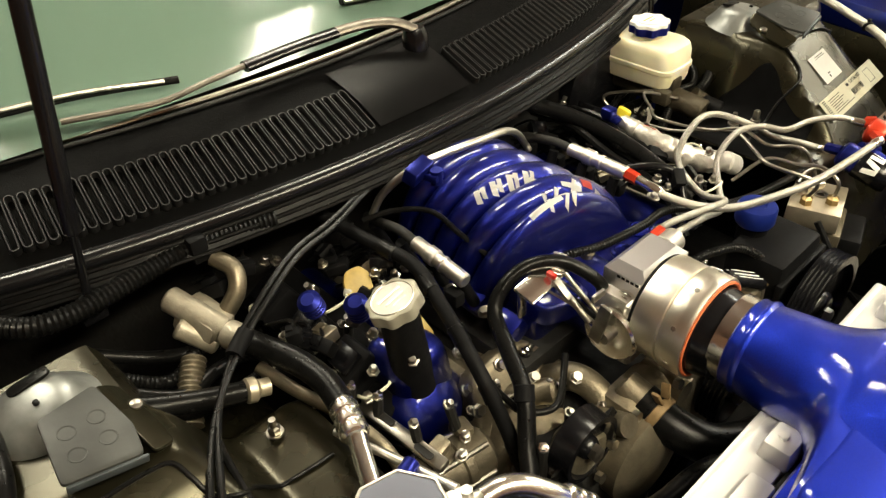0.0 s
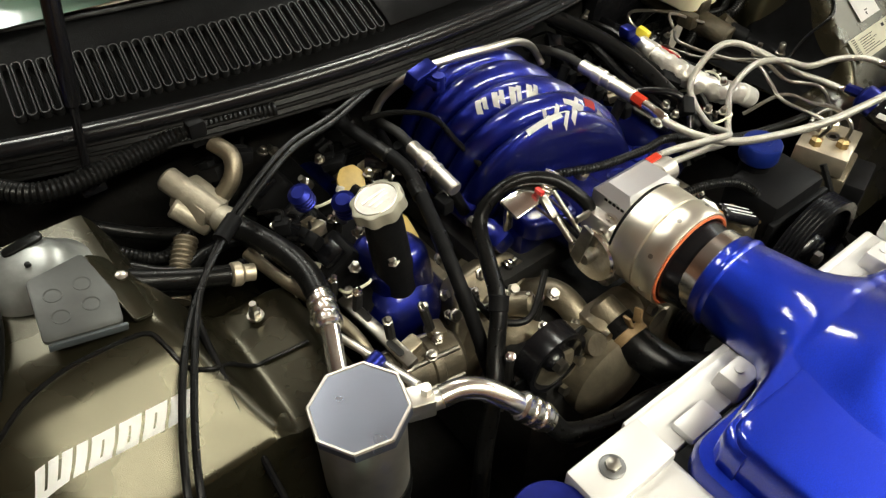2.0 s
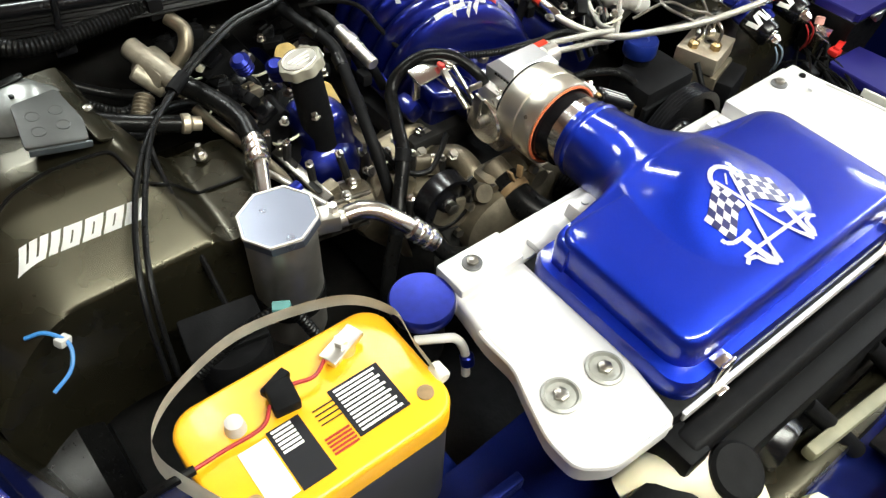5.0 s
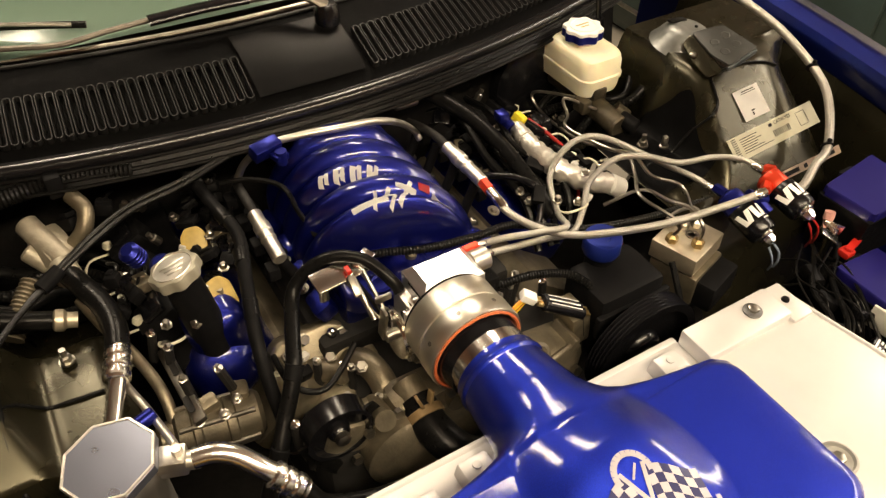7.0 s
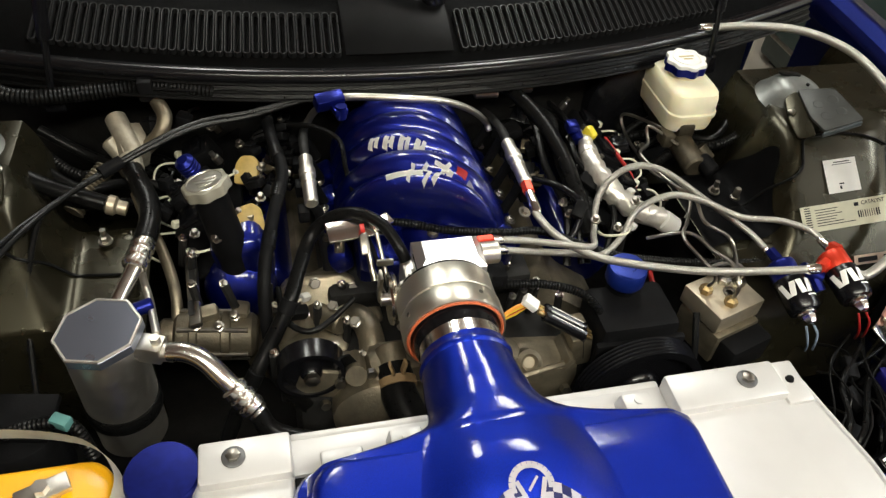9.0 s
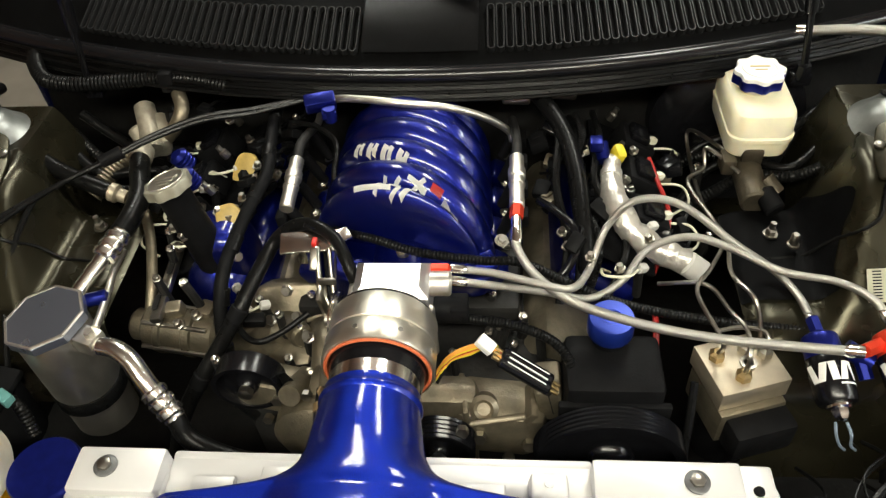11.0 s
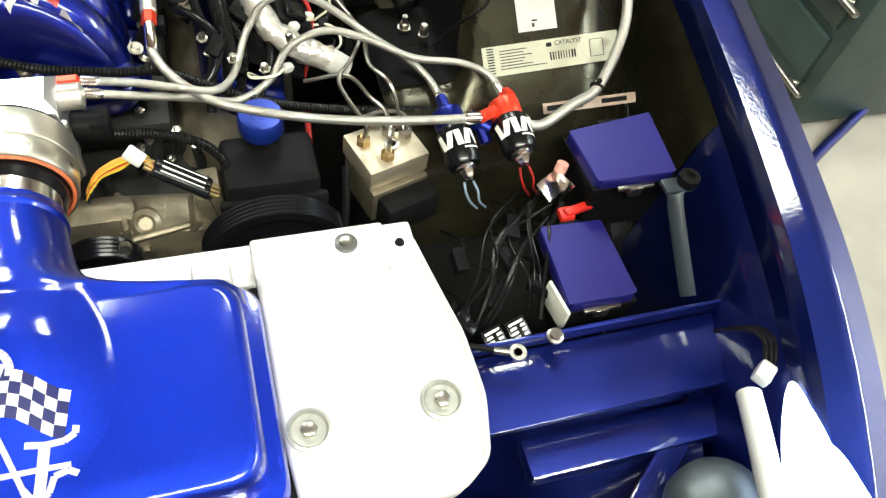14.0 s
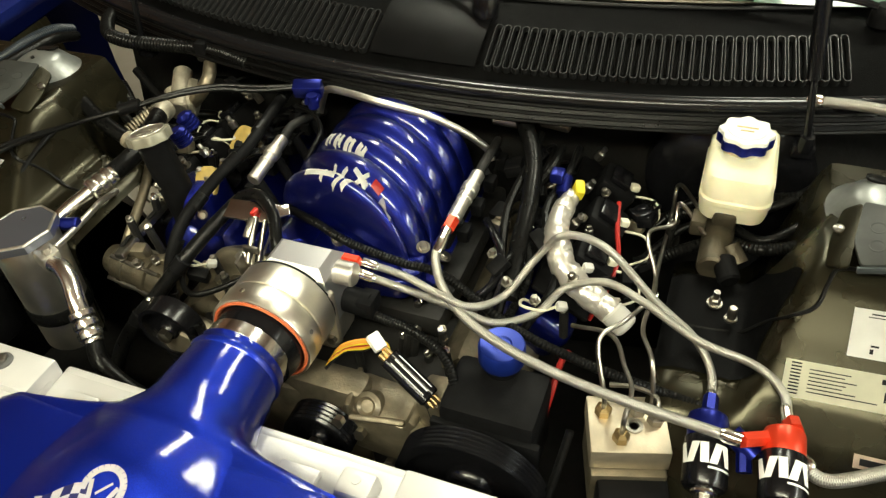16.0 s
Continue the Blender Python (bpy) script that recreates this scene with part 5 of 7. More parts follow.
braided("feed_hose", [(0.549, 0.172, 0.779), (0.580, 0.155, 0.776), (0.630, 0.174, 0.787), (0.672, 0.190, 0.803), (0.722, 0.255, 0.850), (0.748, 0.345, 0.876), (0.752, 0.43, 0.897), (0.735, 0.52, 0.914), (0.68, 0.585, 0.920), (0.60, 0.62, 0.915), (0.52, 0.645, 0.90)], 0.0070)
for p in ((0.668, 0.188, 0.801), (0.736, 0.300, 0.865)):
    solo("cable_tie", joined(turned([(0.0092, -0.0015), (0.0098, -0.001), (0.0098, 0.001), (0.0092, 0.0015)], 16, toward(p, (0.6, 0.7, 0.3))), box((0.006, 0.006, 0.005), (p[0], p[1], p[2] + 0.011), 0.001)), BLACK, "black nylon tie round the braided hose", "cable tie", "hose ties")

# foil-wrapped duct
foil = tube([(0.255, 0.462, 0.820), (0.250, 0.425, 0.818), (0.253, 0.387, 0.810), (0.268, 0.355, 0.797), (0.302, 0.332, 0.778), (0.342, 0.322, 0.765)], 0.016, 22, 12, radii=[0.011, 0.0135, 0.0160, 0.0165, 0.0165, 0.0160])
for v in foil.verts:
    v.co += Vector((0.0024, 0.0024, 0.0024)) * noise.noise(v.co * 110)
sleeve = thing("heat_shield_sleeve", (0.28, 0.38, 0.76), "crinkled silver foil heat sleeve", "sleeve")
part("foil", foil, FOIL, sleeve)
for p, w, r in (((0.2505, 0.43, 0.8185), (-0.1, -1, -0.05), 0.0145), ((0.261, 0.368, 0.803), (0.45, -0.8, -0.33), 0.0172), ((0.318, 0.328, 0.773), (0.9, -0.25, -0.35), 0.0172)):
    part("tape_band", turned([(r * 0.97, -0.007), (r, -0.006), (r, 0.006), (r * 0.97, 0.007)], 22, toward(p, w)), FOIL, sleeve, "foil tape band")
solo("cut_hose", rod((0.338, 0.320, 0.768), (0.362, 0.313, 0.752), 0.0165, 20, bevel=0.003), GREY_P, "pale hose end sticking out of the foil sleeve", "hose")
solo("yellow_clip", box((0.014, 0.022, 0.022), (0.262, 0.463, 0.828), 0.004, (20, 10, 20)), YPLAST, "small yellow plastic clip", "clip")
solo("sensor_plug", joined(rod((0.243, 0.455, 0.822), (0.240, 0.48, 0.832), 0.010, 14), box((0.018, 0.02, 0.016), (0.232, 0.468, 0.842), 0.003)), BLUE_ANO, "dark blue sensor plug", "connector")

# ---- brake master cylinder ----
mc = thing("brake_reservoir", (0.45, 0.56, 0.74), "cream translucent brake fluid reservoir with a blue-rimmed cap", "reservoir")
rings = []
for z, k, dy in ((0.798, 0.80, 0.0), (0.802, 0.90, 0.0), (0.812, 0.94, 0.0), (0.826, 0.95, 0.0), (0.828, 0.99, 0.0), (0.834, 0.99, 0.0), (0.836, 0.95, 0.0), (0.856, 0.95, 0.001), (0.866, 0.91, 0.002), (0.871, 0.82, 0.004), (0.873, 0.6, 0.006)):
    rings.append([(0.455 + x * k, 0.552 + dy + y * k, z) for x, y in round_rect(0.090, 0.145, 0.022, 6)])
part("tank", loft(rings), CREAM, mc)
part("neck", rod((0.452, 0.553, 0.868), (0.452, 0.553, 0.886), 0.026), CREAM, mc)
def scallop(r):
    return [((r + 0.0024 * math.cos(8 * a)) * math.cos(a), (r + 0.0024 * math.cos(8 * a)) * math.sin(a)) for a in (2 * math.pi * k / 64 for k in range(64))]


part("cap_rim", placed(prism(scallop(0.0325), 0, 0.013, 0.001), pose(0.452, 0.553, 0.881)), BLUE_ANO, mc, "blue scalloped cap skirt")
part("cap_top", placed(prism(scallop(0.0322), 0, 0.006, 0.0025, 2), pose(0.452, 0.553, 0.894)), WHITE, mc, "white scalloped cap top")
part("cap_disc", turned([(0.024, 0), (0.0235, 0.0015), (0.021, 0.0015), (0.020, 0.0004), (0, 0.0004)], 32, pose(0.452, 0.553, 0.9001)), WHITE, mc)
part("cap_print", joined(box((0.026, 0.003, 0.0006), (0.452, 0.557, 0.9010), 0), box((0.016, 0.0025, 0.0006), (0.452, 0.549, 0.9010), 0)), TANP, mc)
part("cylinder", joined(rod((0.445, 0.42, 0.775), (0.445, 0.64, 0.79), 0.020, 20, bevel=0.003), box((0.03, 0.12, 0.035), (0.448, 0.54, 0.800), 0.006), box((0.02, 0.03, 0.025), (0.418, 0.49, 0.79), 0.004), rod((0.46, 0.455, 0.79), (0.475, 0.44, 0.775), 0.013)), DARKCAST, mc, "grimy cast master cylinder")
part("switch", rod((0.455, 0.435, 0.785), (0.468, 0.405, 0.775), 0.014, 14, bevel=0.003), BLACK, mc)
part("booster", turned([(0.05, 0), (0.10, 0.006), (0.115, 0.02), (0.118, 0.04), (0.10, 0.06)], 40, toward((0.445, 0.60, 0.765), (0, 1, 0.05))), BLACK_G, mc, "black brake booster drum")

# ---- labels and kit on the tower ----
def label_card(name, corner_tl, corner_tr, corner_bl, mat, label, bars):
    a, b, c = Vector(corner_tl), Vector(corner_tr), Vector(corner_bl)
    t = thing(name, tuple((b + c) / 2), label, "sticker")
    ex, ey = (b - a), (c - a)
    nrm = ey.cross(ex).normalized()
    if nrm.z < 0:
        nrm = -nrm

    def quad(u0, u1, v0, v1, lift, thick):
        bm = bmesh.new()
        q = [bm.verts.new(a + ex * u + ey * v + nrm * lift) for u, v in ((u0, v0), (u1, v0), (u1, v1), (u0, v1))]
        bm.faces.new(q)
        bmesh.ops.solidify(bm, geom=bm.faces[:], thickness=thick)
        return bm
    part("card", quad(0, 1, 0, 1, 0.0, 0.0008), mat, t, smooth=False)
    for u0, u1, v0, v1 in bars:
        part("print_bar", quad(u0, u1, v0, v1, 0.0007, 0.0003), INK, t, smooth=False)
    return t


label_card("warning_label", (0.588, 0.3295, 0.846), (0.645, 0.3315, 0.848), (0.588, 0.2875, 0.815), WHITE, "white square warning sticker with small print", [(0.3, 0.8, 0.08, 0.11), (0.25, 0.85, 0.15, 0.17), (0.36, 0.5, 0.72, 0.76), (0.36, 0.42, 0.80, 0.9)])
rng = random.Random(4)
bars = [(0.03, 0.08, 0.06 + 0.09 * k, 0.10 + 0.09 * k) for k in range(10)]
bars += [(0.12, 0.12 + 0.15 + 0.2 * rng.random(), 0.18 + 0.1 * k, 0.21 + 0.1 * k) for k in range(7)]
bars += [(0.48 + 0.02 * k, 0.485 + 0.02 * k + 0.008 * rng.random(), 0.45, 0.72) for k in range(10)]
bars += [(0.78, 0.785, 0.2, 0.8), (0.88, 0.885, 0.2, 0.8), (0.78, 0.88, 0.2, 0.22), (0.78, 0.88, 0.78, 0.8), (0.46, 0.5, 0.12, 0.26)]
emis = label_card("emission_label", (0.532, 0.2735, 0.8060), (0.733, 0.2815, 0.8125), (0.532, 0.2415, 0.7825), LABEL, "long off-white emission sticker with a bar code", bars)
fc = bpy.data.curves.new("word", "FONT")
fc.body, fc.size, fc.extrude = "CATALYST", 0.0085, 0.0002
fo = bpy.data.objects.new("word", fc)
fm = bpy.data.meshes.new_from_object(fo)
bmw = bmesh.new()
bmw.from_mesh(fm)
bpy.data.objects.remove(fo)
a, ex, ey = Vector((0.532, 0.2735, 0.8060)), Vector((0.201, 0.008, 0.0065)), Vector((0.0, -0.032, -0.0235))
exn, eyn = ex.normalized(), (-ey).normalized()
nz = exn.cross(eyn).normalized()
M = Matrix((exn, eyn, nz)).transposed().to_4x4()
M.translation = a + ex * 0.52 + ey * 0.24 + nz * 0.0016
part("word", placed(bmw, M), INK, emis, smooth=False)
label_card("web_sticker", (0.612, 0.2130, 0.7535), (0.755, 0.2155, 0.7555), (0.613, 0.2035, 0.7425), material("worn_peach_sticker", (0.6, 0.47, 0.38), 0.5, 0, 0, 0.2, 50.0), "narrow worn web-address sticker", [(0.04, 0.28, 0.25, 0.75), (0.36, 0.42, 0.25, 0.75), (0.62, 0.9, 0.25, 0.7)])

# fuse boxes with blue lids
def fuse_box(corners, depth, label):
    """corners: back left, back right, front right, front left of the lid."""
    c = [Vector(p) for p in corners]
    mid = sum(c, Vector()) / 4
    t = thing("fuse_box", (mid.x, mid.y, mid.z - depth), label, "fuse box", "fuse boxes")
    up = (c[1] - c[0]).cross(c[3] - c[0]).normalized()
    if up.z < 0:
        up = -up
    lid = loft([[p + up * h + (mid - p) * k for p in c] for h, k in ((-0.022, 0.0), (-0.002, 0.0), (0.0, 0.02), (0.001, 0.04))])
    bmesh.ops.bevel(lid, geom=[e for e in lid.edges if abs((e.verts[0].co - e.verts[1].co).normalized().dot(up)) > 0.7], offset=0.006, segments=3, affect="EDGES")
    part("lid", lid, LID_BLUE, t, "glossy violet-blue lid")
    part("base", loft([[p + up * h + (mid - p) * k for p in c] for h, k in ((-depth, 0.12), (-0.03, 0.02), (-0.020, -0.03), (-0.016, -0.03))]), BLACK, t)
    e = (c[3] + c[2]) / 2
    part("latch", joined(box((0.05, 0.006, 0.006), (e.x, e.y - 0.004, e.z - 0.014), 0.001), box((0.018, 0.008, 0.016), (e.x, e.y - 0.005, e.z - 0.02), 0.002)), STEEL, t)
    part("hinge", box((0.03, 0.010, 0.02), tuple((c[0] + c[1]) / 2 - up * 0.012), 0.002), BLACK, t)


fuse_box([(0.613, 0.139, 0.778), (0.735, 0.150, 0.785), (0.722, 0.040, 0.792), (0.624, 0.055, 0.772)], 0.12, "black fuse box with a glossy blue lid")
fuse_box([(0.555, 0.044, 0.712), (0.640, 0.038, 0.716), (0.640, -0.080, 0.722), (0.550, -0.076, 0.714)], 0.10, "black fuse box with a reflecting blue lid")
sw = thing("throttle_switch", (0.59, 0.085, 0.66), "bare aluminium switch bracket with a white-red switch", "switch")
part("bracket", joined(box((0.05, 0.028, 0.003), (0.585, 0.088, 0.735), 0.001, (25, 10, 35)), box((0.003, 0.03, 0.045), (0.605, 0.098, 0.715), 0.001, (10, 0, 35)), rod((0.60, 0.09, 0.66), (0.60, 0.09, 0.72), 0.006)), ALU, sw)
part("button", rod((0.600, 0.105, 0.74), (0.603, 0.108, 0.752), 0.008, 14), material("pink_switch", (0.6, 0.3, 0.26), 0.4), sw)
part("cable", tube([(0.60, 0.075, 0.715), (0.585, 0.06, 0.69), (0.56, 0.05, 0.66)], 0.005), BLACK, sw)
part("red_clip", joined(box((0.05, 0.012, 0.010), (0.62, 0.062, 0.712), 0.003, (0, 5, 15)), box((0.02, 0.02, 0.012), (0.60, 0.058, 0.708), 0.003)), RED, sw)

# relays and a bundle of dark wires in front
for k, (x, y) in enumerate(((0.449, -0.092), (0.480, -0.086))):
    t = thing("relay", (x, y, 0.66), "small black cube relay with white print", "relay", "cube relays")
    part("case", box((0.027, 0.027, 0.032), (x, y, 0.695), 0.002, (20, 0, 18)), BLACK_G, t)
    for q in range(4):
        mm = pose(x, y, 0.695, 20, 0, 18)
        part("print_bar", placed(joined(box((0.02 if q == 0 else 0.008, 0.003, 0.0006), (0 if q == 0 else -0.006, 0.008 - 0.0055 * q, 0.0164), 0), box((0.006, 0.003, 0.0006), (0.007, 0.008 - 0.0055 * q, 0.0164), 0)), mm), WHITE, t)
rng = random.Random(11)
for k in range(11):
    x0, y0 = 0.525 + 0.06 * rng.random(), 0.05 + 0.06 * rng.random()
    x1, y1 = 0.41 + 0.13 * rng.random(), -0.08 + 0.05 * rng.random()
    pts = [(x0, y0, 0.69 + 0.03 * rng.random()), (x0 * 0.6 + x1 * 0.4 + 0.03 * (rng.random() - 0.5), (y0 + y1) / 2 + 0.03, 0.70 + 0.02 * rng.random()), (x0 * 0.3 + x1 * 0.7, (y0 + y1) / 2 - 0.03, 0.695 + 0.02 * rng.random()), (x1, y1, 0.65 + 0.03 * rng.random())]
    solo("loom_wire", tube(pts, (0.0014, 0.0018, 0.0045, 0.0016, 0.003)[k % 5], 7, 5, ridges=0.0035 if k % 5 == 2 else 0.0), RUBBER, "loose dark wire of the bay loom", "wire", "loom wires")
ring = thing("ring_terminal", (0.455, -0.128, 0.725), "bare ring terminal on a black cable", "terminal")
part("ring", joined(turned([(0.005, 0), (0.010, 0), (0.010, 0.002), (0.005, 0.002), (0.005, 0)], 24, pose(0.462, -0.130, 0.733))), ALU_R, ring)
part("crimp", rod((0.452, -0.128, 0.734), (0.436, -0.122, 0.734), 0.004), STEEL, ring)
part("cable", tube([(0.436, -0.122, 0.734), (0.40, -0.105, 0.735), (0.40, -0.07, 0.72), (0.42, -0.04, 0.70)], 0.0035), BLACK, ring)
hb = thing("rail_bolt", (0.512, -0.118, 0.729), "bright flange bolt in the support rail", "bolt")
part("head", turned([(0.010, 0), (0.010, 0.003), (0.007, 0.004), (0.007, 0.009)], 12, pose(0.512, -0.118, 0.729)), STEEL, hb)
lug = thing("wing_bracket", (0.735, -0.03, 0.68), "black pressed bracket with a rubber stop", "bracket")
part("arm", joined(tube([(0.718, 0.02, 0.798), (0.706, 0.01, 0.785), (0.708, -0.03, 0.75), (0.715, -0.085, 0.70)], 0.010, 10, flat=0.3), box((0.04, 0.022, 0.008), (0.710, 0.02, 0.792), 0.003)), CONDM, lug)
part("stop", turned([(0.013, 0), (0.014, 0.003), (0.013, 0.012), (0.006, 0.013), (0.005, 0.009), (0, 0.009)], 20, pose(0.722, 0.02, 0.796)), RUBBER, lug)


# small hardware down the sides of the manifold
rng = random.Random(23)


def connector(at, rot, size, mat, wire_mat, label):
    t = thing("wiring_plug", at, label, "connector", "loom plugs")
    x, y, z = at
    part("shell", box(size, at, 0.002, rot), mat, t)
    part("collar", box((size[0] * 0.7, size[1] * 0.5, size[2] * 1.15), (x, y + size[1] * 0.35, z), 0.0015, rot), mat, t)
    part("lead", tube([at, (x + 0.01, y + 0.02, z + 0.004), (x + 0.02 * rng.random(), y + 0.045, z - 0.01), (x, y + 0.07, z - 0.03)], 0.0024, 6, 5), wire_mat, t)


for x0, x1, y0, y1, z0, z1, n in ((-0.265, -0.20, 0.30, 0.58, 0.77, 0.815, 16), (0.15, 0.235, 0.30, 0.58, 0.765, 0.815, 20), (-0.40, -0.34, 0.40, 0.60, 0.79, 0.83, 7), (0.30, 0.37, 0.36, 0.56, 0.72, 0.78, 7)):
    for k in range(n):
        at = (x0 + (x1 - x0) * rng.random(), y0 + (y1 - y0) * rng.random(), z0 + (z1 - z0) * rng.random())
        m = (BLACK, BLACK, BLACK_G, BLACK, CAST)[rng.randrange(5)]
        connector(at, (rng.uniform(-30, 30), rng.uniform(-40, 40), rng.uniform(-60, 60)), (0.014 + 0.012 * rng.random(), 0.016 + 0.014 * rng.random(), 0.010 + 0.008 * rng.random()), m, RUBBER, "small plastic loom plug beside the manifold" if m is not CAST else "small dull metal sensor beside the manifold")
for x0, x1, y0, y1, z, n in ((-0.34, -0.20, 0.30, 0.58, 0.80, 14), (0.16, 0.30, 0.28, 0.58, 0.79, 16)):
    for k in range(n):
        x, y = x0 + (x1 - x0) * rng.random(), y0 + (y1 - y0) * rng.random()
        t = thing("flange_bolt", (x, y, z - 0.03), "small bright flange bolt on the cylinder head", "bolt", "head bolts")
        part("head", joined(turned([(0.0075, -0.006), (0.0075, -0.0045), (0.0048, -0.004), (0.0048, 0.0025), (0.0034, 0.004)], 6, toward((x, y, z + 0.02 * rng.random()), (rng.uniform(-0.5, 0.5), rng.uniform(-0.5, 0.1), 1)))), STEEL, t)
for k in range(9):
    side = 1 if k % 2 else -1
    x = -0.02 + side * (0.20 + 0.06 * rng.random())
    pts = [(x, 0.58, 0.80 + 0.03 * rng.random()), (x + 0.02 * side * rng.random(), 0.50, 0.81 + 0.02 * rng.random()), (x - 0.02 * rng.random(), 0.42, 0.80 + 0.02 * rng.random()), (x + 0.03 * side * rng.random(), 0.34, 0.775 + 0.02 * rng.random()), (x, 0.28, 0.73)]
    if side < 0:
        continue
    solo("loom_branch", tube(pts, 0.004 + 0.003 * rng.random(), 8, 6, ridges=0.004 if k % 3 == 0 else 0.0), RUBBER, "dark wiring branch along the manifold", "loom", "loom branches")
solo("pipe_stub", rod((0.105, 0.585, 0.835), (0.145, 0.582, 0.836), 0.008, 12, bevel=0.002), ALU_R, "bright pipe stub behind the manifold", "pipe")
solo("pipe_stub", rod((0.17, 0.615, 0.825), (0.215, 0.612, 0.823), 0.009, 12, bevel=0.002), ALU_R, "bright pipe stub behind the manifold", "pipe")
solo("firewall_hose", tube([(0.13, 0.60, 0.86), (0.16, 0.56, 0.852), (0.19, 0.50, 0.838), (0.205, 0.43, 0.822), (0.21, 0.36, 0.80), (0.215, 0.30, 0.77)], 0.012, 12), RUBBER, "thick black hose from the firewall", "hose")
solo("heater_pipe", tube([(0.155, 0.40, 0.80), (0.175, 0.365, 0.815), (0.195, 0.335, 0.815), (0.20, 0.315, 0.80), (0.19, 0.30, 0.78), (0.17, 0.285, 0.765)], 0.0055, 10), BLACK_G, "bent gloss black vent pipe", "pipe")
solo("red_lead", tube([(0.312, 0.50, 0.79), (0.320, 0.45, 0.785), (0.330, 0.41, 0.77), (0.325, 0.375, 0.745), (0.31, 0.35, 0.71)], 0.0032, 8), REDW, "red insulated power lead", "wire")
solo("red_lead_low", tube([(0.30, 0.28, 0.72), (0.297, 0.25, 0.735), (0.295, 0.22, 0.72), (0.29, 0.19, 0.68)], 0.004, 8), REDW, "red insulated power lead", "wire")

# ---- passenger side: receiver, hoses, tower kit ----
acc = thing("receiver_drier", (-0.441, 0.186, 0.62), "aluminium air-conditioning receiver with an octagonal top", "receiver")
OCT = [(0.0500 * math.cos(radians(45 * k + 6)), 0.0500 * math.sin(radians(45 * k + 6))) for k in range(8)]
top = placed(prism(OCT, -0.014, 0.0, 0.003, 1), pose(-0.441, 0.186, 0.813, 0, -5, 0))
part("top_plate", top, MIRROR, acc, "polished octagonal top with a white rim", smooth=False)
rim = bmesh.new()
for k in range(8):
    p, q = OCT[k], OCT[(k + 1) % 8]
    rim = joined(rim, tube([(-0.441 + p[0] * 0.97, 0.186 + p[1] * 0.97, 0.812 + 0.087 * p[0]), (-0.441 + q[0] * 0.97, 0.186 + q[1] * 0.97, 0.812 + 0.087 * q[0])], 0.0022, 6, smooth=False))
part("rim", rim, ALU_R, acc)
part("can", turned([(0.043, 0.0), (0.0445, 0.004), (0.0445, 0.112), (0.043, 0.116)], 40, pose(-0.441, 0.186, 0.684)), ALU_R, acc, "satin aluminium can")
part("strap", turned([(0.0450, 0), (0.0462, 0.002), (0.0462, 0.022), (0.0450, 0.024)], 40, pose(-0.441, 0.186, 0.660)), RUBBER, acc)
part("lower_can", turned([(0.041, 0.0), (0.043, 0.004), (0.043, 0.06)], 40, pose(-0.441, 0.186, 0.605)), ALU_R, acc)
part("port_block", joined(box((0.030, 0.026, 0.026), (-0.385, 0.168, 0.789), 0.003, (0, 0, -20)), rod((-0.405, 0.172, 0.788), (-0.36, 0.158, 0.788), 0.011), rod((-0.378, 0.165, 0.80), (-0.378, 0.165, 0.812), 0.006, 6)), ALU_R, acc)
part("outlet_pipe", tube([(-0.365, 0.158, 0.792), (-0.345, 0.152, 0.794), (-0.326, 0.141, 0.789), (-0.308, 0.124, 0.776), (-0.297, 0.114, 0.765)], 0.0118, 16), PIPEM, acc)
part("sight_tube", tube([(-0.378, 0.178, 0.80), (-0.384, 0.21, 0.795), (-0.392, 0.25, 0.79), (-0.402, 0.29, 0.785), (-0.408, 0.33, 0.775)], 0.0048, 10), ALU_R, acc, "thin bright liquid pipe")
part("service_port", joined(rod((-0.41, 0.225, 0.795), (-0.385, 0.232, 0.797), 0.009, 14, bevel=0.002)), BLUE_ANO, acc, "dark blue service port cap")
part("inlet_pipe", tube([(-0.437, 0.222, 0.785), (-0.425, 0.252, 0.795), (-0.409, 0.288, 0.806)], 0.0100, 14), PIPEM, acc)


def crimped(a, b, r, parent):
    a, b = Vector(a), Vector(b)
    L = (b - a).length
    prof = [(r * 0.74, 0), (r * 0.84, L * 0.02)]
    for k in range(3):
        h = L * (0.04 + 0.30 * k)
        prof += [(r * 0.88, h), (r * 0.99, h + L * 0.03), (r, h + L * 0.10), (r * 0.99, h + L * 0.18), (r * 0.88, h + L * 0.22), (r * 0.84, h + L * 0.26)]
    prof += [(r * 0.86, L * 0.97), (r * 0.80, L)]
    return part("crimp", turned(prof, 20, toward(a, b - a)), PIPEM, parent, "crimped bright metal ferrule")


h1 = thing("coolant_line", (-0.285, 0.10, 0.70), "black air-conditioning hose with a crimped end", "hose", "air-conditioning hoses")
crimped((-0.299, 0.116, 0.767), (-0.272, 0.095, 0.737), 0.0160, h1)
part("hose", tube([(-0.273, 0.096, 0.738), (-0.255, 0.08, 0.715), (-0.20, 0.066, 0.70), (-0.13, 0.060, 0.692), (-0.05, 0.05, 0.66)], 0.0115, 14), RUBBER, h1)
h2 = thing("coolant_line", (-0.40, 0.33, 0.76), "black air-conditioning hose with a crimped end", "hose", "air-conditioning hoses")
crimped((-0.410, 0.287, 0.806), (-0.396, 0.330, 0.812), 0.0158, h2)
part("hose", tube([(-0.397, 0.328, 0.812), (-0.392, 0.36, 0.815), (-0.395, 0.40, 0.815), (-0.408, 0.44, 0.818), (-0.42, 0.475, 0.818)], 0.0145, 14), RUBBER, h2)
val = thing("expansion_valve", (-0.43, 0.54, 0.76), "grey cast air-conditioning valve block with pipes", "valve")
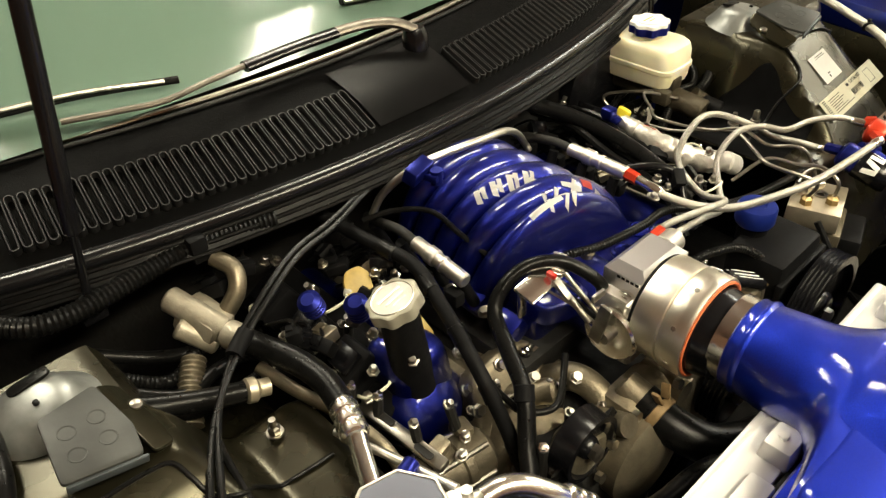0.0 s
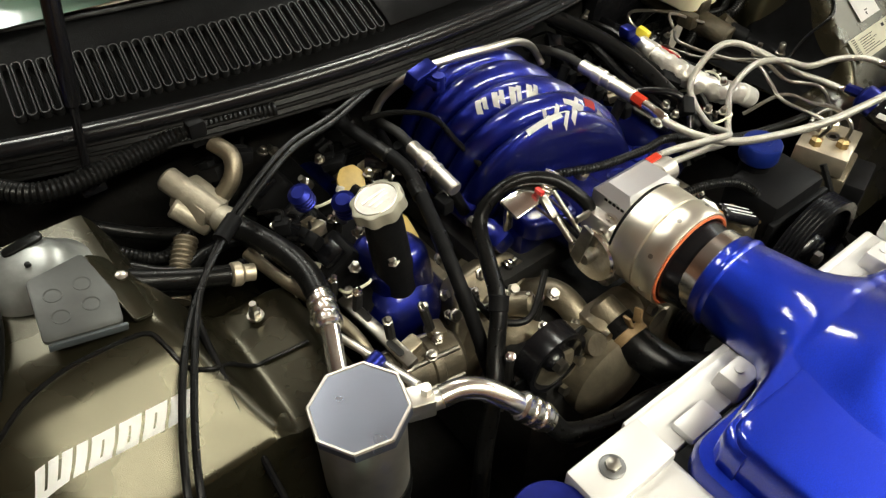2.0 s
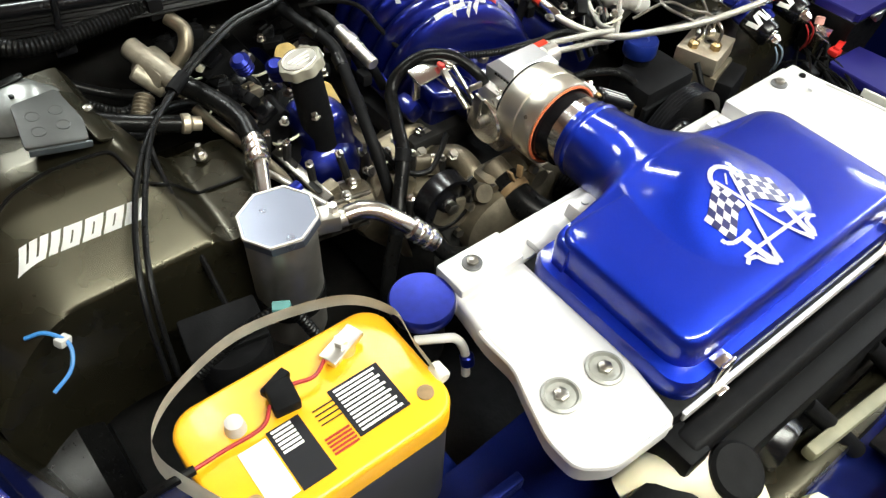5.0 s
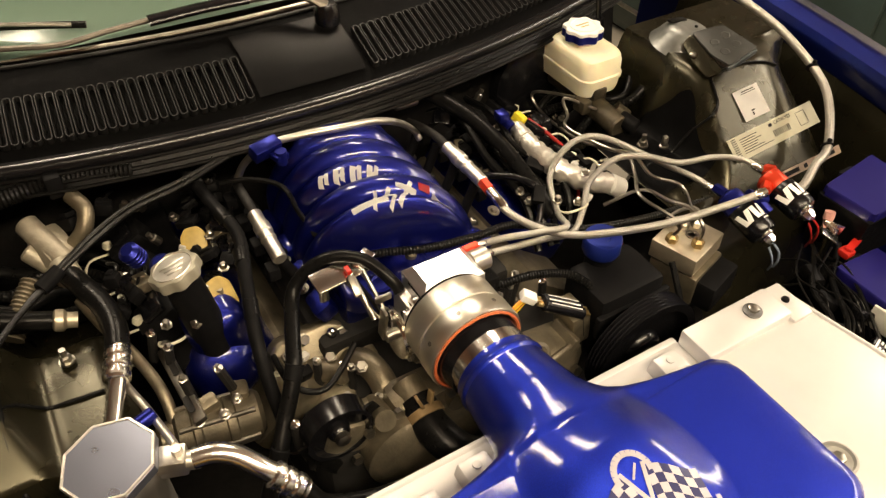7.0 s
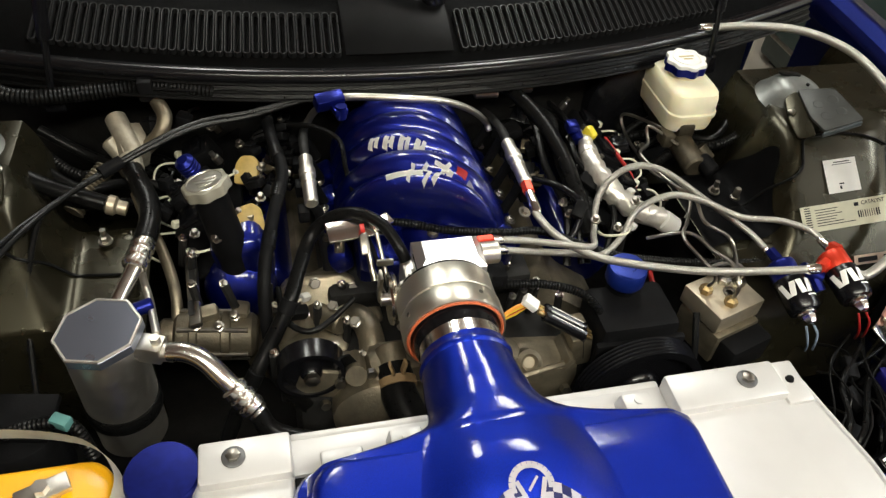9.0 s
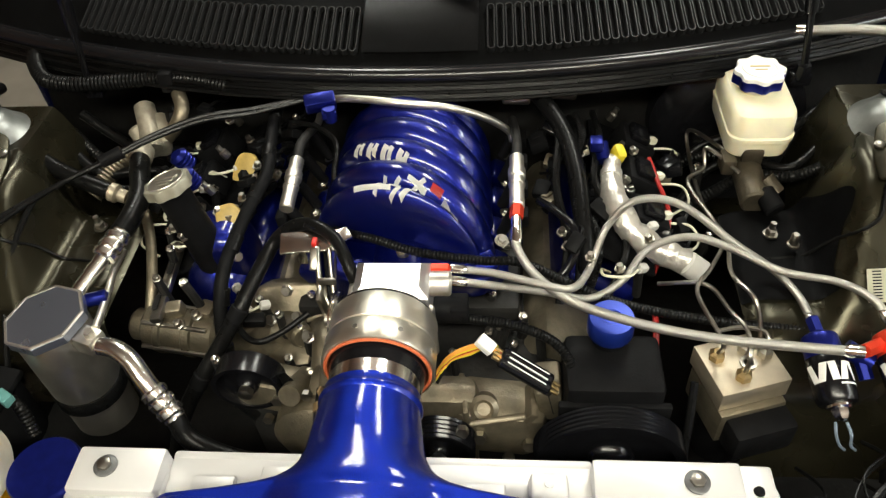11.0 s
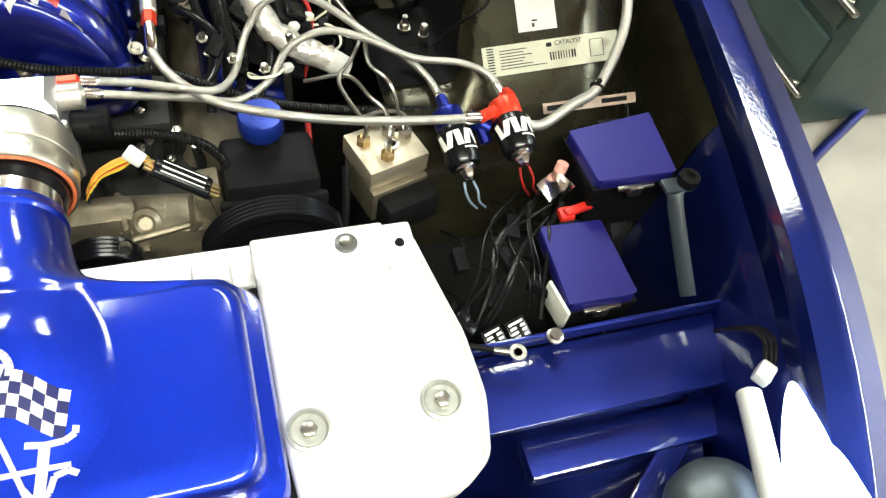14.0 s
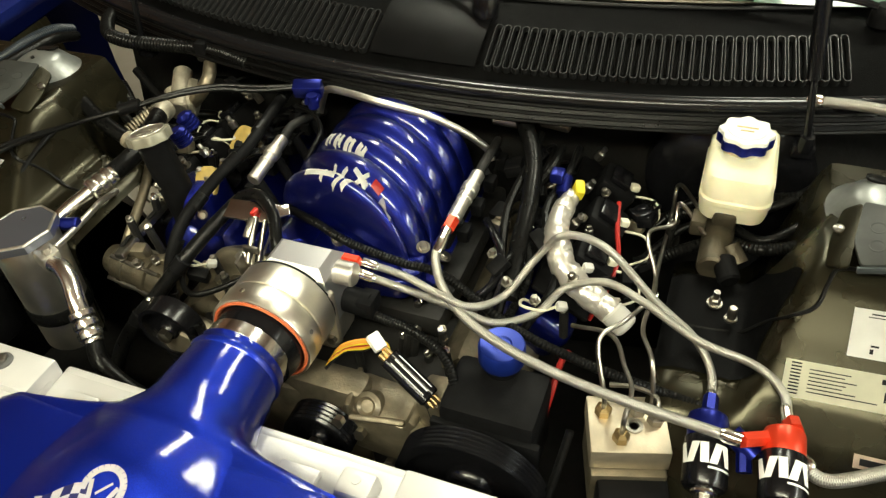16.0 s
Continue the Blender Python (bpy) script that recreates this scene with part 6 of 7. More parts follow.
part("body", joined(box((0.045, 0.06, 0.045), (-0.43, 0.555, 0.80), 0.010, (20, 10, 20)), rod((-0.45, 0.59, 0.83), (-0.42, 0.52, 0.80), 0.016, 14, bevel=0.003), rod((-0.46, 0.56, 0.81), (-0.43, 0.53, 0.78), 0.014, 14, bevel=0.003), rod((-0.425, 0.50, 0.815), (-0.42, 0.47, 0.817), 0.017, 14, bevel=0.003)), material("zinc_casting", (0.42, 0.38, 0.3), 0.5, 0.6, 0, 0.3, 50.0, 0.3, 200.0), val)
part("pipe", tube([(-0.41, 0.545, 0.80), (-0.385, 0.545, 0.825), (-0.375, 0.56, 0.845), (-0.385, 0.585, 0.855)], 0.011, 14), CAST, val)
part("corrugated_end", tube([(-0.465, 0.52, 0.79), (-0.49, 0.49, 0.775), (-0.51, 0.46, 0.76)], 0.015, 14, ridges=0.006), CAST, val)
solo("refrigerant_pipe", tube([(-0.42, 0.455, 0.79), (-0.405, 0.41, 0.775), (-0.385, 0.36, 0.76), (-0.37, 0.30, 0.74), (-0.372, 0.25, 0.70)], 0.0075, 12), CAST, "dull bent refrigerant pipe", "pipe")
cwc = thing("cowl_conduit", (-0.50, 0.60, 0.86), "thick ribbed black conduit sagging along the firewall", "conduit")
part("conduit", tube([(-0.30, 0.575, 0.872), (-0.36, 0.592, 0.874), (-0.411, 0.600, 0.872), (-0.455, 0.599, 0.870), (-0.51, 0.593, 0.870), (-0.555, 0.589, 0.872), (-0.593, 0.597, 0.876), (-0.625, 0.635, 0.878), (-0.65, 0.690, 0.875)], 0.0125, 12, ridges=0.006), RUBBER, cwc)
part("clip", box((0.022, 0.032, 0.034), (-0.398, 0.598, 0.873), 0.004), BLACK, cwc, "black plastic conduit clip")

solo("wing_conduit", tube([(-0.70, 0.62, 0.86), (-0.692, 0.575, 0.882), (-0.690, 0.519, 0.890), (-0.694, 0.449, 0.888), (-0.710, 0.389, 0.884), (-0.733, 0.35, 0.868), (-0.755, 0.315, 0.82), (-0.77, 0.29, 0.74)], 0.0088, 14, ridges=0.0042), CONDM, "ribbed dark grey conduit beside the wing", "conduit")
solo("wing_hose", tube([(-0.675, 0.60, 0.86), (-0.665, 0.545, 0.882), (-0.667, 0.491, 0.886), (-0.673, 0.432, 0.886), (-0.682, 0.395, 0.882), (-0.705, 0.350, 0.862), (-0.738, 0.318, 0.815), (-0.765, 0.295, 0.73)], 0.0090, 14), RUBBER, "black rubber hose along the tower", "hose")
bw = thing("blue_lead", (-0.71, 0.17, 0.74), "thin light blue lead with a clear plug", "wire")
part("lead", tube([(-0.735, 0.215, 0.78), (-0.715, 0.205, 0.785), (-0.70, 0.185, 0.775), (-0.71, 0.165, 0.76), (-0.735, 0.155, 0.75)], 0.0024, 8), material("light_blue_insulation", (0.05, 0.20, 0.50), 0.4), bw)
part("plug", box((0.016, 0.012, 0.010), (-0.704, 0.192, 0.776), 0.002, (0, 20, 30)), GREY_P, bw)

# cable pair from the cowl down past the tower
for dx in (0.0, 0.011):
    solo("control_cable", tube([(0.30, 0.585, 0.874), (0.10, 0.575, 0.874), (-0.08, 0.569 + dx * 0.5, 0.869), (-0.171, 0.548 + dx * 0.5, 0.866), (-0.252, 0.518 + dx, 0.864), (-0.318, 0.500 + dx, 0.866), (-0.378, 0.470 + dx, 0.861), (-0.441 + dx * 0.4, 0.436 + dx, 0.848), (-0.505 + dx * 0.7, 0.377 + dx * 0.6, 0.845), (-0.556 + dx, 0.296, 0.850), (-0.598 + dx, 0.210, 0.835), (-0.620 + dx, 0.155, 0.79), (-0.63 + dx, 0.12, 0.72)], 0.0036, 9), RUBBER, "black control cable draped over the bay", "cable", "control cables")
solo("cable_sleeve", tube([(-0.425, 0.449, 0.852), (-0.439, 0.441, 0.849), (-0.452, 0.432, 0.847)], 0.0095, 10), BLACK, "black tape wrap joining two cables", "sleeve")
solo("branch_cable", tube([(-0.515, 0.365, 0.846), (-0.522, 0.33, 0.836), (-0.527, 0.28, 0.815), (-0.530, 0.23, 0.775), (-0.53, 0.17, 0.71)], 0.0040, 8), RUBBER, "black cable branching down the tower", "cable")

# decal on the tower: white block letters as plain slanted bars
VINYL = material("white_gloss_vinyl", (0.9, 0.9, 0.88), 0.3, 0, 0, 0.04, 40.0, spec=0.7)
dec = thing("tower_decal", (-0.63, 0.275, 0.80), "white block-letter decal on the black tower", "decal")


def tower_point(a, b, lift=0.0015):
    """a along the lettering, b up it, on the tower's own surface."""
    x, v = 0.7125 - 0.143 * a - 0.0146 * b, 3.96 - 0.10 * a + 0.46 * b
    p = tower((x - 0.40) / 0.40, v, -1)
    return Vector((p.x, p.y - lift, p.z + lift))


def tower_bar(a0, a1, b0, b1):
    part("letter_bar", sheet(tower_point, a0, a1, 4, b0, b1, 6, 0.0004), VINYL, dec)


x0 = 0.0
for k, w in enumerate((0.235, 0.07, 0.145, 0.145, 0.145, 0.145)):
    if k == 1:
        tower_bar(x0, x0 + w, 0, 1)
    else:
        for q in range(3 if k == 0 else 2):
            c = x0 + (w - 0.065) * q / (2 if k == 0 else 1)
            tower_bar(c, c + 0.065, 0, 1)
        if k > 1:
            tower_bar(x0 + 0.06, x0 + w - 0.06, 0, 0.22)
            tower_bar(x0 + 0.06, x0 + w - 0.06, 0.78, 1)
        else:
            tower_bar(x0, x0 + w, 0, 0.3)
    x0 += w + 0.022

# bracket plates and domed caps on the towers
for sd in (-1, 1):
    bx = sd * 0.609
    bp = thing("tower_bracket", (bx, 0.40, 0.86), "grey pressed-steel bracket plate with four dimples", "bracket", "tower brackets")
    PM = pose(bx, 0.388, 0.901, 9, -sd * 10, 0)
    plate = prism(rounded([(-0.036, -0.039), (0.030, -0.045), (0.036, -0.012), (0.026, 0.047), (-0.028, 0.033)], 0.006), 0, 0.004, 0.001)
    fold = prism(rounded([(0.026, 0.047), (0.034, -0.010), (0.040, -0.043), (0.062, -0.034), (0.058, 0.004), (0.046, 0.044)], 0.006), 0, 0.0035, 0.001)
    for v in fold.verts:
        v.co.z -= 0.45 * max(0.0, v.co.x - 0.030) + 0.003
    if sd > 0:
        for q in (plate, fold):
            bmesh.ops.scale(q, vec=(-1, 1, 1), verts=q.verts[:])
    part("plate", placed(plate, PM), PLATEM, bp)
    part("folded_ear", placed(fold, PM), SHEET, bp, "dark folded ear")
    part("flange", placed(box((0.066, 0.0035, 0.009), (0, -0.0435, -0.003), 0.0012, (0, 0, -sd * -5)), PM), GALV, bp)
    part("ear_bolt", turned([(0.006, 0), (0.006, 0.003), (0.004, 0.004)], 10, PM @ pose(-sd * 0.050, 0.014, -0.008)), STEEL, bp)
    for dx, dy in ((-0.018, -0.022), (0.016, -0.018), (-0.016, 0.010), (0.017, 0.014)):
        part("dimple", turned([(0.0085, 0), (0.0080, 0.0019), (0.0068, 0.0017), (0.0058, 0.0012), (0.0, 0.0012)], 18, PM @ pose(dx * 0.8, dy * 0.8, 0.0025)), PLATEM, bp)
    sc = thing("strut_cap", ((-0.628 if sd < 0 else 0.612), 0.470, 0.865), "weathered grey domed strut cap on the tower", "cap", "strut caps")
    CM = pose(-0.628 if sd < 0 else 0.612, 0.470, 0.868, 6, sd * 8, 0)
    part("dome", turned([(0.060, -0.010), (0.052, 0.000), (0.046, 0.010), (0.040, 0.019), (0.032, 0.025), (0.020, 0.028), (0, 0.029)], 36, CM), DOMEM, sc)
    part("slot", placed(prism(round_rect(0.040, 0.016, 0.007, 4), 0, 0.003, 0.001), CM @ pose(-sd * 0.010, 0.024, 0.0255, -12, 0, 0)), RUBBER, sc, "dark oval slot")
    part("pin", turned([(0.003, 0), (0.003, 0.003), (0, 0.0035)], 10, CM @ pose(0.006, -0.006, 0.0285)), RUBBER, sc)
    solo("tower_seam", tube([tower(a, b, sd) + Vector((0, -0.001, 0.002)) for a, b in ((0.78, 5.3), (0.70, 5.6), (0.605, 5.88), (0.54, 5.92), (0.46, 5.86), (0.412, 5.70), (0.395, 5.15), (0.378, 4.6), (0.328, 4.4), (0.28, 4.75), (0.22, 4.9), (0.176, 4.84), (0.12, 4.78), (0.067, 4.75))], 0.0024, 8, 6), RUBBER, "black sealed seam on the tower shelf", "seam", "tower seams")

# bonnet struts
for s in (-1, 1):
    st = thing("bonnet_strut", (s * 0.528, 0.60, 0.86), "black gas strut standing up beside the cowl", "strut", "bonnet struts")
    part("rod", rod((s * 0.528, 0.60, 0.868), (s * 0.515, 0.60, 0.955), 0.0050, 12), BLACK_G, st)
    part("cylinder", rod((s * 0.515, 0.60, 0.955), (s * 0.45, 0.60, 1.38), 0.0095, 16, bevel=0.003), BLACK_G, st)
    part("socket", joined(turned([(0.009, -0.01), (0.011, 0.0), (0.009, 0.012)], 14, pose(s * 0.528, 0.60, 0.862)), box((0.03, 0.02, 0.02), (s * 0.528, 0.605, 0.85), 0.004)), BLACK_G, st)

# oil filler
oil = thing("oil_filler", (-0.30, 0.33, 0.75), "silver oil filler cap on a tall black neck", "oil filler")
cp = []
for k in range(48):
    a = 2 * math.pi * k / 48
    r = 0.0295 + 0.0016 * math.cos(8 * a)
    cp.append((r * math.cos(a), r * math.sin(a)))
OM = pose(-0.308, 0.335, 0.882, -8, -14, 0)
part("cap", placed(prism(cp, 0, 0.014, 0.003), OM), material("grey_cast_cap", (0.30, 0.285, 0.225), 0.42, 0.4, 0, 0.1, 60.0), oil, "scalloped silver-grey cap")
part("cap_relief", placed(joined(box((0.030, 0.005, 0.0012), (0, 0.006, 0.0145), 0.0004), box((0.024, 0.003, 0.0012), (0.001, -0.003, 0.0145), 0.0004), box((0.018, 0.003, 0.0012), (0.001, -0.010, 0.0145), 0.0004), turned([(0.0225, 0.0142), (0.0232, 0.0152), (0.0239, 0.0142)], 32)), OM), ALU_R, oil)
part("neck", rod((-0.308, 0.335, 0.884), (-0.288, 0.340, 0.74), 0.0215, 24, r2=0.024), BLACK, oil)


def knob(at, way, name="blue_plug_cap"):
    t = thing(name, at, "small blue anodised plug cap on the valve cover", "cap", "blue caps")
    prof = []
    for k in range(4):
        prof += [(0.014, 0.006 * k), (0.014, 0.006 * k + 0.003), (0.012, 0.006 * k + 0.0045)]
    part("body", turned(prof + [(0.008, 0.026)], 20, toward(at, way)), BLUE_ANO, t)


knob((-0.312, 0.40, 0.835), (-0.3, -0.2, 1))
knob((-0.338, 0.452, 0.825), (-0.4, -0.2, 1))

OCHRE = material("ochre_plastic", (0.48, 0.34, 0.10), 0.5, 0, 0, 0.25, 60.0)


def prism_tag(at, turn):
    out = rounded([(-0.016, -0.022), (0.016, -0.022), (0.018, 0.010), (0.008, 0.022), (-0.010, 0.020), (-0.017, 0.008)], 0.005)
    return placed(prism(out, -0.005, 0.005, 0.0015), pose(*at, 42, 0, turn))


# coil packs along the valve cover
for s in (-1, 1):
    for k in range(3):
        y = 0.398 + 0.080 * k
        t = thing("ignition_coil", (-0.02 + s * 0.30, y, 0.74), "black ignition coil pack bolted to the valve cover", "ignition coil", "ignition coils")
        part("case", box((0.055, 0.05, 0.045), (-0.02 + s * 0.315, y, 0.765), 0.006, (0, s * 30, 0)), BLACK, t)
        part("case_top", box((0.03, 0.034, 0.012), (-0.02 + s * 0.325, y - 0.002, 0.790), 0.003, (0, s * 30, 0)), BLACK_G, t)
        part("stud", turned([(0.0065, 0), (0.0065, 0.012), (0.004, 0.014), (0.004, 0.022)], 8, pose(-0.02 + s * 0.283, y + 0.028, 0.795, 0, s * 30, 0)), STEEL, t)
        part("plug_wire", tube([(-0.02 + s * 0.34, y, 0.76), (-0.02 + s * 0.375, y - 0.01, 0.765), (-0.02 + s * 0.385, y - 0.03, 0.75), (-0.02 + s * 0.36, y - 0.04, 0.735)], 0.0018, 6), LABEL, t)
        part("wire_tip", box((0.014, 0.011, 0.011), (-0.02 + s * 0.345, y - 0.002, 0.777), 0.003, (0, 20, 30)), LABEL, t)
for k in range(2):
    solo("heat_tag", prism_tag((-0.264, 0.368 + 0.102 * k, 0.798 + 0.006 * k), 12 - 30 * k), OCHRE, "dull ochre plastic tag among the wiring", "tag", "yellow tags")

# loom along the rail and other dark hoses
RL = [(-0.235, 0.60, 0.84), (-0.225, 0.50, 0.838), (-0.215, 0.42, 0.835), (-0.232, 0.35, 0.82), (-0.25, 0.28, 0.79), (-0.255, 0.235, 0.74), (-0.25, 0.20, 0.66)]
rl = thing("rail_loom", (-0.22, 0.42, 0.82), "thick taped black wiring loom with tape wraps", "loom")
part("loom", tube(RL, 0.0088, 12), BLACK, rl)
for a, b in zip(RL, RL[1:]):
    a, b = Vector(a), Vector(b)
    part("tape_wrap", turned([(0.0088, -0.012), (0.0102, -0.011), (0.0098, 0.0), (0.0104, 0.010), (0.0088, 0.012)], 14, toward(a.lerp(b, 0.5) + Vector((0, 0, 0.001)), b - a)), RUBBER, rl)
vce = thing("valve_cover_end", (-0.285, 0.34, 0.68), "glossy deep blue rounded valve cover end below the oil filler", "valve cover")
part("dome", turned([(0.036, -0.09), (0.047, -0.05), (0.051, -0.02), (0.048, 0.0), (0.038, 0.014), (0.020, 0.022), (0, 0.024)], 40, toward((-0.290, 0.322, 0.712), (-0.12, -0.72, 0.30))), BLUE_D, vce)
part("collar", box((0.078, 0.085, 0.095), (-0.279, 0.362, 0.752), 0.026, (0, -10, 0), 5), BLUE_D, vce)
for p in ((-0.245, 0.318, 0.778), (-0.252, 0.300, 0.735)):
    part("bolt", turned([(0.0075, 0), (0.0075, 0.002), (0.005, 0.003), (0.005, 0.009)], 8, toward(p, (0.5, -0.6, 0.5))), STEEL, vce)
VH = [(-0.068, 0.245, 0.80), (-0.075, 0.252, 0.822), (-0.095, 0.285, 0.842), (-0.127, 0.308, 0.846), (-0.160, 0.318, 0.832), (-0.187, 0.312, 0.808), (-0.207, 0.272, 0.788), (-0.226, 0.230, 0.765), (-0.254, 0.200, 0.728), (-0.277, 0.174, 0.700), (-0.308, 0.150, 0.650), (-0.33, 0.13, 0.59)]
vh = thing("vent_hose", (-0.16, 0.31, 0.80), "black rubber vent hose arching over the throttle linkage", "hose")
part("hose", tube(VH, 0.008, 16, radii=[0.0078, 0.0078, 0.0080, 0.0082, 0.0086, 0.0092, 0.0098, 0.0102, 0.0105, 0.0105, 0.0105, 0.0105]), RUBBER, vh)
for k in (7, 9):
    a, b = Vector(VH[k]), Vector(VH[k + 1])
    part("tape_wrap", turned([(0.0104, -0.010), (0.0118, -0.009), (0.0114, 0.0), (0.0119, 0.008), (0.0104, 0.010)], 16, toward(a, b - a)), BLACK, vh)
solo("vacuum_line", tube([(-0.236, 0.275, 0.755), (-0.235, 0.250, 0.748), (-0.231, 0.231, 0.742), (-0.216, 0.214, 0.738), (-0.196, 0.208, 0.738), (-0.170, 0.221, 0.742), (-0.139, 0.243, 0.752)], 0.0042, 10), RUBBER, "thin black vacuum line looping over the engine front", "hose")
solo("thin_cable", tube([(-0.20, 0.535, 0.835), (-0.16, 0.515, 0.84), (-0.128, 0.48, 0.838), (-0.125, 0.43, 0.825), (-0.118, 0.385, 0.808), (-0.11, 0.35, 0.79)], 0.0038, 8), RUBBER, "thin black cable over the manifold", "cable")
cb = thing("throttle_cable_bracket", (-0.12, 0.275, 0.78), "bright aluminium cable bracket plate", "bracket")
part("plate", joined(box((0.075, 0.030, 0.005), (-0.130, 0.290, 0.834), 0.002, (16, 0, 6)), box((0.03, 0.018, 0.005), (-0.094, 0.295, 0.838), 0.002, (16, 0, 34)), box((0.014, 0.006, 0.05), (-0.15, 0.302, 0.808), 0.002)), ALU, cb)
part("cable_end", joined(rod((-0.120, 0.280, 0.836), (-0.113, 0.232, 0.794), 0.0040, 10), rod((-0.104, 0.278, 0.836), (-0.096, 0.225, 0.790), 0.0028, 10), box((0.010, 0.028, 0.007), (-0.122, 0.266, 0.828), 0.002, (35, 0, 0))), STEEL, cb)
part("red_clip", box((0.006, 0.012, 0.006), (-0.122, 0.283, 0.841), 0.001), RED, cb)

# alternator-side bright bracket under the receiver
ab = thing("compressor_bracket", (-0.30, 0.20, 0.60), "bright cast compressor bracket with bolts", "bracket")
part("bar", box((0.016, 0.130, 0.010), (-0.347, 0.300, 0.742), 0.003, (0, -12, 4)), STEEL, ab, "bright slotted bar")
for y in (0.262, 0.325):
    part("slot", placed(prism(round_rect(0.008, 0.026, 0.0035, 4), 0, 0.0012, 0), pose(-0.348, y, 0.7482, 0, -12, 4)), NEARBLACK, ab)
CM2 = toward((-0.375, 0.262, 0.700), (0.105, -0.012, -0.006))
part("body", turned([(0.0, 0.0), (0.026, 0.0), (0.031, 0.004), (0.032, 0.020), (0.0345, 0.022), (0.0345, 0.030), (0.032, 0.032), (0.032, 0.060), (0.0345, 0.062), (0.0345, 0.072), (0.031, 0.074), (0.030, 0.100), (0.024, 0.106), (0.0, 0.106)], 32, CM2), DARKCAST, ab, "grimy cast cylindrical compressor body")
part("end_cap", turned([(0.0, -0.020), (0.018, -0.020), (0.022, -0.016), (0.022, 0.001)], 24, CM2), CAST, ab)
for k in range(6):
    part("through_bolt", placed(rod((0.0335 * math.cos(k * 1.047), 0.0335 * math.sin(k * 1.047), 0.006), (0.0335 * math.cos(k * 1.047), 0.0335 * math.sin(k * 1.047), 0.096), 0.0032, 8), CM2), STEEL, ab)
part("lug", joined(box((0.030, 0.020, 0.022), (-0.330, 0.262, 0.733), 0.005, (10, -6, 8)), box((0.022, 0.026, 0.018), (-0.288, 0.268, 0.726), 0.005, (0, 8, -12))), CAST, ab)
for p in ((-0.345, 0.243, 0.732), (-0.315, 0.240, 0.729), (-0.295, 0.255, 0.729), (-0.345, 0.36, 0.750)):
    part("bolt", turned([(0.0075, 0), (0.0075, 0.003), (0.0055, 0.004), (0.0055, 0.011), (0.0035, 0.012)], 6, toward(p, (-0.1, -0.3, 1))), STEEL, ab)
part("bracket_plug", box((0.03, 0.016, 0.02), (-0.215, 0.245, 0.735), 0.004, (15, 10, 10)), BLACK, ab)

tp = thing("timing_cover", (-0.16, 0.25, 0.52), "tan-stained cast timing cover beside the valve cover", "engine cover")
part("plate", placed(prism(rounded([(-0.07, -0.10), (0.07, -0.10), (0.085, 0.02), (0.05, 0.085), (-0.04, 0.095), (-0.08, 0.03)], 0.02), 0, 0.035, 0.008, 3), pose(-0.175, 0.285, 0.640, 52, -6, 6)), CAST, tp)
for x, y in ((-0.06, 0.06), (0.05, 0.06), (0.065, -0.02), (-0.065, -0.03), (0.0, 0.08), (-0.02, 0.0)):
    part("bolt", turned([(0.009, 0), (0.009, 0.003), (0.0065, 0.004), (0.0065, 0.010)], 6, pose(-0.175, 0.285, 0.640, 52, -6, 6) @ pose(x, y, 0.034)), STEEL, tp)
part("rib", placed(box((0.10, 0.008, 0.012), (0.0, 0.03, 0.038), 0.003, (0, 0, 14)), pose(-0.175, 0.285, 0.640, 52, -6, 6)), CAST, tp)

# ---- battery ----
CASE = material("dark_grey_case", (0.03, 0.03, 0.034), 0.5)
BX, BY, BZ = -0.538, -0.050, 0.790
bat = thing("battery", (BX, BY, BZ - 0.20), "yellow-topped spiral-cell battery with a wide grey strap", "battery")
part("case", placed(prism(round_rect(0.246, 0.158, 0.030), 0, 0.175, 0.004), pose(BX, BY, BZ - 0.205)), CASE, bat, "dark grey battery case")
part("top", placed(prism(round_rect(0.250, 0.162, 0.032), 0, 0.034, 0.006, 3), pose(BX, BY, BZ - 0.034)), YELLOW, bat, "bright yellow lid")


def bat_flat(x0, x1, y0, y1, mat, name, lift=0.0008):
    part(name, box((x1 - x0, y1 - y0, 0.0006), (BX + (x0 + x1) / 2, BY + (y0 + y1) / 2, BZ + lift), 0), mat, bat, smooth=False)


bat_flat(0.022, 0.082, -0.050, 0.012, INK, "label")
for k in range(11):
    bat_flat(0.027, 0.076 - 0.004 * (k % 2), -0.046 + 0.0052 * k, -0.0432 + 0.0052 * k, WHITE, "print_bar", 0.0013)
bat_flat(-0.050, -0.014, -0.064, 0.008, INK, "label")
for k in range(6):
    bat_flat(-0.046, -0.024, -0.022 + 0.005 * k, -0.019 + 0.005 * k, WHITE, "print_bar", 0.0013)
bat_flat(-0.082, -0.052, -0.062, 0.004, WHITE, "label")
for k in range(5):
    bat_flat(-0.008, 0.020, -0.052 + 0.0045 * k, -0.0495 + 0.0045 * k, REDW, "print_bar", 0.0009)
for k in range(4):
    bat_flat(-0.002, 0.034, -0.018 + 0.006 * k, -0.0165 + 0.006 * k, INK, "print_bar", 0.0009)
for x, y in ((0.102, -0.048), (-0.092, -0.048)):
    part("vent_plug", turned([(0.009, 0), (0.009, 0.0015), (0.007, 0.002), (0, 0.002)], 20, pose(BX + x, BY + y, BZ)), TAN, bat)
part("terminal", joined(turned([(0.011, 0), (0.009, 0.014), (0.005, 0.016)], 20, pose(BX - 0.07, BY + 0.03, BZ))), GREY_P, bat, "lead battery post")
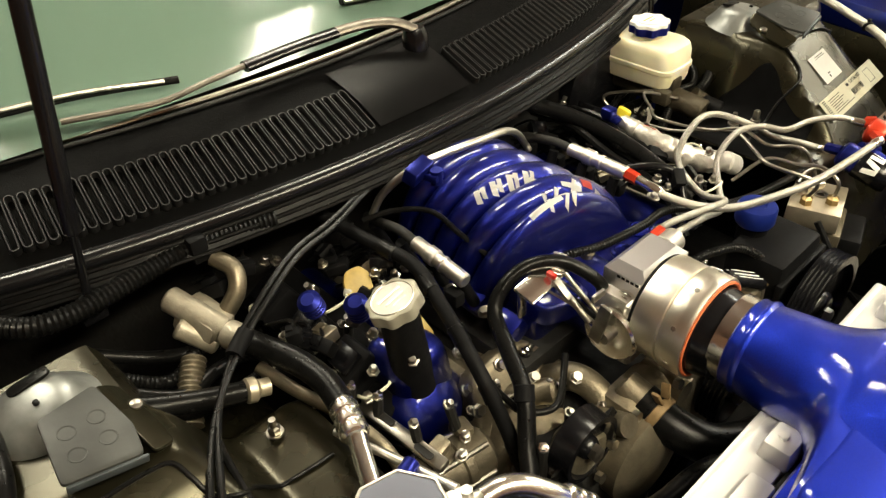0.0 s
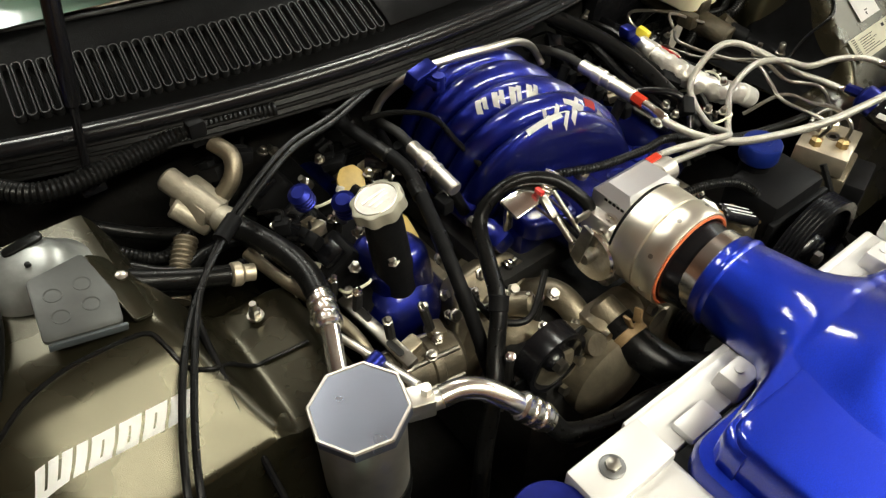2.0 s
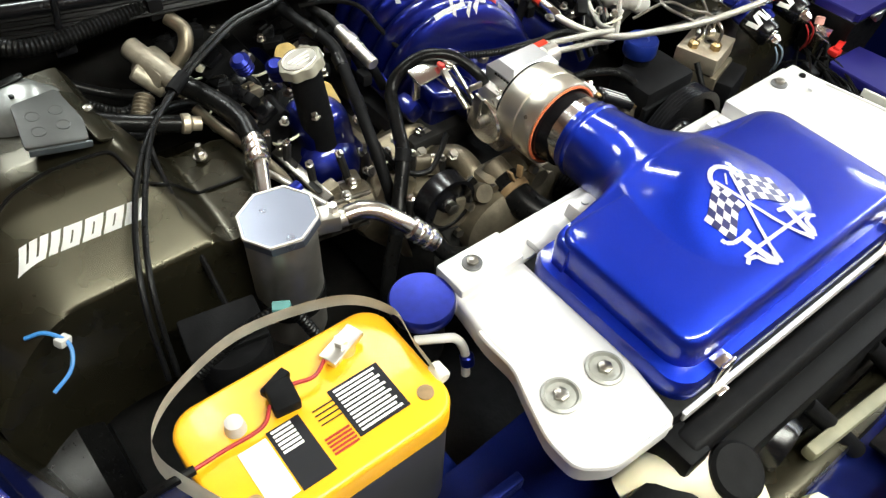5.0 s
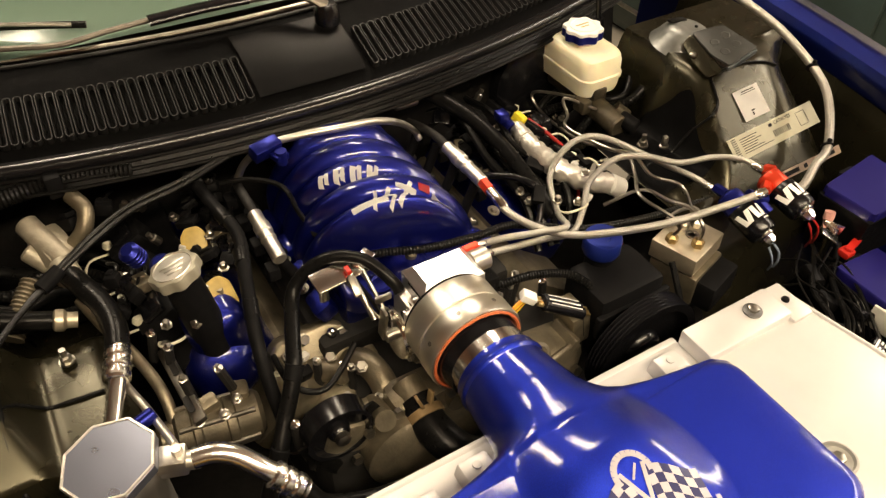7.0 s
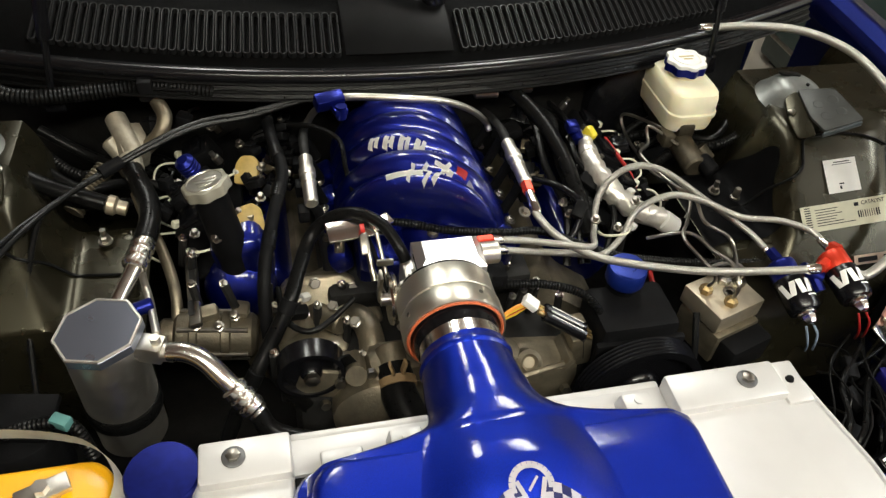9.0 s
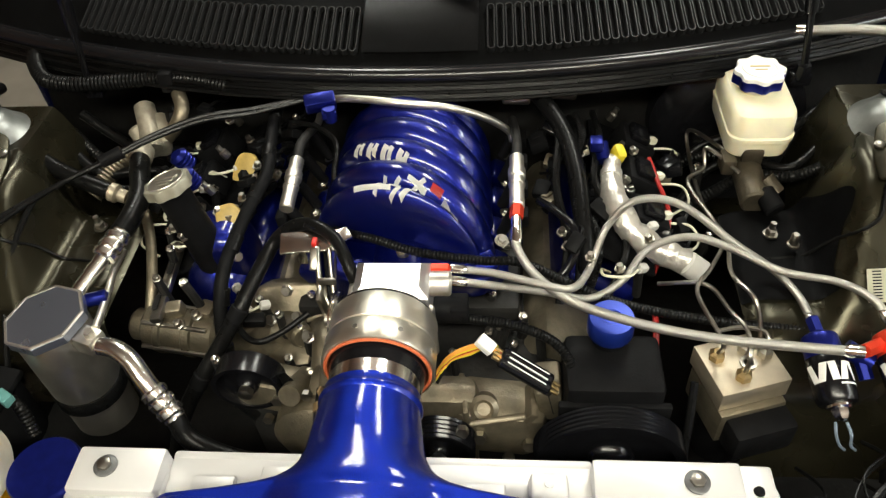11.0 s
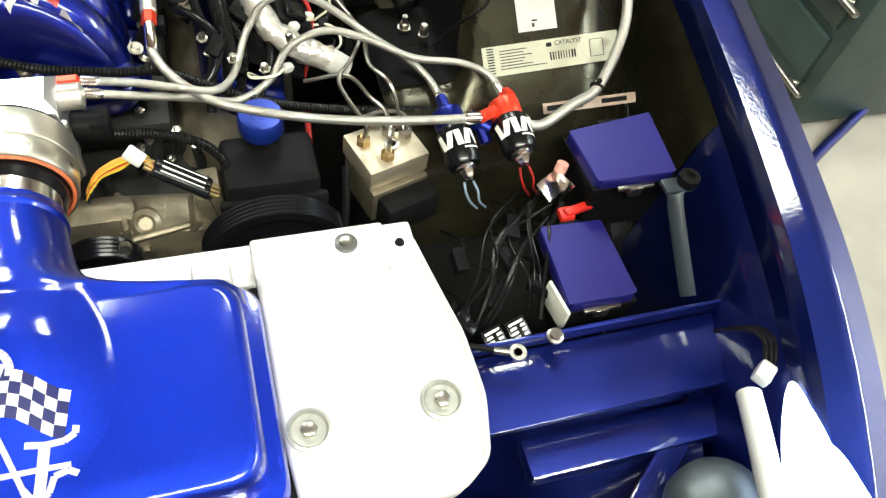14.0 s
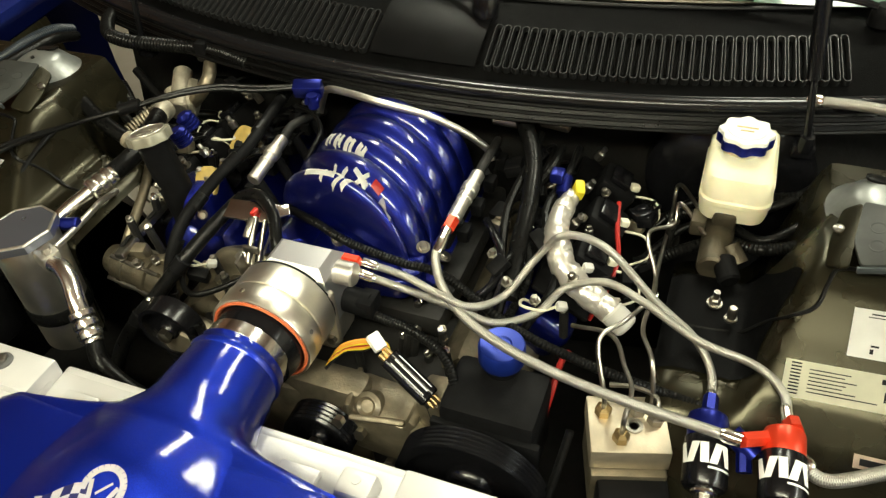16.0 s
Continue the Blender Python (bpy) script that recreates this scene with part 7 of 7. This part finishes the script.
part("terminal", joined(turned([(0.012, 0), (0.010, 0.012)], 20, pose(BX + 0.065, BY + 0.045, BZ)), box((0.05, 0.022, 0.008), (BX + 0.062, BY + 0.045, BZ + 0.010), 0.002, (0, 0, 20)), rod((BX + 0.062, BY + 0.045, BZ + 0.012), (BX + 0.062, BY + 0.045, BZ + 0.022), 0.008, 6)), ALU_R, bat, "bright clamped terminal")
bs = thing("battery_strap", (BX, BY + 0.07, BZ - 0.03), "worn grey carry strap over the battery", "strap")
SP = [(-0.409, -0.085), (-0.408, -0.046), (-0.404, 0.002), (-0.446, 0.050), (-0.548, 0.074), (-0.630, 0.054), (-0.675, 0.022), (-0.685, -0.016), (-0.668, -0.062), (-0.655, -0.088)]
SL = spline([(x, y, 0.0) for x, y in SP], 8)


def strap_point(u, v):
    k = min(int(u), len(SL) - 2)
    p = SL[k].lerp(SL[k + 1], u - k)
    d = (SL[k + 1] - SL[k]).normalized()
    rise = 0.012 * math.sin(math.pi * u / (len(SL) - 1)) ** 0.6
    return Vector((p.x - d.y * 0.006 * v, p.y + d.x * 0.006 * v, BZ - 0.014 + rise + 0.026 * v))


part("strap", sheet(strap_point, 0, len(SL) - 1, 72, 0, 1, 4, 0.0022), GREY_S, bs)
for e in (0, -1):
    part("strap_end", rod((SP[e][0], SP[e][1] - 0.010, BZ - 0.004), (SP[e][0], SP[e][1] + 0.010, BZ - 0.004), 0.009, 14, bevel=0.002), GREY_S, bs)
fu = thing("inline_fuse", (BX - 0.02, BY + 0.03, BZ), "black inline fuse holder lying on the battery", "fuse")
part("holder", joined(box((0.028, 0.034, 0.016), (BX - 0.018, BY + 0.028, BZ + 0.010), 0.003, (0, 0, -8)), box((0.034, 0.012, 0.010), (BX - 0.016, BY + 0.046, BZ + 0.010), 0.002, (0, 0, 20))), BLACK, fu)
part("wire", tube([(BX - 0.125, BY + 0.012, BZ + 0.006), (BX - 0.09, BY + 0.014, BZ + 0.004), (BX - 0.05, BY + 0.012, BZ + 0.008), (BX - 0.033, BY + 0.026, BZ + 0.012)], 0.0022, 8), REDW, fu)
part("wire", tube([(BX - 0.003, BY + 0.034, BZ + 0.012), (BX + 0.02, BY + 0.03, BZ + 0.010), (BX + 0.04, BY + 0.042, BZ + 0.010)], 0.0022, 8), REDW, fu)
part("lead", tube([(BX - 0.12, BY + 0.012, BZ + 0.006), (BX - 0.15, BY + 0.014, BZ + 0.004), (BX - 0.20, BY + 0.03, BZ - 0.02), (BX - 0.24, BY + 0.06, BZ - 0.03)], 0.005, 8), RUBBER, fu)

# radiator cap, overflow pipe
rc = thing("radiator", (-0.367, 0.0, 0.62), "radiator filler neck with a flat round blue cap", "radiator")
part("cap", turned([(0.030, 0), (0.0375, 0.002), (0.0385, 0.004), (0.0385, 0.016), (0.0365, 0.019), (0, 0.020)], 44, pose(-0.367, 0.0, 0.774)), BLUE_ANO, rc)
part("neck", rod((-0.367, 0, 0.70), (-0.367, 0, 0.776), 0.028), BLACK, rc)
solo("overflow_pipe", tube([(-0.40, -0.030, 0.772), (-0.375, -0.045, 0.772), (-0.358, -0.052, 0.765), (-0.350, -0.060, 0.742), (-0.349, -0.064, 0.70)], 0.0055, 10), GREY_P, "pale bent overflow pipe", "pipe")
solo("blue_hose_tip", rod((-0.349, -0.062, 0.738), (-0.349, -0.066, 0.722), 0.0085, 14, bevel=0.002), BLUE_ANO, "small blue hose joiner", "fitting")

# relay case beside the receiver
mod = thing("vacuum_canister", (-0.548, 0.145, 0.60), "round black canister beside the receiver", "canister")
part("body", turned([(0.04, 0), (0.046, 0.006), (0.046, 0.09), (0.044, 0.094), (0.0, 0.095)], 32, pose(-0.548, 0.135, 0.62)), BLACK, mod)
part("lid", box((0.095, 0.06, 0.012), (-0.55, 0.145, 0.722), 0.004, (8, 0, -10)), BLACK, mod)
solo("tray_conduit", tube([(-0.60, 0.12, 0.70), (-0.55, 0.115, 0.735), (-0.50, 0.115, 0.745), (-0.475, 0.11, 0.735), (-0.46, 0.09, 0.70)], 0.008, 10, ridges=0.005), RUBBER, "short ribbed conduit by the battery", "conduit")
solo("green_plug", box((0.022, 0.014, 0.014), (-0.487, 0.112, 0.748), 0.002, (0, 0, -30)), material("teal_plug", (0.1, 0.25, 0.24), 0.5), "small teal plastic plug", "connector")
solo("battery_tray", box((0.32, 0.24, 0.012), (-0.55, -0.045, 0.583), 0.004), BLUE_BODY, "blue painted metal battery tray", "tray")

# ---- in front of the radiator ----
wb = thing("washer_bottle", (-0.215, -0.335, 0.52), "cream washer bottle with a black filler cap", "washer bottle")
part("neck", tube([(-0.30, -0.275, 0.68), (-0.27, -0.285, 0.70), (-0.24, -0.305, 0.705), (-0.215, -0.33, 0.695), (-0.20, -0.36, 0.64), (-0.20, -0.40, 0.56)], 0.036, 18, radii=[0.02, 0.026, 0.034, 0.042, 0.045, 0.05]), CREAM, wb)
part("cap", placed(turned([(0.030, 0), (0.032, 0.003), (0.032, 0.014), (0.028, 0.018), (0.010, 0.018), (0, 0.017)], 32), pose(-0.212, -0.335, 0.722, 22, 0, 0)), BLACK, wb, "round black screw cap")
part("cap_tab", box((0.016, 0.04, 0.004), (-0.236, -0.298, 0.738), 0.002, (25, 0, 20)), BLACK, wb)
cond = thing("radiator_duct", (0.0, -0.36, 0.50), "dark ducting and cooling fans below the air box", "duct")
part("shroud", box((0.9, 0.05, 0.24), (0.0, -0.31, 0.60), 0.01), BLACK, cond)
for x, y in ((-0.115, -0.275), (0.16, -0.285)):
    part("fan_motor", turned([(0.026, -0.01), (0.034, 0.0), (0.036, 0.01), (0.036, 0.07), (0.033, 0.078), (0.012, 0.08)], 32, toward((x, y, 0.668), (0.22, -1, -0.05))), BLACK_G, cond, "round black fan motor")
    part("motor_band", turned([(0.0365, 0.02), (0.0372, 0.022), (0.0372, 0.028), (0.0365, 0.03)], 32, toward((x, y, 0.668), (0.22, -1, -0.05))), ALU_R, cond)
part("brace", box((0.18, 0.018, 0.022), (0.02, -0.375, 0.645), 0.005, (0, 0, -4)), material("dull_olive_plastic", (0.22, 0.21, 0.14), 0.6, 0, 0, 0.3, 30.0), cond, "dull olive cross brace")
part("side_bottle", tube([(0.215, -0.275, 0.70), (0.225, -0.30, 0.705), (0.23, -0.335, 0.69), (0.235, -0.36, 0.65), (0.24, -0.37, 0.60)], 0.022, 14), CREAM, cond)
for k in range(3):
    part("bracket_plate", box((0.07, 0.05, 0.008), (0.06 + 0.13 * k, -0.43 - 0.01 * k, 0.618), 0.002, (8 * k - 8, 6, 14 * k)), BLACK_G, cond)
    part("bracket_bolt", turned([(0.007, 0), (0.007, 0.003), (0.005, 0.004), (0.005, 0.009)], 8, pose(0.07 + 0.13 * k, -0.43, 0.625)), STEEL, cond)
part("lower_bottle", box((0.11, 0.07, 0.06), (-0.13, -0.43, 0.60), 0.02), CREAM, cond)
for x in (-0.04, 0.1, 0.22):
    part("strut", rod((x, -0.33, 0.68), (x + 0.06, -0.40, 0.60), 0.012), BLACK, cond)
part("grille", box((1.1, 0.02, 0.14), (0, -0.47, 0.58), 0.006), BLACK, cond)

# more small hardware in the dark gaps of the engine front
rng = random.Random(77)
for x0, x1, y0, y1, z0, z1, n in ((-0.37, -0.235, 0.26, 0.50, 0.772, 0.796, 11), (-0.25, -0.12, 0.17, 0.30, 0.69, 0.74, 14), (0.02, 0.20, 0.15, 0.30, 0.68, 0.74, 12), (0.28, 0.40, 0.30, 0.55, 0.74, 0.78, 10)):
    for k in range(n):
        x, y, z = x0 + (x1 - x0) * rng.random(), y0 + (y1 - y0) * rng.random(), z0 + (z1 - z0) * rng.random()
        t = thing("small_bolt", (x, y, z), "small bright hex bolt on the engine", "bolt", "engine bolts")
        part("head", turned([(0.0062, -0.003), (0.0062, -0.001), (0.0042, -0.0005), (0.0042, 0.0045), (0.003, 0.0055)], 6, toward((x, y, z), (rng.uniform(-0.6, 0.6), rng.uniform(-0.9, 0.2), 1))), STEEL if k % 3 else ALU, t)
        # boss added below the bolt, near black so it stays unnoticed
        part("shank", rod((x, y, z - 0.003), (x + 0.01 * rng.uniform(-1, 1), y, z - 0.05), 0.006, 8), NEARBLACK, t, "near-black boss under the bolt")
for x, y, z, r in ((-0.353, 0.444, 0.785, 0.022), (-0.332, 0.359, 0.765, 0.02), (-0.30, 0.47, 0.80, 0.018), (0.275, 0.36, 0.79, 0.02), (0.255, 0.30, 0.775, 0.022), (-0.225, 0.26, 0.745, 0.018)):
    t = thing("plug_lead", (x, y, z), "thin cream sensor lead with a pale plug", "wire", "sensor leads")
    part("lead", tube([(x + r, y, z), (x + r * 0.3, y - r * 0.8, z + 0.006), (x - r * 0.9, y - r * 0.5, z), (x - r, y + r * 0.4, z - 0.01), (x - r * 0.4, y + r, z - 0.03)], 0.0019, 6, 6), LABEL, t)
    part("tip", box((0.014, 0.011, 0.011), (x + r + 0.005, y + 0.002, z), 0.003, (10, 20, 30)), GREY_P, t)

# dark hoses and leads between the tower shelf and the firewall
for sd in (-1, 1):
    for k in range(4):
        y = 0.455 + 0.036 * k + 0.02 * rng.random()
        w1, w2 = 0.03 * rng.uniform(-1, 1), 0.03 * rng.uniform(-1, 1)
        pts = [(sd * 0.56, y + 0.02, 0.80 + 0.004 * k), (sd * 0.50, y + w1, 0.78 + 0.012 * rng.random()), (sd * 0.45, y + w2, 0.765 + 0.012 * rng.random()), (sd * 0.40, y + 0.01, 0.75), (sd * 0.36, y + w1, 0.72)]
        solo("bulkhead_hose", tube(pts, 0.005 + 0.006 * rng.random(), 10, 6, ridges=0.0 if k % 2 else 0.005), RUBBER, "dark hose between the tower and the firewall", "hose", "bulkhead hoses")
hf = thing("vacuum_hose", (-0.43, 0.41, 0.77), "thick black hose with a tan end fitting", "hose")
part("hose", tube([(-0.60, 0.49, 0.845), (-0.55, 0.455, 0.83), (-0.50, 0.435, 0.815), (-0.455, 0.425, 0.80)], 0.012, 12), RUBBER, hf)
part("fitting", turned([(0.010, 0), (0.014, 0.003), (0.014, 0.012), (0.010, 0.016), (0.010, 0.028)], 16, toward((-0.455, 0.425, 0.80), (1, -0.2, -0.3))), TANM, hf, "tan end fitting")

# plugs and a fuse strip in the wiring beside the fuse boxes
for x, y, z, a in ((0.505, 0.01, 0.695, 20), (0.478, -0.035, 0.685, -35), (0.535, -0.03, 0.69, 60), (0.45, 0.03, 0.68, 5), (0.525, 0.055, 0.70, -15), (0.43, -0.06, 0.68, 40)):
    connector((x, y, z), (10, 12, a), (0.018, 0.030, 0.014), BLACK if a < 40 else BLACK_G, RUBBER, "black loom plug among the loose wires")
fs = thing("fuse_strip", (0.565, -0.105, 0.66), "black strip bracket with pale edges below the fuse box", "bracket")
part("strip", box((0.005, 0.05, 0.04), (0.546, -0.060, 0.69), 0.0015, (0, 0, 8)), GREY_S, fs)
part("foot", box((0.04, 0.012, 0.02), (0.555, -0.092, 0.67), 0.002), BLACK, fs)
